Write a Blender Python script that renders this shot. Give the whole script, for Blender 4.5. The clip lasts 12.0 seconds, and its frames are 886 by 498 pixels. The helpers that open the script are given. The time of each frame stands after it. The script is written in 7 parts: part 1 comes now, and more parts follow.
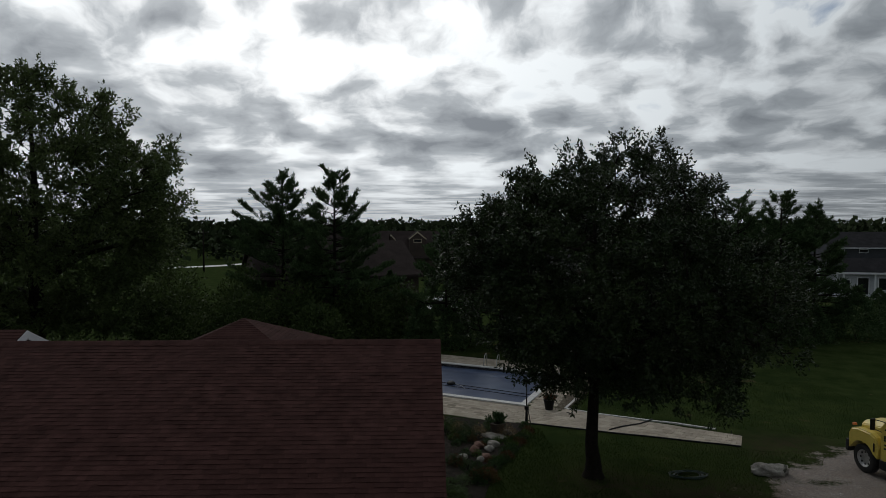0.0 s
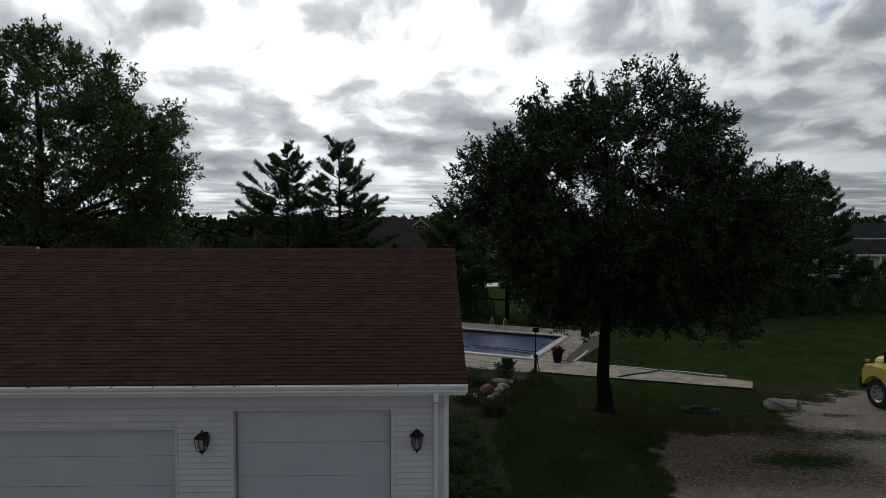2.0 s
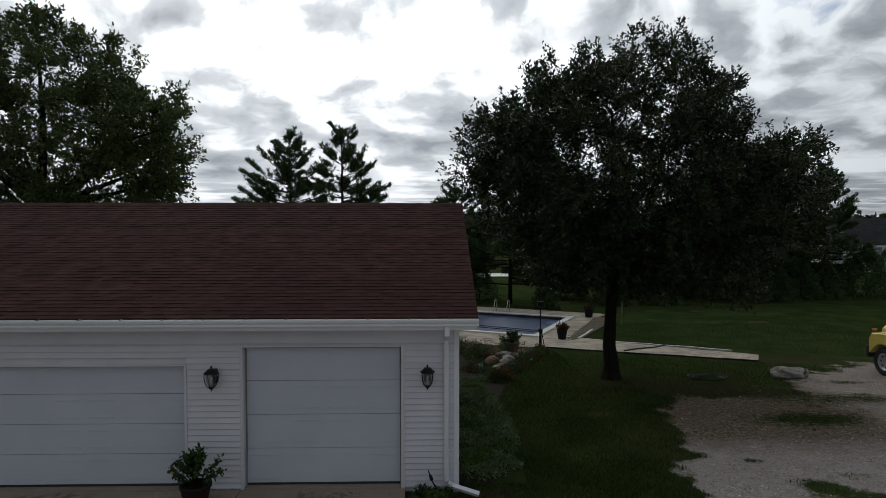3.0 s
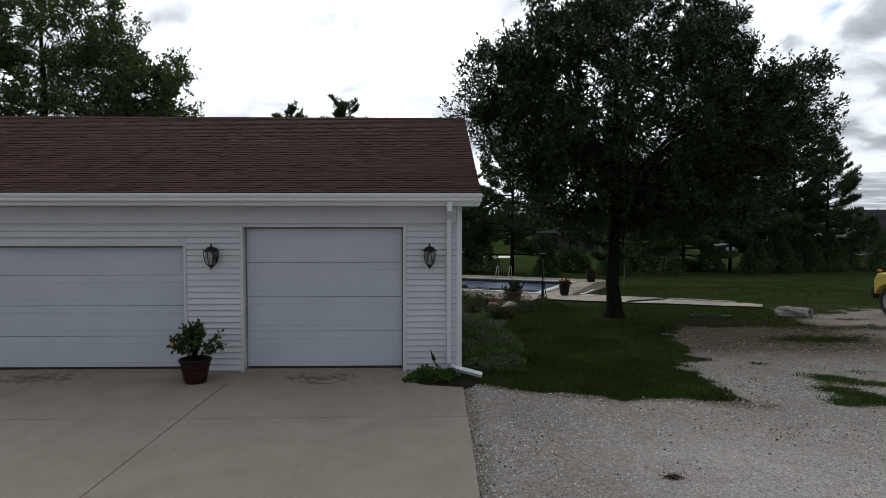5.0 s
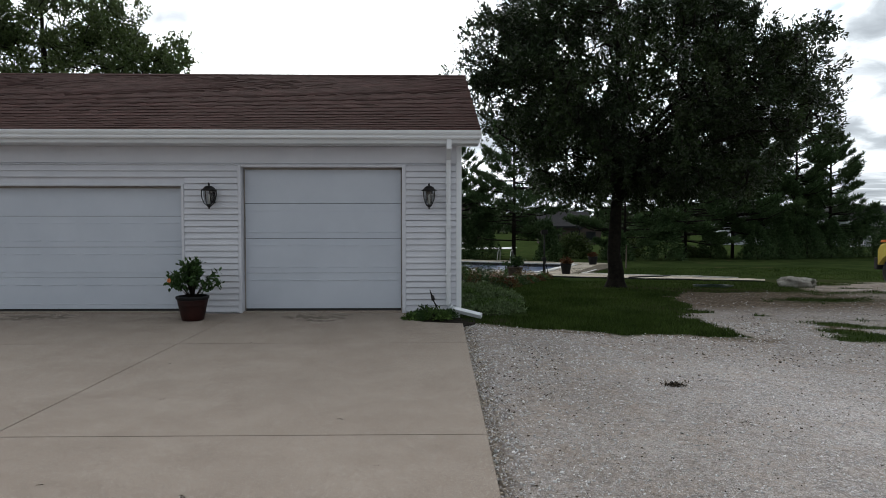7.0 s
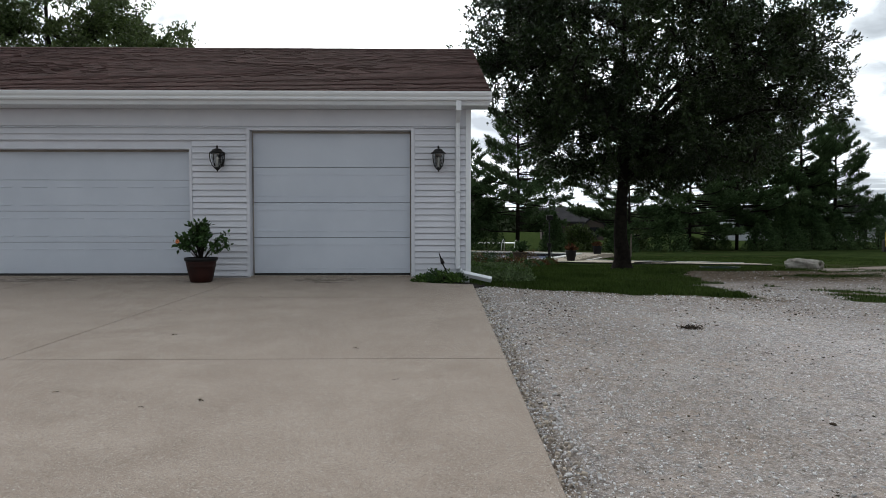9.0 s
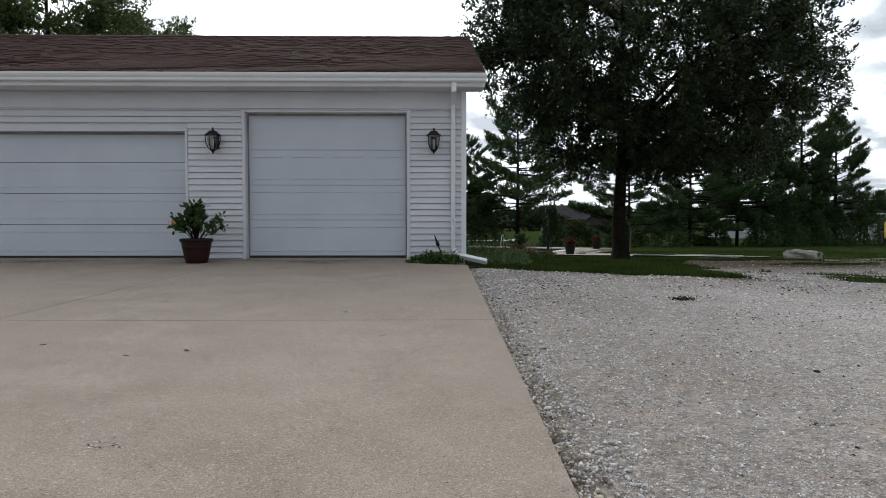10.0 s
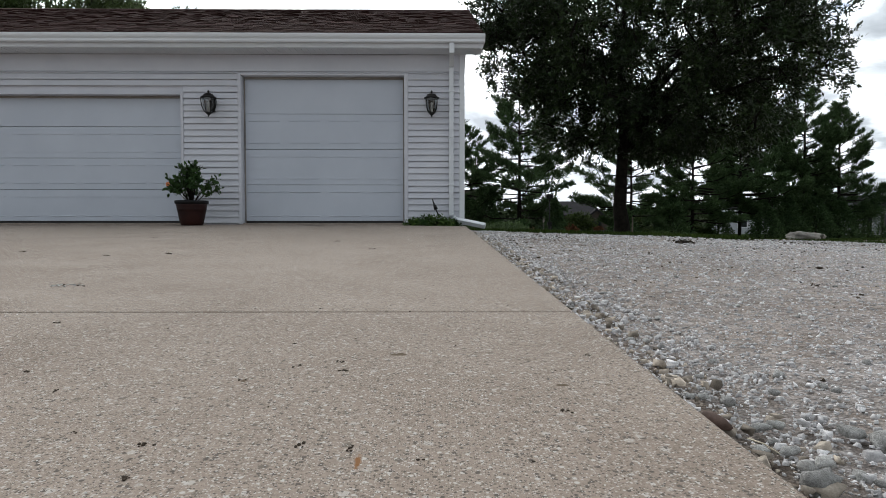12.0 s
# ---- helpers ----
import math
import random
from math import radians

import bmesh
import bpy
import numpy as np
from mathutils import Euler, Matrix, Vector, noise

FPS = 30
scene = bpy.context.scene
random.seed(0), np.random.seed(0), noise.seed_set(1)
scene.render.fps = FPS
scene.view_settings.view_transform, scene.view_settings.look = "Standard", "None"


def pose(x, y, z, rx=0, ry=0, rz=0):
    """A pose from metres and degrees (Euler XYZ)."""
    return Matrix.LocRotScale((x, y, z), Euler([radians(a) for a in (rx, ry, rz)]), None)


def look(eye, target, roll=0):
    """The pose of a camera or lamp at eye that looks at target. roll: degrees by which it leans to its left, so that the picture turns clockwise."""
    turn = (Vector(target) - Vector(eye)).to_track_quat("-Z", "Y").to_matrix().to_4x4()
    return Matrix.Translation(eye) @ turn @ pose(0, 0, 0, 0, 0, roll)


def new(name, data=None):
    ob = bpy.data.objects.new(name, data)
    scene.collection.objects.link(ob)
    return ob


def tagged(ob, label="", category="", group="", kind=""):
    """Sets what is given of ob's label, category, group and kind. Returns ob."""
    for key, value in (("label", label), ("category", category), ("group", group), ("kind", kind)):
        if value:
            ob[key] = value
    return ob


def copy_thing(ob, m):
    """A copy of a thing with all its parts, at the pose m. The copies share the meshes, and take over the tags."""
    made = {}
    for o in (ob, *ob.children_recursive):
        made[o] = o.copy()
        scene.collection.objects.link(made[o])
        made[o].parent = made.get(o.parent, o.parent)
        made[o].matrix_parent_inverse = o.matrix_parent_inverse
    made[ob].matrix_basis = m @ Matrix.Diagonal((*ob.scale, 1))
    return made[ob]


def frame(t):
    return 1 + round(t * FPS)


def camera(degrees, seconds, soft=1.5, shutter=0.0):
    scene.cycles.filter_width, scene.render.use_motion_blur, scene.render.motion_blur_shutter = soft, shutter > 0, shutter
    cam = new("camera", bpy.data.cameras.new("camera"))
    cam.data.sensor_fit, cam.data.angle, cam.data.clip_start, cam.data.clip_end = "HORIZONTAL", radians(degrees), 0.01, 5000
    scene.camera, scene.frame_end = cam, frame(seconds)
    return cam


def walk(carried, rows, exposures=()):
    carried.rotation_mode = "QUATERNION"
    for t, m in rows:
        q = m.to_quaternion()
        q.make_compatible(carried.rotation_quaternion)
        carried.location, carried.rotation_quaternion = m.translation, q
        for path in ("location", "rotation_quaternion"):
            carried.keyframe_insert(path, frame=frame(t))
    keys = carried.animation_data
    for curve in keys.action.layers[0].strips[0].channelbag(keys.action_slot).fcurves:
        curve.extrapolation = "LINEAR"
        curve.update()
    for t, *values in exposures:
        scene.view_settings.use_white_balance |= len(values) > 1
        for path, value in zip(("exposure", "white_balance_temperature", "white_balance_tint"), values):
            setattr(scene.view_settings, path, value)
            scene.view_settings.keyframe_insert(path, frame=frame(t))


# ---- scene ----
# The camera sinks in front of the garage, looking a little down all the way.
PITCH = -2.12
PATH = [  # seconds, x, y, z, yaw
    (0.0, -0.041, -11.228, 8.105, -1.56),
    (0.5, -0.122, -11.329, 7.549, -1.56),
    (1.0, -0.243, -11.356, 6.970, -1.49),
    (1.5, -0.327, -11.268, 6.373, -1.46),
    (2.0, -0.361, -11.187, 5.784, -1.44),
    (2.5, -0.448, -11.161, 5.198, -1.41),
    (3.0, -0.536, -11.156, 4.647, -1.38),
    (5.0, -0.550, -11.103, 2.519, -1.24),
    (5.5, -0.532, -11.117, 2.028, -1.20),
    (6.0, -0.514, -11.097, 1.765, -1.16),
    (6.5, -0.485, -11.066, 1.626, -1.12),
    (7.0, -0.509, -11.046, 1.478, -1.07),
    (9.0, -0.635, -11.002, 0.848, -0.89),
    (9.5, -0.573, -11.032, 0.690, -0.83),
    (10.0, -0.535, -11.021, 0.540, -0.78),
    (10.5, -0.515, -10.975, 0.386, -0.73),
    (11.0, -0.500, -10.931, 0.235, -0.67),
    (11.5, -0.483, -10.911, 0.081, -0.62),
    (12.0, -0.458, -10.925, -0.072, -0.56),
]
EXPOSURES = [(0.0, -1.13), (0.5, -1.06), (1.5, -0.91), (3.0, -0.66), (5.0, -0.08), (6.0, 0.13), (7.0, 0.26), (9.0, 0.39), (12.0, 0.40)]
cam = camera(70.22, 12.0, soft=0.75)
walk(cam, [(t, pose(x, y, z, 90 + PITCH, 0, yaw)) for t, x, y, z, yaw in PATH], EXPOSURES)

# ---- world and sun: broken cloud, the sun behind it, ahead and to the left ----
SUN_AZ, SUN_EL = -14.0, 30.0   # degrees from +y towards +x, and above the horizon
sun_dir = Vector((math.sin(radians(SUN_AZ)) * math.cos(radians(SUN_EL)), math.cos(radians(SUN_AZ)) * math.cos(radians(SUN_EL)), math.sin(radians(SUN_EL))))


BANKS = [(-0.37, 0.33, 0.10, 0.05, 0.05), (-0.62, 0.28, 0.14, 0.045, 0.08), (-0.46, 0.225, 0.13, 0.04, 0.07), (-0.33, 0.18, 0.09, 0.03, 0.06), (-0.40, 0.14, 0.06, 0.022, 0.08),
         (-0.18, 0.14, 0.12, 0.035, 0.06), (0.04, 0.145, 0.17, 0.04, 0.12), (0.25, 0.30, 0.16, 0.05, 0.03), (0.48, 0.26, 0.13, 0.05, 0.015), (0.67, 0.33, 0.09, 0.05, -0.09), (0.42, 0.13, 0.22, 0.05, 0.045), (0.52, 0.21, 0.20, 0.04, 0.035), (0.66, 0.19, 0.18, 0.04, 0.05),
         (-0.30, 0.085, 0.11, 0.018, 0.08), (-0.22, 0.27, 0.15, 0.05, -0.09), (-0.10, 0.22, 0.10, 0.045, -0.08), (-0.50, 0.36, 0.12, 0.03, -0.08), (0.12, 0.235, 0.12, 0.04, -0.06), (0.38, 0.19, 0.15, 0.03, -0.06), (0.15, 0.205, 0.030, 0.008, -0.17)]


def build_world():
    world = bpy.data.worlds.new("cloudy_sky")
    scene.world = world
    world.use_nodes = True
    nt = world.node_tree
    nt.nodes.clear()

    def node(kind):
        return nt.nodes.new(kind)

    def put(socket, v):
        if isinstance(v, bpy.types.NodeSocket):
            nt.links.new(v, socket)
        else:
            socket.default_value = v

    def math_(op, a, b=0.0, clamp=False):
        n = node("ShaderNodeMath")
        n.operation, n.use_clamp = op, clamp
        put(n.inputs[0], a), put(n.inputs[1], b)
        return n.outputs[0]

    def vec(op, a, b):
        n = node("ShaderNodeVectorMath")
        n.operation = op
        put(n.inputs[0], a), put(n.inputs[1], b)
        return n

    def noise_(v, scale, detail, rough, distortion=0.0):
        n = node("ShaderNodeTexNoise")
        put(n.inputs["Vector"], v)
        n.inputs["Scale"].default_value, n.inputs["Detail"].default_value = scale, detail
        n.inputs["Roughness"].default_value, n.inputs["Distortion"].default_value = rough, distortion
        return n.outputs["Fac"]

    def ramp(fac, stops):
        n = node("ShaderNodeValToRGB")
        put(n.inputs[0], fac)
        n.color_ramp.elements[0].position, n.color_ramp.elements[1].position = stops[0][0], stops[-1][0]
        n.color_ramp.elements[0].color, n.color_ramp.elements[1].color = (*stops[0][1], 1), (*stops[-1][1], 1)
        for p, c in stops[1:-1]:
            n.color_ramp.elements.new(p).color = (*c, 1)
        return n.outputs[0]

    def mix(fac, a, b, kind="MIX"):
        n = node("ShaderNodeMix")
        n.data_type, n.blend_type = "RGBA", kind
        put(n.inputs[0], fac), put(n.inputs[6], a), put(n.inputs[7], b)
        return n.outputs[2]

    way = node("ShaderNodeTexCoord").outputs["Generated"]
    sep = node("ShaderNodeSeparateXYZ")
    put(sep.inputs[0], way)
    up = math_("MAXIMUM", sep.outputs["Z"], 0.0)
    # a layer of cloud overhead, seen in perspective; puffs above, thin bars low down
    def layer(offset, seed, scale, squeeze):
        deep = math_("ADD", up, offset)
        com = node("ShaderNodeCombineXYZ")
        put(com.inputs[0], math_("DIVIDE", sep.outputs["X"], deep))
        put(com.inputs[1], math_("DIVIDE", sep.outputs["Y"], deep))
        com.inputs[2].default_value = seed
        return vec("MULTIPLY", com.outputs[0], (squeeze * scale, scale, 1.0)).outputs[0]
    bearing = math_("ARCTAN2", sep.outputs["X"], sep.outputs["Y"])
    com = node("ShaderNodeCombineXYZ")
    put(com.inputs[0], math_("MULTIPLY", bearing, 3.3))
    put(com.inputs[1], math_("DIVIDE", 1.2, math_("ADD", up, 0.24)))
    com.inputs[2].default_value = 8.1
    flat = com.outputs[0]
    curl = node("ShaderNodeTexNoise")
    put(curl.inputs["Vector"], flat)
    curl.inputs["Scale"].default_value, curl.inputs["Detail"].default_value = 2.4, 3.0
    flat = vec("ADD", flat, vec("MULTIPLY", vec("SUBTRACT", curl.outputs["Color"], (0.5, 0.5, 0.5)).outputs[0], (0.40, 0.24, 0.0)).outputs[0]).outputs[0]
    puff = node("ShaderNodeTexVoronoi")
    puff.feature = "SMOOTH_F1"
    put(puff.inputs["Vector"], flat)
    puff.inputs["Scale"].default_value, puff.inputs["Smoothness"].default_value = 3.6, 0.35
    billow = math_("SUBTRACT", 0.80, math_("MULTIPLY", puff.outputs["Distance"], 0.75))
    body = math_("ADD", math_("MULTIPLY", noise_(flat, 1.35, 2.0, 0.5), 0.30), math_("MULTIPLY", noise_(flat, 4.6, 7.0, 0.52), 0.50))
    body = math_("ADD", body, math_("MULTIPLY", math_("SUBTRACT", billow, 0.20), 0.34))
    # thin bars of cloud low down
    bars = noise_(layer(0.05, 2.2, 1.0, 0.62), 1.25, 8.0, 0.62, 0.25)
    near = node("ShaderNodeMapRange")
    near.interpolation_type = "SMOOTHSTEP"
    put(near.inputs[0], up)
    near.inputs[1].default_value, near.inputs[2].default_value = 0.01, 0.11
    body = math_("ADD", math_("MULTIPLY", body, near.outputs[0]), math_("MULTIPLY", bars, math_("SUBTRACT", 1.0, near.outputs[0])))
    # the larger banks and breaks ahead: sideways, height, half-widths, thickness
    ahead = math_("MAXIMUM", sep.outputs["Y"], 0.2)
    side, high = math_("DIVIDE", sep.outputs["X"], ahead), math_("DIVIDE", sep.outputs["Z"], ahead)
    for u, v, a, b, k in BANKS:
        du, dv = math_("DIVIDE", math_("SUBTRACT", side, u), a), math_("DIVIDE", math_("SUBTRACT", high, v), b)
        r2 = math_("ADD", math_("MULTIPLY", du, du), math_("MULTIPLY", dv, dv))
        body = math_("ADD", body, math_("MULTIPLY", math_("POWER", 2.718, math_("MULTIPLY", r2, -1.0)), k))
    toward = vec("DOT_PRODUCT", way, tuple(sun_dir)).outputs["Value"]
    toward = math_("MAXIMUM", toward, 0.0)
    glow = math_("POWER", toward, 5.0)
    # thick cloud is grey, thin cloud lets the light through
    tone = ramp(body, [(0.40, (1.24, 1.27, 1.30)), (0.465, (0.98, 1.00, 1.03)), (0.535, (0.605, 0.635, 0.672)), (0.69, (0.318, 0.34, 0.375))])
    lift = math_("ADD", 0.51, math_("ADD", math_("MULTIPLY", math_("POWER", toward, 2.2), 0.96), math_("MULTIPLY", glow, 0.66)))
    tint = mix(glow, (0.945, 1.0, 1.03, 1), (1.0, 1.0, 0.985, 1))
    cloud = mix(1.0, mix(1.0, tone, lift, "MULTIPLY"), tint, "MULTIPLY")
    sky = node("ShaderNodeTexSky")
    sky.sky_type, sky.sun_disc, sky.sun_elevation, sky.sun_rotation = "NISHITA", False, radians(SUN_EL), radians(SUN_AZ)
    blue = mix(1.0, sky.outputs[0], (0.085, 0.095, 0.11, 1), "MULTIPLY")
    gap = ramp(body, [(0.25, (0.9, 0.9, 0.9)), (0.33, (0, 0, 0))])
    col = mix(math_("MULTIPLY", gap, math_("SUBTRACT", 1.0, math_("MULTIPLY", glow, 1.6), True)), cloud, blue)
    # the far haze along the horizon
    far = ramp(up, [(0.0, (1, 1, 1)), (0.07, (0, 0, 0))])
    col = mix(math_("MULTIPLY", far, 0.45), col, mix(1.0, (0.62, 0.66, 0.70, 1), math_("ADD", 0.5, glow), "MULTIPLY"))
    bg = node("ShaderNodeBackground")
    put(bg.inputs[0], col)
    bg.inputs[1].default_value = 1.0
    put(node("ShaderNodeOutputWorld").inputs[0], bg.outputs[0])


build_world()
sun = new("sun", bpy.data.lights.new("sun", "SUN"))
sun.data.energy, sun.data.angle, sun.data.color = 0.7, radians(18), (1.0, 0.95, 0.88)
sun.matrix_world = look(sun_dir * 60, (0, 0, 0))


# ---- materials ----
def surface(name, c1, c2, rough=0.7, scale=3.0, fine=60.0, bump=0.15, metal=0.0, spots=None, vary=0.0, island=False, translucent=0.0, gloss=0.5, mixer=None, depth=0.01, speckle=0.35):
    """A node material: two tones in a slow pattern, a fine grain, relief; spots: (scale, threshold, colour); vary: difference from piece to piece."""
    m = bpy.data.materials.new(name)
    m.use_nodes = True
    nt = m.node_tree
    nt.nodes.clear()
    link = nt.links.new
    out = nt.nodes.new("ShaderNodeOutputMaterial")
    p = nt.nodes.new("ShaderNodeBsdfPrincipled")
    p.inputs["Roughness"].default_value, p.inputs["Metallic"].default_value = rough, metal
    p.inputs["Specular IOR Level"].default_value = gloss
    co = nt.nodes.new("ShaderNodeTexCoord").outputs["Object"]

    def noise_(s, detail=5.0, rough_=0.6):
        n = nt.nodes.new("ShaderNodeTexNoise")
        link(co, n.inputs["Vector"])
        n.inputs["Scale"].default_value, n.inputs["Detail"].default_value, n.inputs["Roughness"].default_value = s, detail, rough_
        return n.outputs["Fac"]

    def ramp(fac, a, b, ca=(0, 0, 0), cb=(1, 1, 1)):
        n = nt.nodes.new("ShaderNodeValToRGB")
        link(fac, n.inputs[0])
        e = n.color_ramp.elements
        e[0].position, e[1].position, e[0].color, e[1].color = a, b, (*ca, 1), (*cb, 1)
        return n.outputs[0]

    def mix(fac, a, b, kind="MIX"):
        n = nt.nodes.new("ShaderNodeMix")
        n.data_type, n.blend_type = "RGBA", kind
        for s, v in zip((n.inputs[0], n.inputs[6], n.inputs[7]), (fac, a, b)):
            if isinstance(v, bpy.types.NodeSocket):
                link(v, s)
            else:
                s.default_value = v if isinstance(v, float) else (*v, 1)[:4]
        return n.outputs[2]

    col = ramp(noise_(scale), 0.35, 0.65, c1, c2)
    grain = noise_(fine, 4.0, 0.7)
    col = mix(speckle, col, ramp(grain, 0.3, 0.7, (0.35, 0.35, 0.35), (1.6, 1.6, 1.6)), "MULTIPLY")
    for s, th, c in spots or ():
        col = mix(ramp(noise_(s, 2.0, 0.5), th, th + 0.04), col, c)
    if vary:
        if island:
            r = nt.nodes.new("ShaderNodeNewGeometry").outputs["Random Per Island"]
        else:
            r = nt.nodes.new("ShaderNodeObjectInfo").outputs["Random"]
        col = mix(1.0, col, ramp(r, 0.0, 1.0, (1 - vary,) * 3, (1 + vary,) * 3), "MULTIPLY")
    relief = grain
    if mixer:
        col = mixer(nt, col, mix, ramp, noise_)
        if isinstance(col, tuple):
            col, relief = col
    link(col, p.inputs["Base Color"])
    if bump:
        b = nt.nodes.new("ShaderNodeBump")
        b.inputs["Strength"].default_value, b.inputs["Distance"].default_value = bump, depth
        link(relief, b.inputs["Height"])
        link(b.outputs[0], p.inputs["Normal"])
    shader = p.outputs[0]
    if translucent:
        t = nt.nodes.new("ShaderNodeBsdfTranslucent")
        link(col, t.inputs[0])
        s = nt.nodes.new("ShaderNodeMixShader")
        s.inputs[0].default_value = translucent
        link(shader, s.inputs[1]), link(t.outputs[0], s.inputs[2])
        shader = s.outputs[0]
    link(shader, out.inputs[0])
    return m


def glass(name, colour=(0.72, 0.74, 0.75), rough=0.05):
    m = bpy.data.materials.new(name)
    m.use_nodes = True
    nt = m.node_tree
    nt.nodes.clear()
    clear, shine, both = nt.nodes.new("ShaderNodeBsdfTransparent"), nt.nodes.new("ShaderNodeBsdfGlossy"), nt.nodes.new("ShaderNodeMixShader")
    clear.inputs[0].default_value = (*colour, 1)
    shine.inputs["Roughness"].default_value = rough
    both.inputs[0].default_value = 0.10
    nt.links.new(clear.outputs[0], both.inputs[1]), nt.links.new(shine.outputs[0], both.inputs[2])
    nt.links.new(both.outputs[0], nt.nodes.new("ShaderNodeOutputMaterial").inputs[0])
    return m


def ground_mixer(nt, col, mix, ramp, noise_):
    """Grass and crushed stone, by how much stone lies at each place."""
    a = nt.nodes.new("ShaderNodeAttribute")
    a.attribute_name = "gravel"
    n = nt.nodes.new("ShaderNodeMath")
    n.operation = "ADD"
    s = nt.nodes.new("ShaderNodeMath")
    s.operation = "MULTIPLY_ADD"
    nt.links.new(noise_(6.5, 9.0, 0.75), s.inputs[0])
    s.inputs[1].default_value, s.inputs[2].default_value = 1.5, -0.75
    nt.links.new(a.outputs["Fac"], n.inputs[0]), nt.links.new(s.outputs[0], n.inputs[1])
    co = nt.nodes.new("ShaderNodeTexCoord").outputs["Object"]

    def cells(scale):
        v = nt.nodes.new("ShaderNodeTexVoronoi")
        nt.links.new(co, v.inputs["Vector"])
        v.inputs["Scale"].default_value = scale
        return v
    big, small = cells(52.0), cells(125.0)
    bits = ramp(small.outputs["Color"], 0.15, 0.9, (0.26, 0.247, 0.228), (0.74, 0.72, 0.685))
    bits = mix(0.45, bits, ramp(big.outputs["Color"], 0.1, 0.9, (0.17, 0.162, 0.15), (0.76, 0.74, 0.71)))
    # gaps between the stones darkened in colour, standing in for their shade
    bits = mix(ramp(small.outputs["Distance"], 0.30, 0.75), bits, (0.20, 0.19, 0.18))
    bits = mix(ramp(big.outputs["Distance"], 0.40, 0.70, (0, 0, 0), (0.7,) * 3), bits, (0.15, 0.14, 0.13))
    stone = mix(ramp(noise_(0.7, 5.0, 0.6), 0.45, 0.75, (0, 0, 0), (0.5,) * 3), bits, (0.50, 0.475, 0.44))
    stone = mix(ramp(noise_(30.0, 4.0, 0.7), 0.66, 0.70, (0, 0, 0), (0.6,) * 3), stone, (0.14, 0.125, 0.105))
    stone = mix(ramp(noise_(2.3, 6.0, 0.7), 0.48, 0.72, (0, 0, 0), (0.6,) * 3), stone, (0.31, 0.25, 0.195))
    stone = mix(ramp(noise_(13.0, 7.0, 0.78), 0.47, 0.64, (0, 0, 0), (0.5,) * 3), stone, (0.21, 0.185, 0.16))
    stone = mix(ramp(cells(27.0).outputs["Color"], 0.66, 0.72, (0, 0, 0), (0.5,) * 3), stone, (0.17, 0.155, 0.14))
    stone = mix(ramp(noise_(10.0, 9.0, 0.85), 0.52, 0.62, (0, 0, 0), (0.3,) * 3), stone, (0.60, 0.585, 0.56))
    stone = mix(ramp(noise_(45.0, 6.0, 0.8), 0.53, 0.60, (0, 0, 0), (0.62,) * 3), stone, (0.15, 0.13, 0.112))
    stone = mix(ramp(noise_(5.0, 8.0, 0.8), 0.50, 0.66, (0, 0, 0), (0.45,) * 3), stone, (0.24, 0.20, 0.165))
    d = nt.nodes.new("ShaderNodeAttribute")
    d.attribute_name = "dirt"
    e = nt.nodes.new("ShaderNodeMath")
    e.operation = "MULTIPLY"
    nt.links.new(d.outputs["Fac"], e.inputs[0]), nt.links.new(ramp(noise_(1.6, 8.0, 0.7), 0.14, 0.42), e.inputs[1])
    stone = mix(e.outputs[0], stone, ramp(noise_(11.0, 9.0, 0.85), 0.41, 0.60, (0.024, 0.018, 0.012), (0.155, 0.122, 0.088)))
    stone = mix(1.0, stone, (1.66, 1.62, 1.68), "MULTIPLY")
    stone = mix(ramp(noise_(24.0, 6.0, 0.8), 0.565, 0.61, (0, 0, 0), (0.7,) * 3), stone, (0.105, 0.09, 0.072))
    bare = nt.nodes.new("ShaderNodeAttribute")
    bare.attribute_name = "bare"
    worn = nt.nodes.new("ShaderNodeMath")
    worn.operation = "MULTIPLY"
    nt.links.new(bare.outputs["Fac"], worn.inputs[0]), nt.links.new(ramp(noise_(1.9, 8.0, 0.75), 0.36, 0.58), worn.inputs[1])
    col = mix(worn.outputs[0], col, ramp(noise_(22.0, 5.0, 0.7), 0.3, 0.7, (0.022, 0.017, 0.011), (0.062, 0.048, 0.034)))
    where = ramp(n.outputs[0], 0.33, 0.67)
    lumps = mix(0.5, ramp(big.outputs["Distance"], 0.0, 0.8, (1, 1, 1), (0, 0, 0)), ramp(small.outputs["Distance"], 0.0, 0.8, (1, 1, 1), (0, 0, 0)))
    return mix(where, col, stone), mix(where, noise_(90.0, 4.0, 0.7), lumps)


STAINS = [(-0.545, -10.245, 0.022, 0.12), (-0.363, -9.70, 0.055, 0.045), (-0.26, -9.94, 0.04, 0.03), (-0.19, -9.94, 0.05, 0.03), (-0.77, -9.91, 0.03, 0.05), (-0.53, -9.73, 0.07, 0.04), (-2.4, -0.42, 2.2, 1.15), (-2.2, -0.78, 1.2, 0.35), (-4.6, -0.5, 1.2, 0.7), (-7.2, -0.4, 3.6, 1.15)]


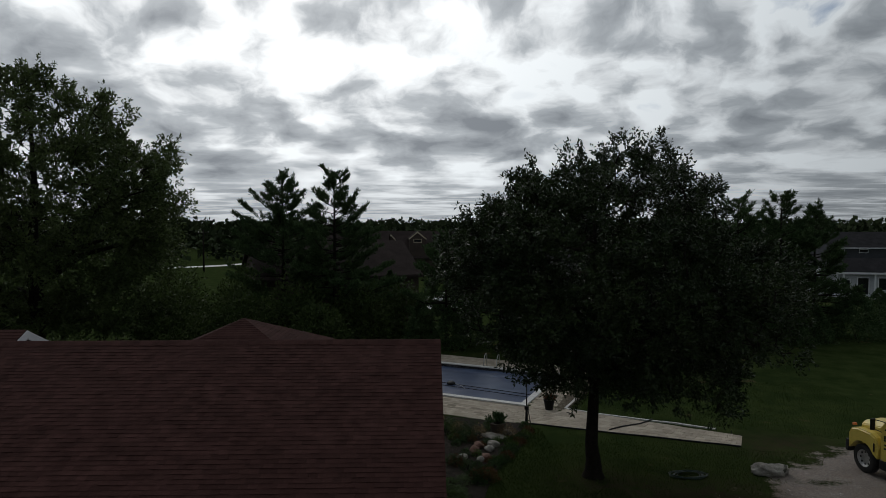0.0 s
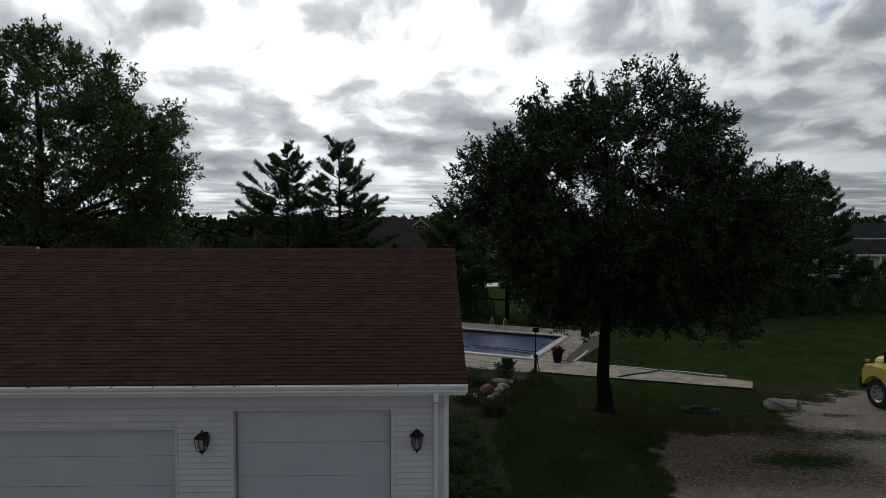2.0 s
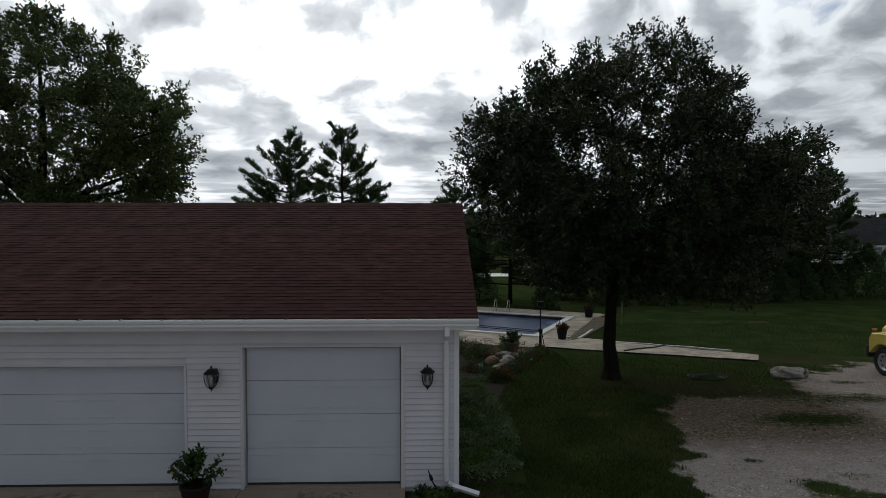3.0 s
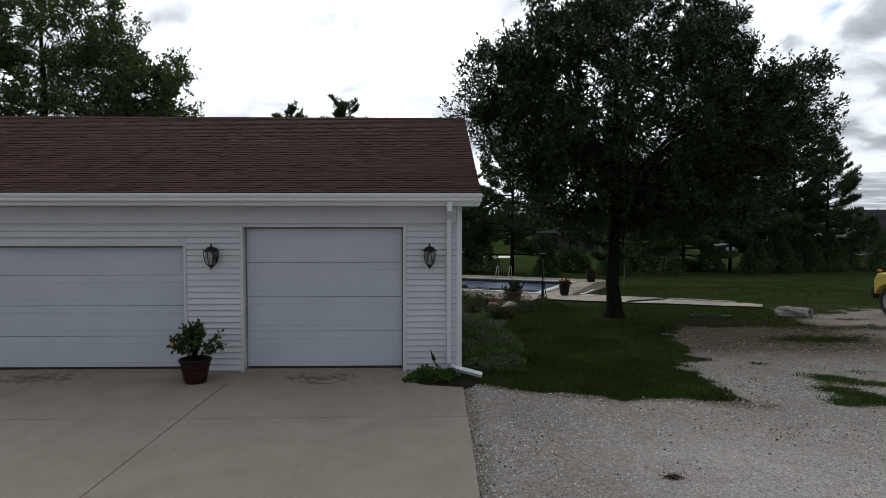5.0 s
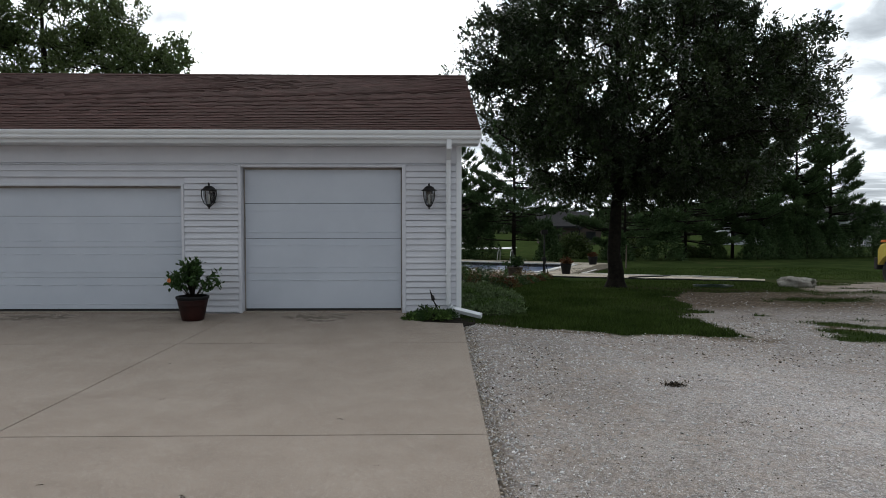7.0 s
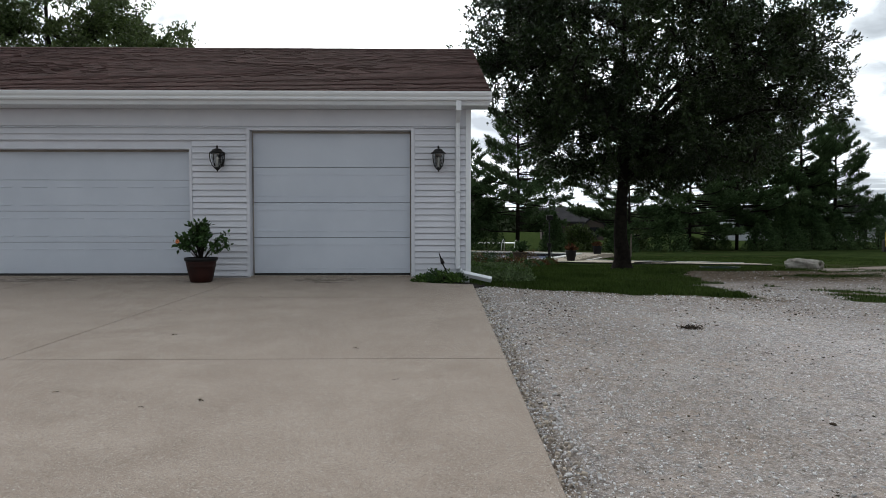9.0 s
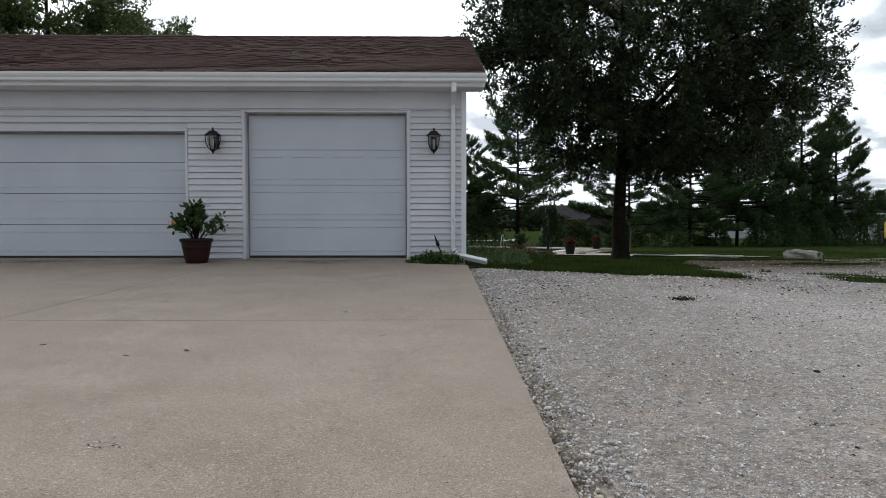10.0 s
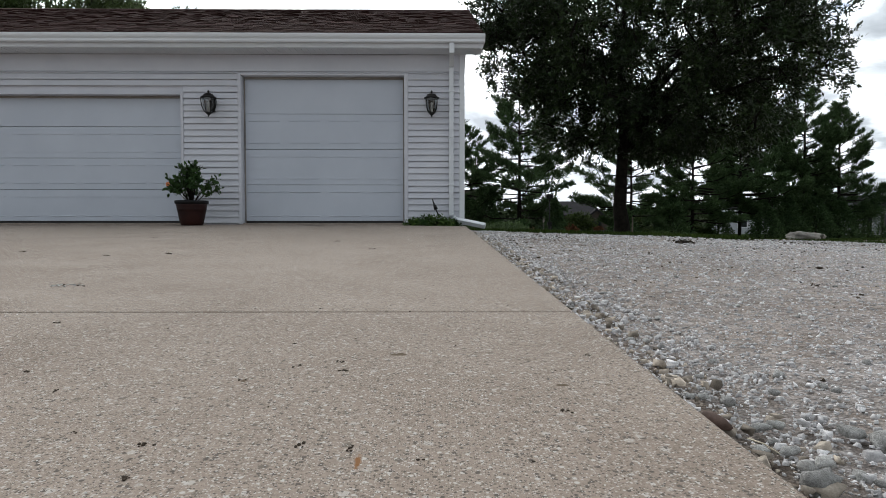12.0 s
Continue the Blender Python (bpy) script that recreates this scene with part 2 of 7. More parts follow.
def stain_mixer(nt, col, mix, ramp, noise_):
    """Rust near some clods, broad darker brown patches near the doors."""
    co = nt.nodes.new("ShaderNodeTexCoord").outputs["Object"]
    for scale, lo, hi in ((62.0, 0.05, 0.94), (130.0, 0.19, 0.86), (250.0, 0.27, 0.80), (430.0, 0.28, 0.76)):
        v = nt.nodes.new("ShaderNodeTexVoronoi")
        nt.links.new(co, v.inputs["Vector"])
        v.inputs["Scale"].default_value = scale
        one = nt.nodes.new("ShaderNodeSeparateColor")
        nt.links.new(v.outputs["Color"], one.inputs[0])
        near = ramp(v.outputs["Distance"], 0.30, 0.46, (1, 1, 1), (0, 0, 0))
        k = 0.65 if scale < 100 else 0.95
        col = mix(mix(1.0, near, ramp(one.outputs[0], hi, hi + 0.02, (0, 0, 0), (k,) * 3), "MULTIPLY"), col, (0.48, 0.443, 0.405))
        col = mix(mix(1.0, near, ramp(one.outputs[0], lo - 0.02, lo, (k,) * 3, (0, 0, 0)), "MULTIPLY"), col, (0.10, 0.085, 0.072))
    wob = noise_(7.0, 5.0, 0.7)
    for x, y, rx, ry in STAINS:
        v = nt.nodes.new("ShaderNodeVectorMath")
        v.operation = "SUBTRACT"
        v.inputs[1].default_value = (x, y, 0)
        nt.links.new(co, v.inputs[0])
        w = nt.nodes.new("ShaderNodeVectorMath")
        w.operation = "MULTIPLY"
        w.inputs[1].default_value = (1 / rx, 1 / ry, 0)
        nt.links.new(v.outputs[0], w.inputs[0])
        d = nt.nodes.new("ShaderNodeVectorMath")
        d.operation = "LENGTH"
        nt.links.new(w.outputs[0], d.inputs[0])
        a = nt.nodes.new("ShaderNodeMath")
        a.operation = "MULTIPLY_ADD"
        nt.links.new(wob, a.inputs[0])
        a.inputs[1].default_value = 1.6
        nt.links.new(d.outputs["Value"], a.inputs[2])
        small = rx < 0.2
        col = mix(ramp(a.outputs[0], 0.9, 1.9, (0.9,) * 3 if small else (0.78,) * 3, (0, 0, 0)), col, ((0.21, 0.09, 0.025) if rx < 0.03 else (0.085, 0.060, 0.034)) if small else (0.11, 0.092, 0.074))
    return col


M = dict(
    ground=surface("lawn_and_stone", (0.021, 0.034, 0.011), (0.039, 0.054, 0.018), 1.0, 0.7, 90, 0.6, spots=[(0.8, 0.68, (0.07, 0.058, 0.03))], gloss=0.0, mixer=ground_mixer, depth=0.03),
    stone=surface("crushed_limestone", (0.39, 0.374, 0.370), (0.61, 0.592, 0.592), 0.9, 20, 300, 0.08, vary=0.32, island=True, gloss=0.3),
    stone_piece=surface("limestone_piece", (0.27, 0.262, 0.248), (0.47, 0.462, 0.445), 0.9, 1.3, 11, 0.6, vary=0.38, gloss=0.3),
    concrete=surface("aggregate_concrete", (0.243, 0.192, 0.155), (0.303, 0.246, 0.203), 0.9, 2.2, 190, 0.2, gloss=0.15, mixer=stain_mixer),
    siding=surface("white_vinyl_siding", (0.548, 0.560, 0.610), (0.596, 0.605, 0.652), 0.5, 1.5, 120, 0.05, vary=0.03, speckle=0.05),
    white=surface("white_painted_metal", (0.665, 0.69, 0.72), (0.71, 0.73, 0.755), 0.4, 2.0, 90, 0.04, spots=[(2.5, 0.74, (0.52, 0.50, 0.46))], speckle=0.06),
    door=surface("white_door_paint", (0.480, 0.518, 0.586), (0.520, 0.558, 0.626), 0.45, 1.2, 160, 0.08, speckle=0.05),
    strip=surface("tan_strip", (0.20, 0.175, 0.15), (0.30, 0.275, 0.25), 0.8, 3.0, 60, 0.1),
    dark=surface("dark_gap", (0.02, 0.02, 0.02), (0.03, 0.03, 0.03), 0.9, 5, 60, 0.0),
    shingle=surface("brown_asphalt_shingle", (0.0365, 0.0170, 0.0150), (0.0575, 0.0275, 0.0245), 0.95, 2.2, 220, 0.5, vary=0.19, island=True, gloss=0.055, depth=0.004),
    shingle_piece=surface("brown_asphalt_shingle_piece", (0.0365, 0.0170, 0.0150), (0.0575, 0.0275, 0.0245), 0.95, 2.2, 220, 0.5, vary=0.19, gloss=0.055, depth=0.004),
    iron=surface("black_metal", (0.008, 0.008, 0.009), (0.016, 0.015, 0.0145), 0.5, 8, 120, 0.1, gloss=0.25),
    bark=surface("bark", (0.011, 0.0095, 0.008), (0.025, 0.021, 0.0175), 0.95, 6, 40, 0.9, gloss=0.06, depth=0.03),
    leaf=surface("oak_leaf", (0.014, 0.027, 0.009), (0.029, 0.047, 0.014), 0.40, 0.6, 9, 0.0, vary=0.45, island=True, translucent=0.14, gloss=0.25),
    leaf_far=surface("shrub_leaf", (0.035, 0.056, 0.017), (0.068, 0.096, 0.030), 0.6, 0.4, 9, 0.0, vary=0.45, island=True, translucent=0.28, gloss=0.12),
    leaf_maple=surface("shade_tree_leaf", (0.050, 0.076, 0.025), (0.092, 0.126, 0.044), 0.5, 0.4, 9, 0.0, vary=0.45, island=True, translucent=0.36, gloss=0.2),
    needle=surface("pine_needle", (0.038, 0.070, 0.028), (0.070, 0.112, 0.046), 0.7, 0.5, 9, 0.0, vary=0.4, island=True, translucent=0.22, gloss=0.1),
    wood_far=surface("far_wood_leaf", (0.020, 0.032, 0.014), (0.040, 0.055, 0.022), 0.9, 0.03, 1, 0.0, vary=0.4, island=True, gloss=0.1),
    grass=surface("grass_blade", (0.026, 0.046, 0.010), (0.052, 0.080, 0.019), 0.8, 0.8, 9, 0.0, vary=0.4, island=True, translucent=0.25, gloss=0.05),
    weed=surface("weed_leaf", (0.046, 0.090, 0.020), (0.092, 0.152, 0.038), 0.6, 2.0, 9, 0.0, vary=0.45, island=True, translucent=0.2, gloss=0.15),
    juniper=surface("juniper_sprig", (0.072, 0.112, 0.045), (0.128, 0.178, 0.078), 0.6, 2.0, 9, 0.0, vary=0.45, island=True, translucent=0.25, gloss=0.2),
    water=surface("blue_pool_cover", (0.034, 0.056, 0.118), (0.048, 0.076, 0.150), 0.38, 0.6, 20, 0.15, gloss=0.6),
    paver=surface("tan_paver", (0.31, 0.268, 0.212), (0.43, 0.375, 0.305), 0.9, 1.5, 90, 0.3, vary=0.15, gloss=0.2),
    coping=surface("pale_coping", (0.55, 0.54, 0.52), (0.66, 0.65, 0.63), 0.7, 2.0, 90, 0.15),
    rock=surface("pale_boulder", (0.23, 0.216, 0.192), (0.39, 0.37, 0.335), 0.9, 4.0, 45, 0.8, spots=[(3, 0.64, (0.10, 0.10, 0.08))], gloss=0.2, depth=0.03),
    redrock=surface("red_field_stone", (0.16, 0.09, 0.07), (0.26, 0.16, 0.13), 0.9, 4.0, 45, 0.5, gloss=0.2),
    chips=surface("brown_stone_chips", (0.085, 0.070, 0.052), (0.17, 0.145, 0.11), 0.95, 9.0, 40, 0.8, gloss=0.1, depth=0.03),
    sand=surface("jointing_sand", (0.20, 0.172, 0.135), (0.27, 0.235, 0.185), 0.95, 3.0, 70, 0.4, gloss=0.1),
    mulch=surface("dark_mulch", (0.012, 0.010, 0.008), (0.032, 0.025, 0.019), 0.95, 6, 40, 0.9, gloss=0.1, depth=0.03),
    chrome=surface("polished_steel", (0.42, 0.42, 0.42), (0.52, 0.52, 0.52), 0.3, 5, 60, 0.0, metal=1.0),
    pot=surface("glazed_brown_pot", (0.014, 0.0055, 0.005), (0.032, 0.0095, 0.0075), 0.5, 3, 60, 0.1, gloss=0.2),
    potrim=surface("dark_pot_rim", (0.006, 0.006, 0.007), (0.012, 0.012, 0.013), 0.6, 3, 60, 0.1, gloss=0.2),
    yellow=surface("yellow_truck_paint", (0.60, 0.46, 0.085), (0.66, 0.52, 0.11), 0.32, 2, 60, 0.02),
    rubber=surface("tyre_rubber", (0.012, 0.012, 0.012), (0.02, 0.02, 0.02), 0.8, 8, 60, 0.2),
    tint=surface("dark_window", (0.012, 0.014, 0.016), (0.02, 0.022, 0.025), 0.08, 5, 60, 0.0),
)


# ---- building blocks ----
def finish(ob, mat, smooth=False):
    ob.data.materials.append(mat)
    if smooth:
        ob.data.polygons.foreach_set("use_smooth", [True] * len(ob.data.polygons))
    return ob


def mesh_of(name, verts, faces):
    """A mesh from arrays; faces all of one size when given as an array."""
    me = bpy.data.meshes.new(name)
    if isinstance(faces, np.ndarray):
        k = faces.shape[1]
        me.vertices.add(len(verts)), me.loops.add(faces.size), me.polygons.add(len(faces))
        me.vertices.foreach_set("co", np.asarray(verts, np.float32).ravel())
        me.loops.foreach_set("vertex_index", faces.astype(np.int32).ravel())
        me.polygons.foreach_set("loop_start", np.arange(0, faces.size, k, dtype=np.int32))
        me.update(calc_edges=True)
    else:
        me.from_pydata([tuple(v) for v in verts], [], faces)
        me.update()
    return me


def under(ob, parent):
    if parent is not None:
        ob.parent = parent
        ob.matrix_parent_inverse = Matrix.Identity(4)
    return ob


def part(name, bm, mat, parent=None, label="", smooth=False):
    """Links a bmesh as one mesh object under a thing or a part."""
    me = bpy.data.meshes.new(name)
    bm.normal_update()
    bm.to_mesh(me)
    bm.free()
    ob = finish(new(name, me), mat, smooth)
    under(ob, parent)
    return tagged(ob, label)


def arrays(name, verts, faces, mat, parent=None, label="", smooth=False):
    ob = finish(new(name, mesh_of(name, verts, faces)), mat, smooth)
    under(ob, parent)
    return tagged(ob, label)


def thing(name, label, category, m=None, group="", kind=""):
    ob = new(name)
    ob.empty_display_size = 0.2
    if m is not None:
        ob.matrix_basis = m
    return tagged(ob, label, category, group, kind)


def box(bm, x0, x1, y0, y1, z0, z1, bevel=0.0):
    b = bmesh.new() if bevel else bm
    vs = [b.verts.new(p) for p in ((x0, y0, z0), (x1, y0, z0), (x1, y1, z0), (x0, y1, z0), (x0, y0, z1), (x1, y0, z1), (x1, y1, z1), (x0, y1, z1))]
    for f in ((3, 2, 1, 0), (4, 5, 6, 7), (0, 1, 5, 4), (1, 2, 6, 5), (2, 3, 7, 6), (3, 0, 4, 7)):
        b.faces.new([vs[i] for i in f])
    if bevel:
        bmesh.ops.bevel(b, geom=b.edges[:], offset=bevel, segments=2, profile=0.5, affect="EDGES")
        add(bm, b)
    return bm


def add(bm, other):
    tmp = bpy.data.meshes.new("tmp")
    other.to_mesh(tmp)
    other.free()
    bm.from_mesh(tmp)
    bpy.data.meshes.remove(tmp)


def boxed(*a, bevel=0.0):
    return box(bmesh.new(), *a, bevel=bevel)


def lathe(bm, profile, n=24, at=(0, 0, 0), cap=True):
    """A body of revolution about z; profile: (radius, height) from the bottom up."""
    rings = []
    for r, z in profile:
        rings.append([bm.verts.new((at[0] + r * math.cos(2 * math.pi * i / n), at[1] + r * math.sin(2 * math.pi * i / n), at[2] + z)) for i in range(n)])
    for a, b in zip(rings, rings[1:]):
        for i in range(n):
            bm.faces.new((a[i], a[(i + 1) % n], b[(i + 1) % n], b[i]))
    if cap:
        bm.faces.new(rings[0][::-1]), bm.faces.new(rings[-1])
    return bm


def tube(bm, pts, radii, n=8):
    """A tapered round bar along points."""
    pts = [Vector(p) for p in pts]
    if not isinstance(radii, (list, tuple)):
        radii = [radii] * len(pts)
    rings = []
    for i, p in enumerate(pts):
        d = (pts[min(i + 1, len(pts) - 1)] - pts[max(i - 1, 0)]).normalized()
        a = d.cross(Vector((0.31, 0.11, 0.94) if abs(d.z) < 0.9 else (1, 0, 0))).normalized()
        b = d.cross(a)
        rings.append([bm.verts.new(p + radii[i] * (math.cos(2 * math.pi * k / n) * a + math.sin(2 * math.pi * k / n) * b)) for k in range(n)])
    for a, b in zip(rings, rings[1:]):
        for i in range(n):
            bm.faces.new((a[i], b[i], b[(i + 1) % n], a[(i + 1) % n]))
    bm.faces.new(rings[0]), bm.faces.new(rings[-1][::-1])
    return bm


def prism(bm, outline, x0, x1):
    """An outline in (y, z), drawn along x."""
    a = [bm.verts.new((x0, y, z)) for y, z in outline]
    b = [bm.verts.new((x1, y, z)) for y, z in outline]
    n = len(outline)
    for i in range(n):
        bm.faces.new((a[i], a[(i + 1) % n], b[(i + 1) % n], b[i]))
    bm.faces.new(a[::-1]), bm.faces.new(b)
    bmesh.ops.recalc_face_normals(bm, faces=bm.faces[:])
    return bm


def slab_of(bm, outline, z0, z1):
    """An outline in (x, y), from z0 up to z1; z1 may be a function of x, y."""
    top = z1 if callable(z1) else (lambda x, y: z1)
    a = [bm.verts.new((x, y, z0)) for x, y in outline]
    b = [bm.verts.new((x, y, top(x, y))) for x, y in outline]
    n = len(outline)
    for i in range(n):
        bm.faces.new((a[i], a[(i + 1) % n], b[(i + 1) % n], b[i]))
    bm.faces.new(a[::-1]), bm.faces.new(b)
    bmesh.ops.recalc_face_normals(bm, faces=bm.faces[:])
    return bm


def blob(bm, at, size, seed, rough=0.25, sub=3, flat=0.0):
    """A worn stone."""
    b = bmesh.new()
    bmesh.ops.create_icosphere(b, subdivisions=sub, radius=1.0)
    for v in b.verts:
        k = 1 + rough * noise.noise(v.co * 1.6 + Vector((seed * 7.3, 0, 0))) + 0.4 * rough * noise.noise(v.co * 4 + Vector((0, seed * 3.1, 0)))
        v.co *= k
        if flat and v.co.z < -flat:
            v.co.z = -flat
        v.co = Vector((v.co.x * size[0], v.co.y * size[1], v.co.z * size[2])) + Vector(at)
    add(bm, b)
    return bm


# ---- the lie of the land ----
GY = [-1500, -60, -14, -9, -4.3, -1, 3, 6, 10, 14, 20, 27, 60, 300, 1500]
GZ = [-4, -1.6, -0.50, -0.34, -0.205, -0.16, -0.25, -0.42, -0.62, -0.75, -0.85, -0.92, -1.2, -2.0, -3.0]
SLAB = lambda y: -0.05 + 0.0275 * y   # the concrete falls away from the door


def land(x, y):
    side = np.interp(x, [0.4, 6.5, 14, 40], [0.0, 0.19, 0.19, 0.0])   # the yard also falls away from the drive
    lumps = 0.012 * np.sin(x * 2.1 + np.sin(y * 1.3)) * np.cos(y * 1.7)
    return np.interp(y, GY, GZ) + lumps - side * np.interp(y, [-9.5, -4.0, 2.5, 7.0], [0.0, 1.0, 1.0, 0.0])


LAWN_Y = [-1.45, -1.1, -0.4, 0.5, 2.1, 3.3, 5.4, 6.2, 7.6, 8.6, 9.2]
LAWN_X = [4.3, 4.55, 4.5, 4.6, 4.9, 5.5, 5.9, 6.1, 6.7, 8.2, 10.0]
EDGE_X = [-0.1, 0.1, 0.8, 1.65, 2.5, 3.45, 4.6]
EDGE_Y = [-0.45, -0.5, -0.73, -1.12, -1.25, -1.18, -1.42]


def stoniness(x, y):
    """How much crushed stone lies at x, y: 0 turf, 1 stone."""
    x, y = np.broadcast_arrays(np.asarray(x, float), np.asarray(y, float))
    front = (np.interp(x, EDGE_X, EDGE_Y) - y) / 0.25
    side = (x - np.interp(y, LAWN_Y, LAWN_X)) / 0.45
    back = (np.interp(x, [5, 7, 9, 11, 12.5, 14, 16, 18, 24, 40], [5.0, 7.6, 8.3, 8.5, 10.5, 11.3, 12.6, 13.2, 14.3, 15.5]) - y) / 0.8
    s = np.maximum(front, np.minimum(side, back))
    s = s + 0.55 * np.sin(x * 3.1 + 1.7 * np.sin(y * 2.3)) * np.sin(y * 2.7 + x * 0.8) + 0.3 * np.sin(x * 7.3 + y * 3.1) * np.sin(y * 6.1 - x * 2.2)
    s = np.clip(s, -1.3, 1.0)
    for cx, cy, rx, ry, k in ((9.6, 5.0, 2.3, 1.0, 1.5), (0.6, -0.1, 0.7, 0.5, 1.2), (7.1, 0.6, 0.6, 0.5, 1.9), (6.1, -1.2, 0.4, 0.3, 1.6), (6.6, -0.3, 0.6, 0.5, 1.6), (6.8, -1.0, 0.6, 0.45, 1.8), (7.9, 0.1, 0.7, 0.4, 1.5), (6.5, 2.1, 0.4, 0.25, 1.2), (12.0, 7.0, 4.0, 1.0, 1.2), (11.5, 3.0, 1.6, 0.4, 1.3), (9.0, 7.9, 2.6, 0.7, 1.2), (5.3, 2.3, 0.5, 0.35, 1.4), (8.2, 1.2, 0.8, 0.2, 1.0), (13.5, 9.4, 1.2, 0.4, 1.2)):
        d = ((x - cx) / rx) ** 2 + ((y - cy) / ry) ** 2
        s = s - k * np.exp(-d * 1.2)
    return np.clip(0.5 + 0.5 * s, 0, 1)


def bareness(x, y):
    """Where the turf is worn down to the earth."""
    b = np.exp(-((x - 8.6) / 3.4) ** 2 - ((y - 8.4) / 1.5) ** 2) + 0.8 * np.exp(-((x - 14.4) / 2.4) ** 2 - ((y - 13.2) / 1.8) ** 2) + 0.6 * np.exp(-((x - 5.8) / 1.6) ** 2 - ((y - 10.2) / 1.3) ** 2)
    b = b + 0.9 * np.exp(-((x - 0.75) / 0.7) ** 2 - ((y + 0.15) / 0.5) ** 2)
    return np.clip(b + 0.5 * np.exp(-((x - 4.8) / 0.6) ** 2 - ((y - 1.5) / 3.0) ** 2), 0, 1)


def build_ground():
    xs = np.concatenate([-np.geomspace(1500, 9, 22), np.arange(-8, -2, 0.5), np.arange(-2, 20, 0.16), np.geomspace(20, 1500, 26)])
    ys = np.concatenate([-np.geomspace(1500, 14, 16), np.arange(-13, 17, 0.16), np.arange(17, 32, 0.25), np.geomspace(32, 1500, 30)])
    X, Y = np.meshgrid(xs, ys)
    Z = land(X, Y)
    Z = np.where((X < 0.1) & (Y < 0), np.minimum(Z, SLAB(Y) - 0.06), Z)
    # hollow for the pool
    U = (X - 4.9) * 0.895 - (Y - 19.55) * 0.446
    V = (X - 4.9) * 0.446 + (Y - 19.55) * 0.895
    Z = np.where((U < -0.05) & (U > -11.9) & (V > 0.05) & (V < 7.35), -2.6, Z)
    nx, ny = len(xs), len(ys)
    i = np.arange(nx * ny).reshape(ny, nx)
    faces = np.stack([i[:-1, :-1], i[:-1, 1:], i[1:, 1:], i[1:, :-1]], -1).reshape(-1, 4)
    ob = arrays("ground", np.stack([X, Y, Z], -1).reshape(-1, 3), faces, M["ground"], smooth=True)
    at = ob.data.attributes.new("gravel", "FLOAT", "POINT")
    at.data.foreach_set("value", stoniness(X, Y).astype(np.float32).ravel())
    dirt = np.clip((Y - 1.2) / 2.6, 0, 0.96) * np.clip((14.5 - X) / 4, 0.6, 1)
    dirt = np.maximum(dirt, 0.9 * np.exp(-((Y - np.interp(X, EDGE_X, EDGE_Y) + 0.05) / 0.28) ** 2) * (X < 4.9))
    edge = X - 0.0098 * Y
    dirt = np.maximum(dirt, 0.95 * np.clip((0.20 - edge) / 0.12, 0, 1))
    dirt = np.maximum(dirt, np.clip((Y + 5.0) / 7.0, 0, 0.42))
    dirt = np.maximum(dirt, np.clip((3.6 - X) / 5.5, 0, 0.45) * (X > 0))
    dt = ob.data.attributes.new("dirt", "FLOAT", "POINT")
    dt.data.foreach_set("value", dirt.astype(np.float32).ravel())
    bt = ob.data.attributes.new("bare", "FLOAT", "POINT")
    bt.data.foreach_set("value", bareness(X, Y).astype(np.float32).ravel())
    return tagged(ob, "mown lawn running into a crushed stone yard", "ground", kind="structure")


ground = build_ground()


# ---- concrete drive in front of the doors ----
def build_drive():
    drive = thing("driveway", "brown aggregate concrete drive with sawn joints", "driveway", kind="structure")
    xs = [-17.0, -10.3, -7.0, -3.86, 0.0]
    side = lambda y: 0.004 + 0.0098 * y
    at = lambda x, y: x + 0.034 * y   # the long joints run a little askew
    ys = [-16.0, -12.35, -9.23, -5.99, -2.49, -0.02]
    g = 0.006
    for x0, x1 in zip(xs, xs[1:]):
        for y0, y1 in zip(ys, ys[1:]):
            bm = bmesh.new()
            last = x1 == xs[-1]
            if last and y1 == ys[-1]:
                line = [(at(x0, y0) + g, y0 + g), (side(y0), y0 + g), (side(-1.05), -1.05)]
                line += [(-0.60, -0.92), (-0.78, -0.80), (-0.88, -0.58), (-0.93, -0.40), (-0.95, y1), (at(x0, y1) + g, y1)]
            else:
                line = [(at(x0, y0) + g, y0 + g), (side(y0) if last else at(x1, y0) - g, y0 + g), (side(y1) if last else at(x1, y1) - g, y1 - g), (at(x0, y1) + g, y1 - g)]
            slab_of(bm, line, -0.9, lambda x, y: SLAB(y))
            top = [e for e in bm.edges if all(abs(v.co.z - SLAB(v.co.y)) < 1e-5 for v in e.verts)]
            bmesh.ops.bevel(bm, geom=top, offset=0.006, segments=2, profile=0.5, affect="EDGES")
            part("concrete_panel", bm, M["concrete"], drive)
    bm = boxed(-17, -0.25, -16, -0.05, -1.0, -0.88)
    part("bedding", bm, M["dark"], drive)
    return drive


build_drive()

# ---- garage ----
WEST, EAST, DEPTH_ = -14.0, 0.0, 9.8
EAVE_Y, EAVE_Z, RIDGE_Y, RIDGE_Z = -0.42, 3.075, 4.68, 5.18
DOORS = [("wide", -9.72, -4.84, 2.165), ("single", -3.808, -1.018, 2.495)]  # left, right, head height


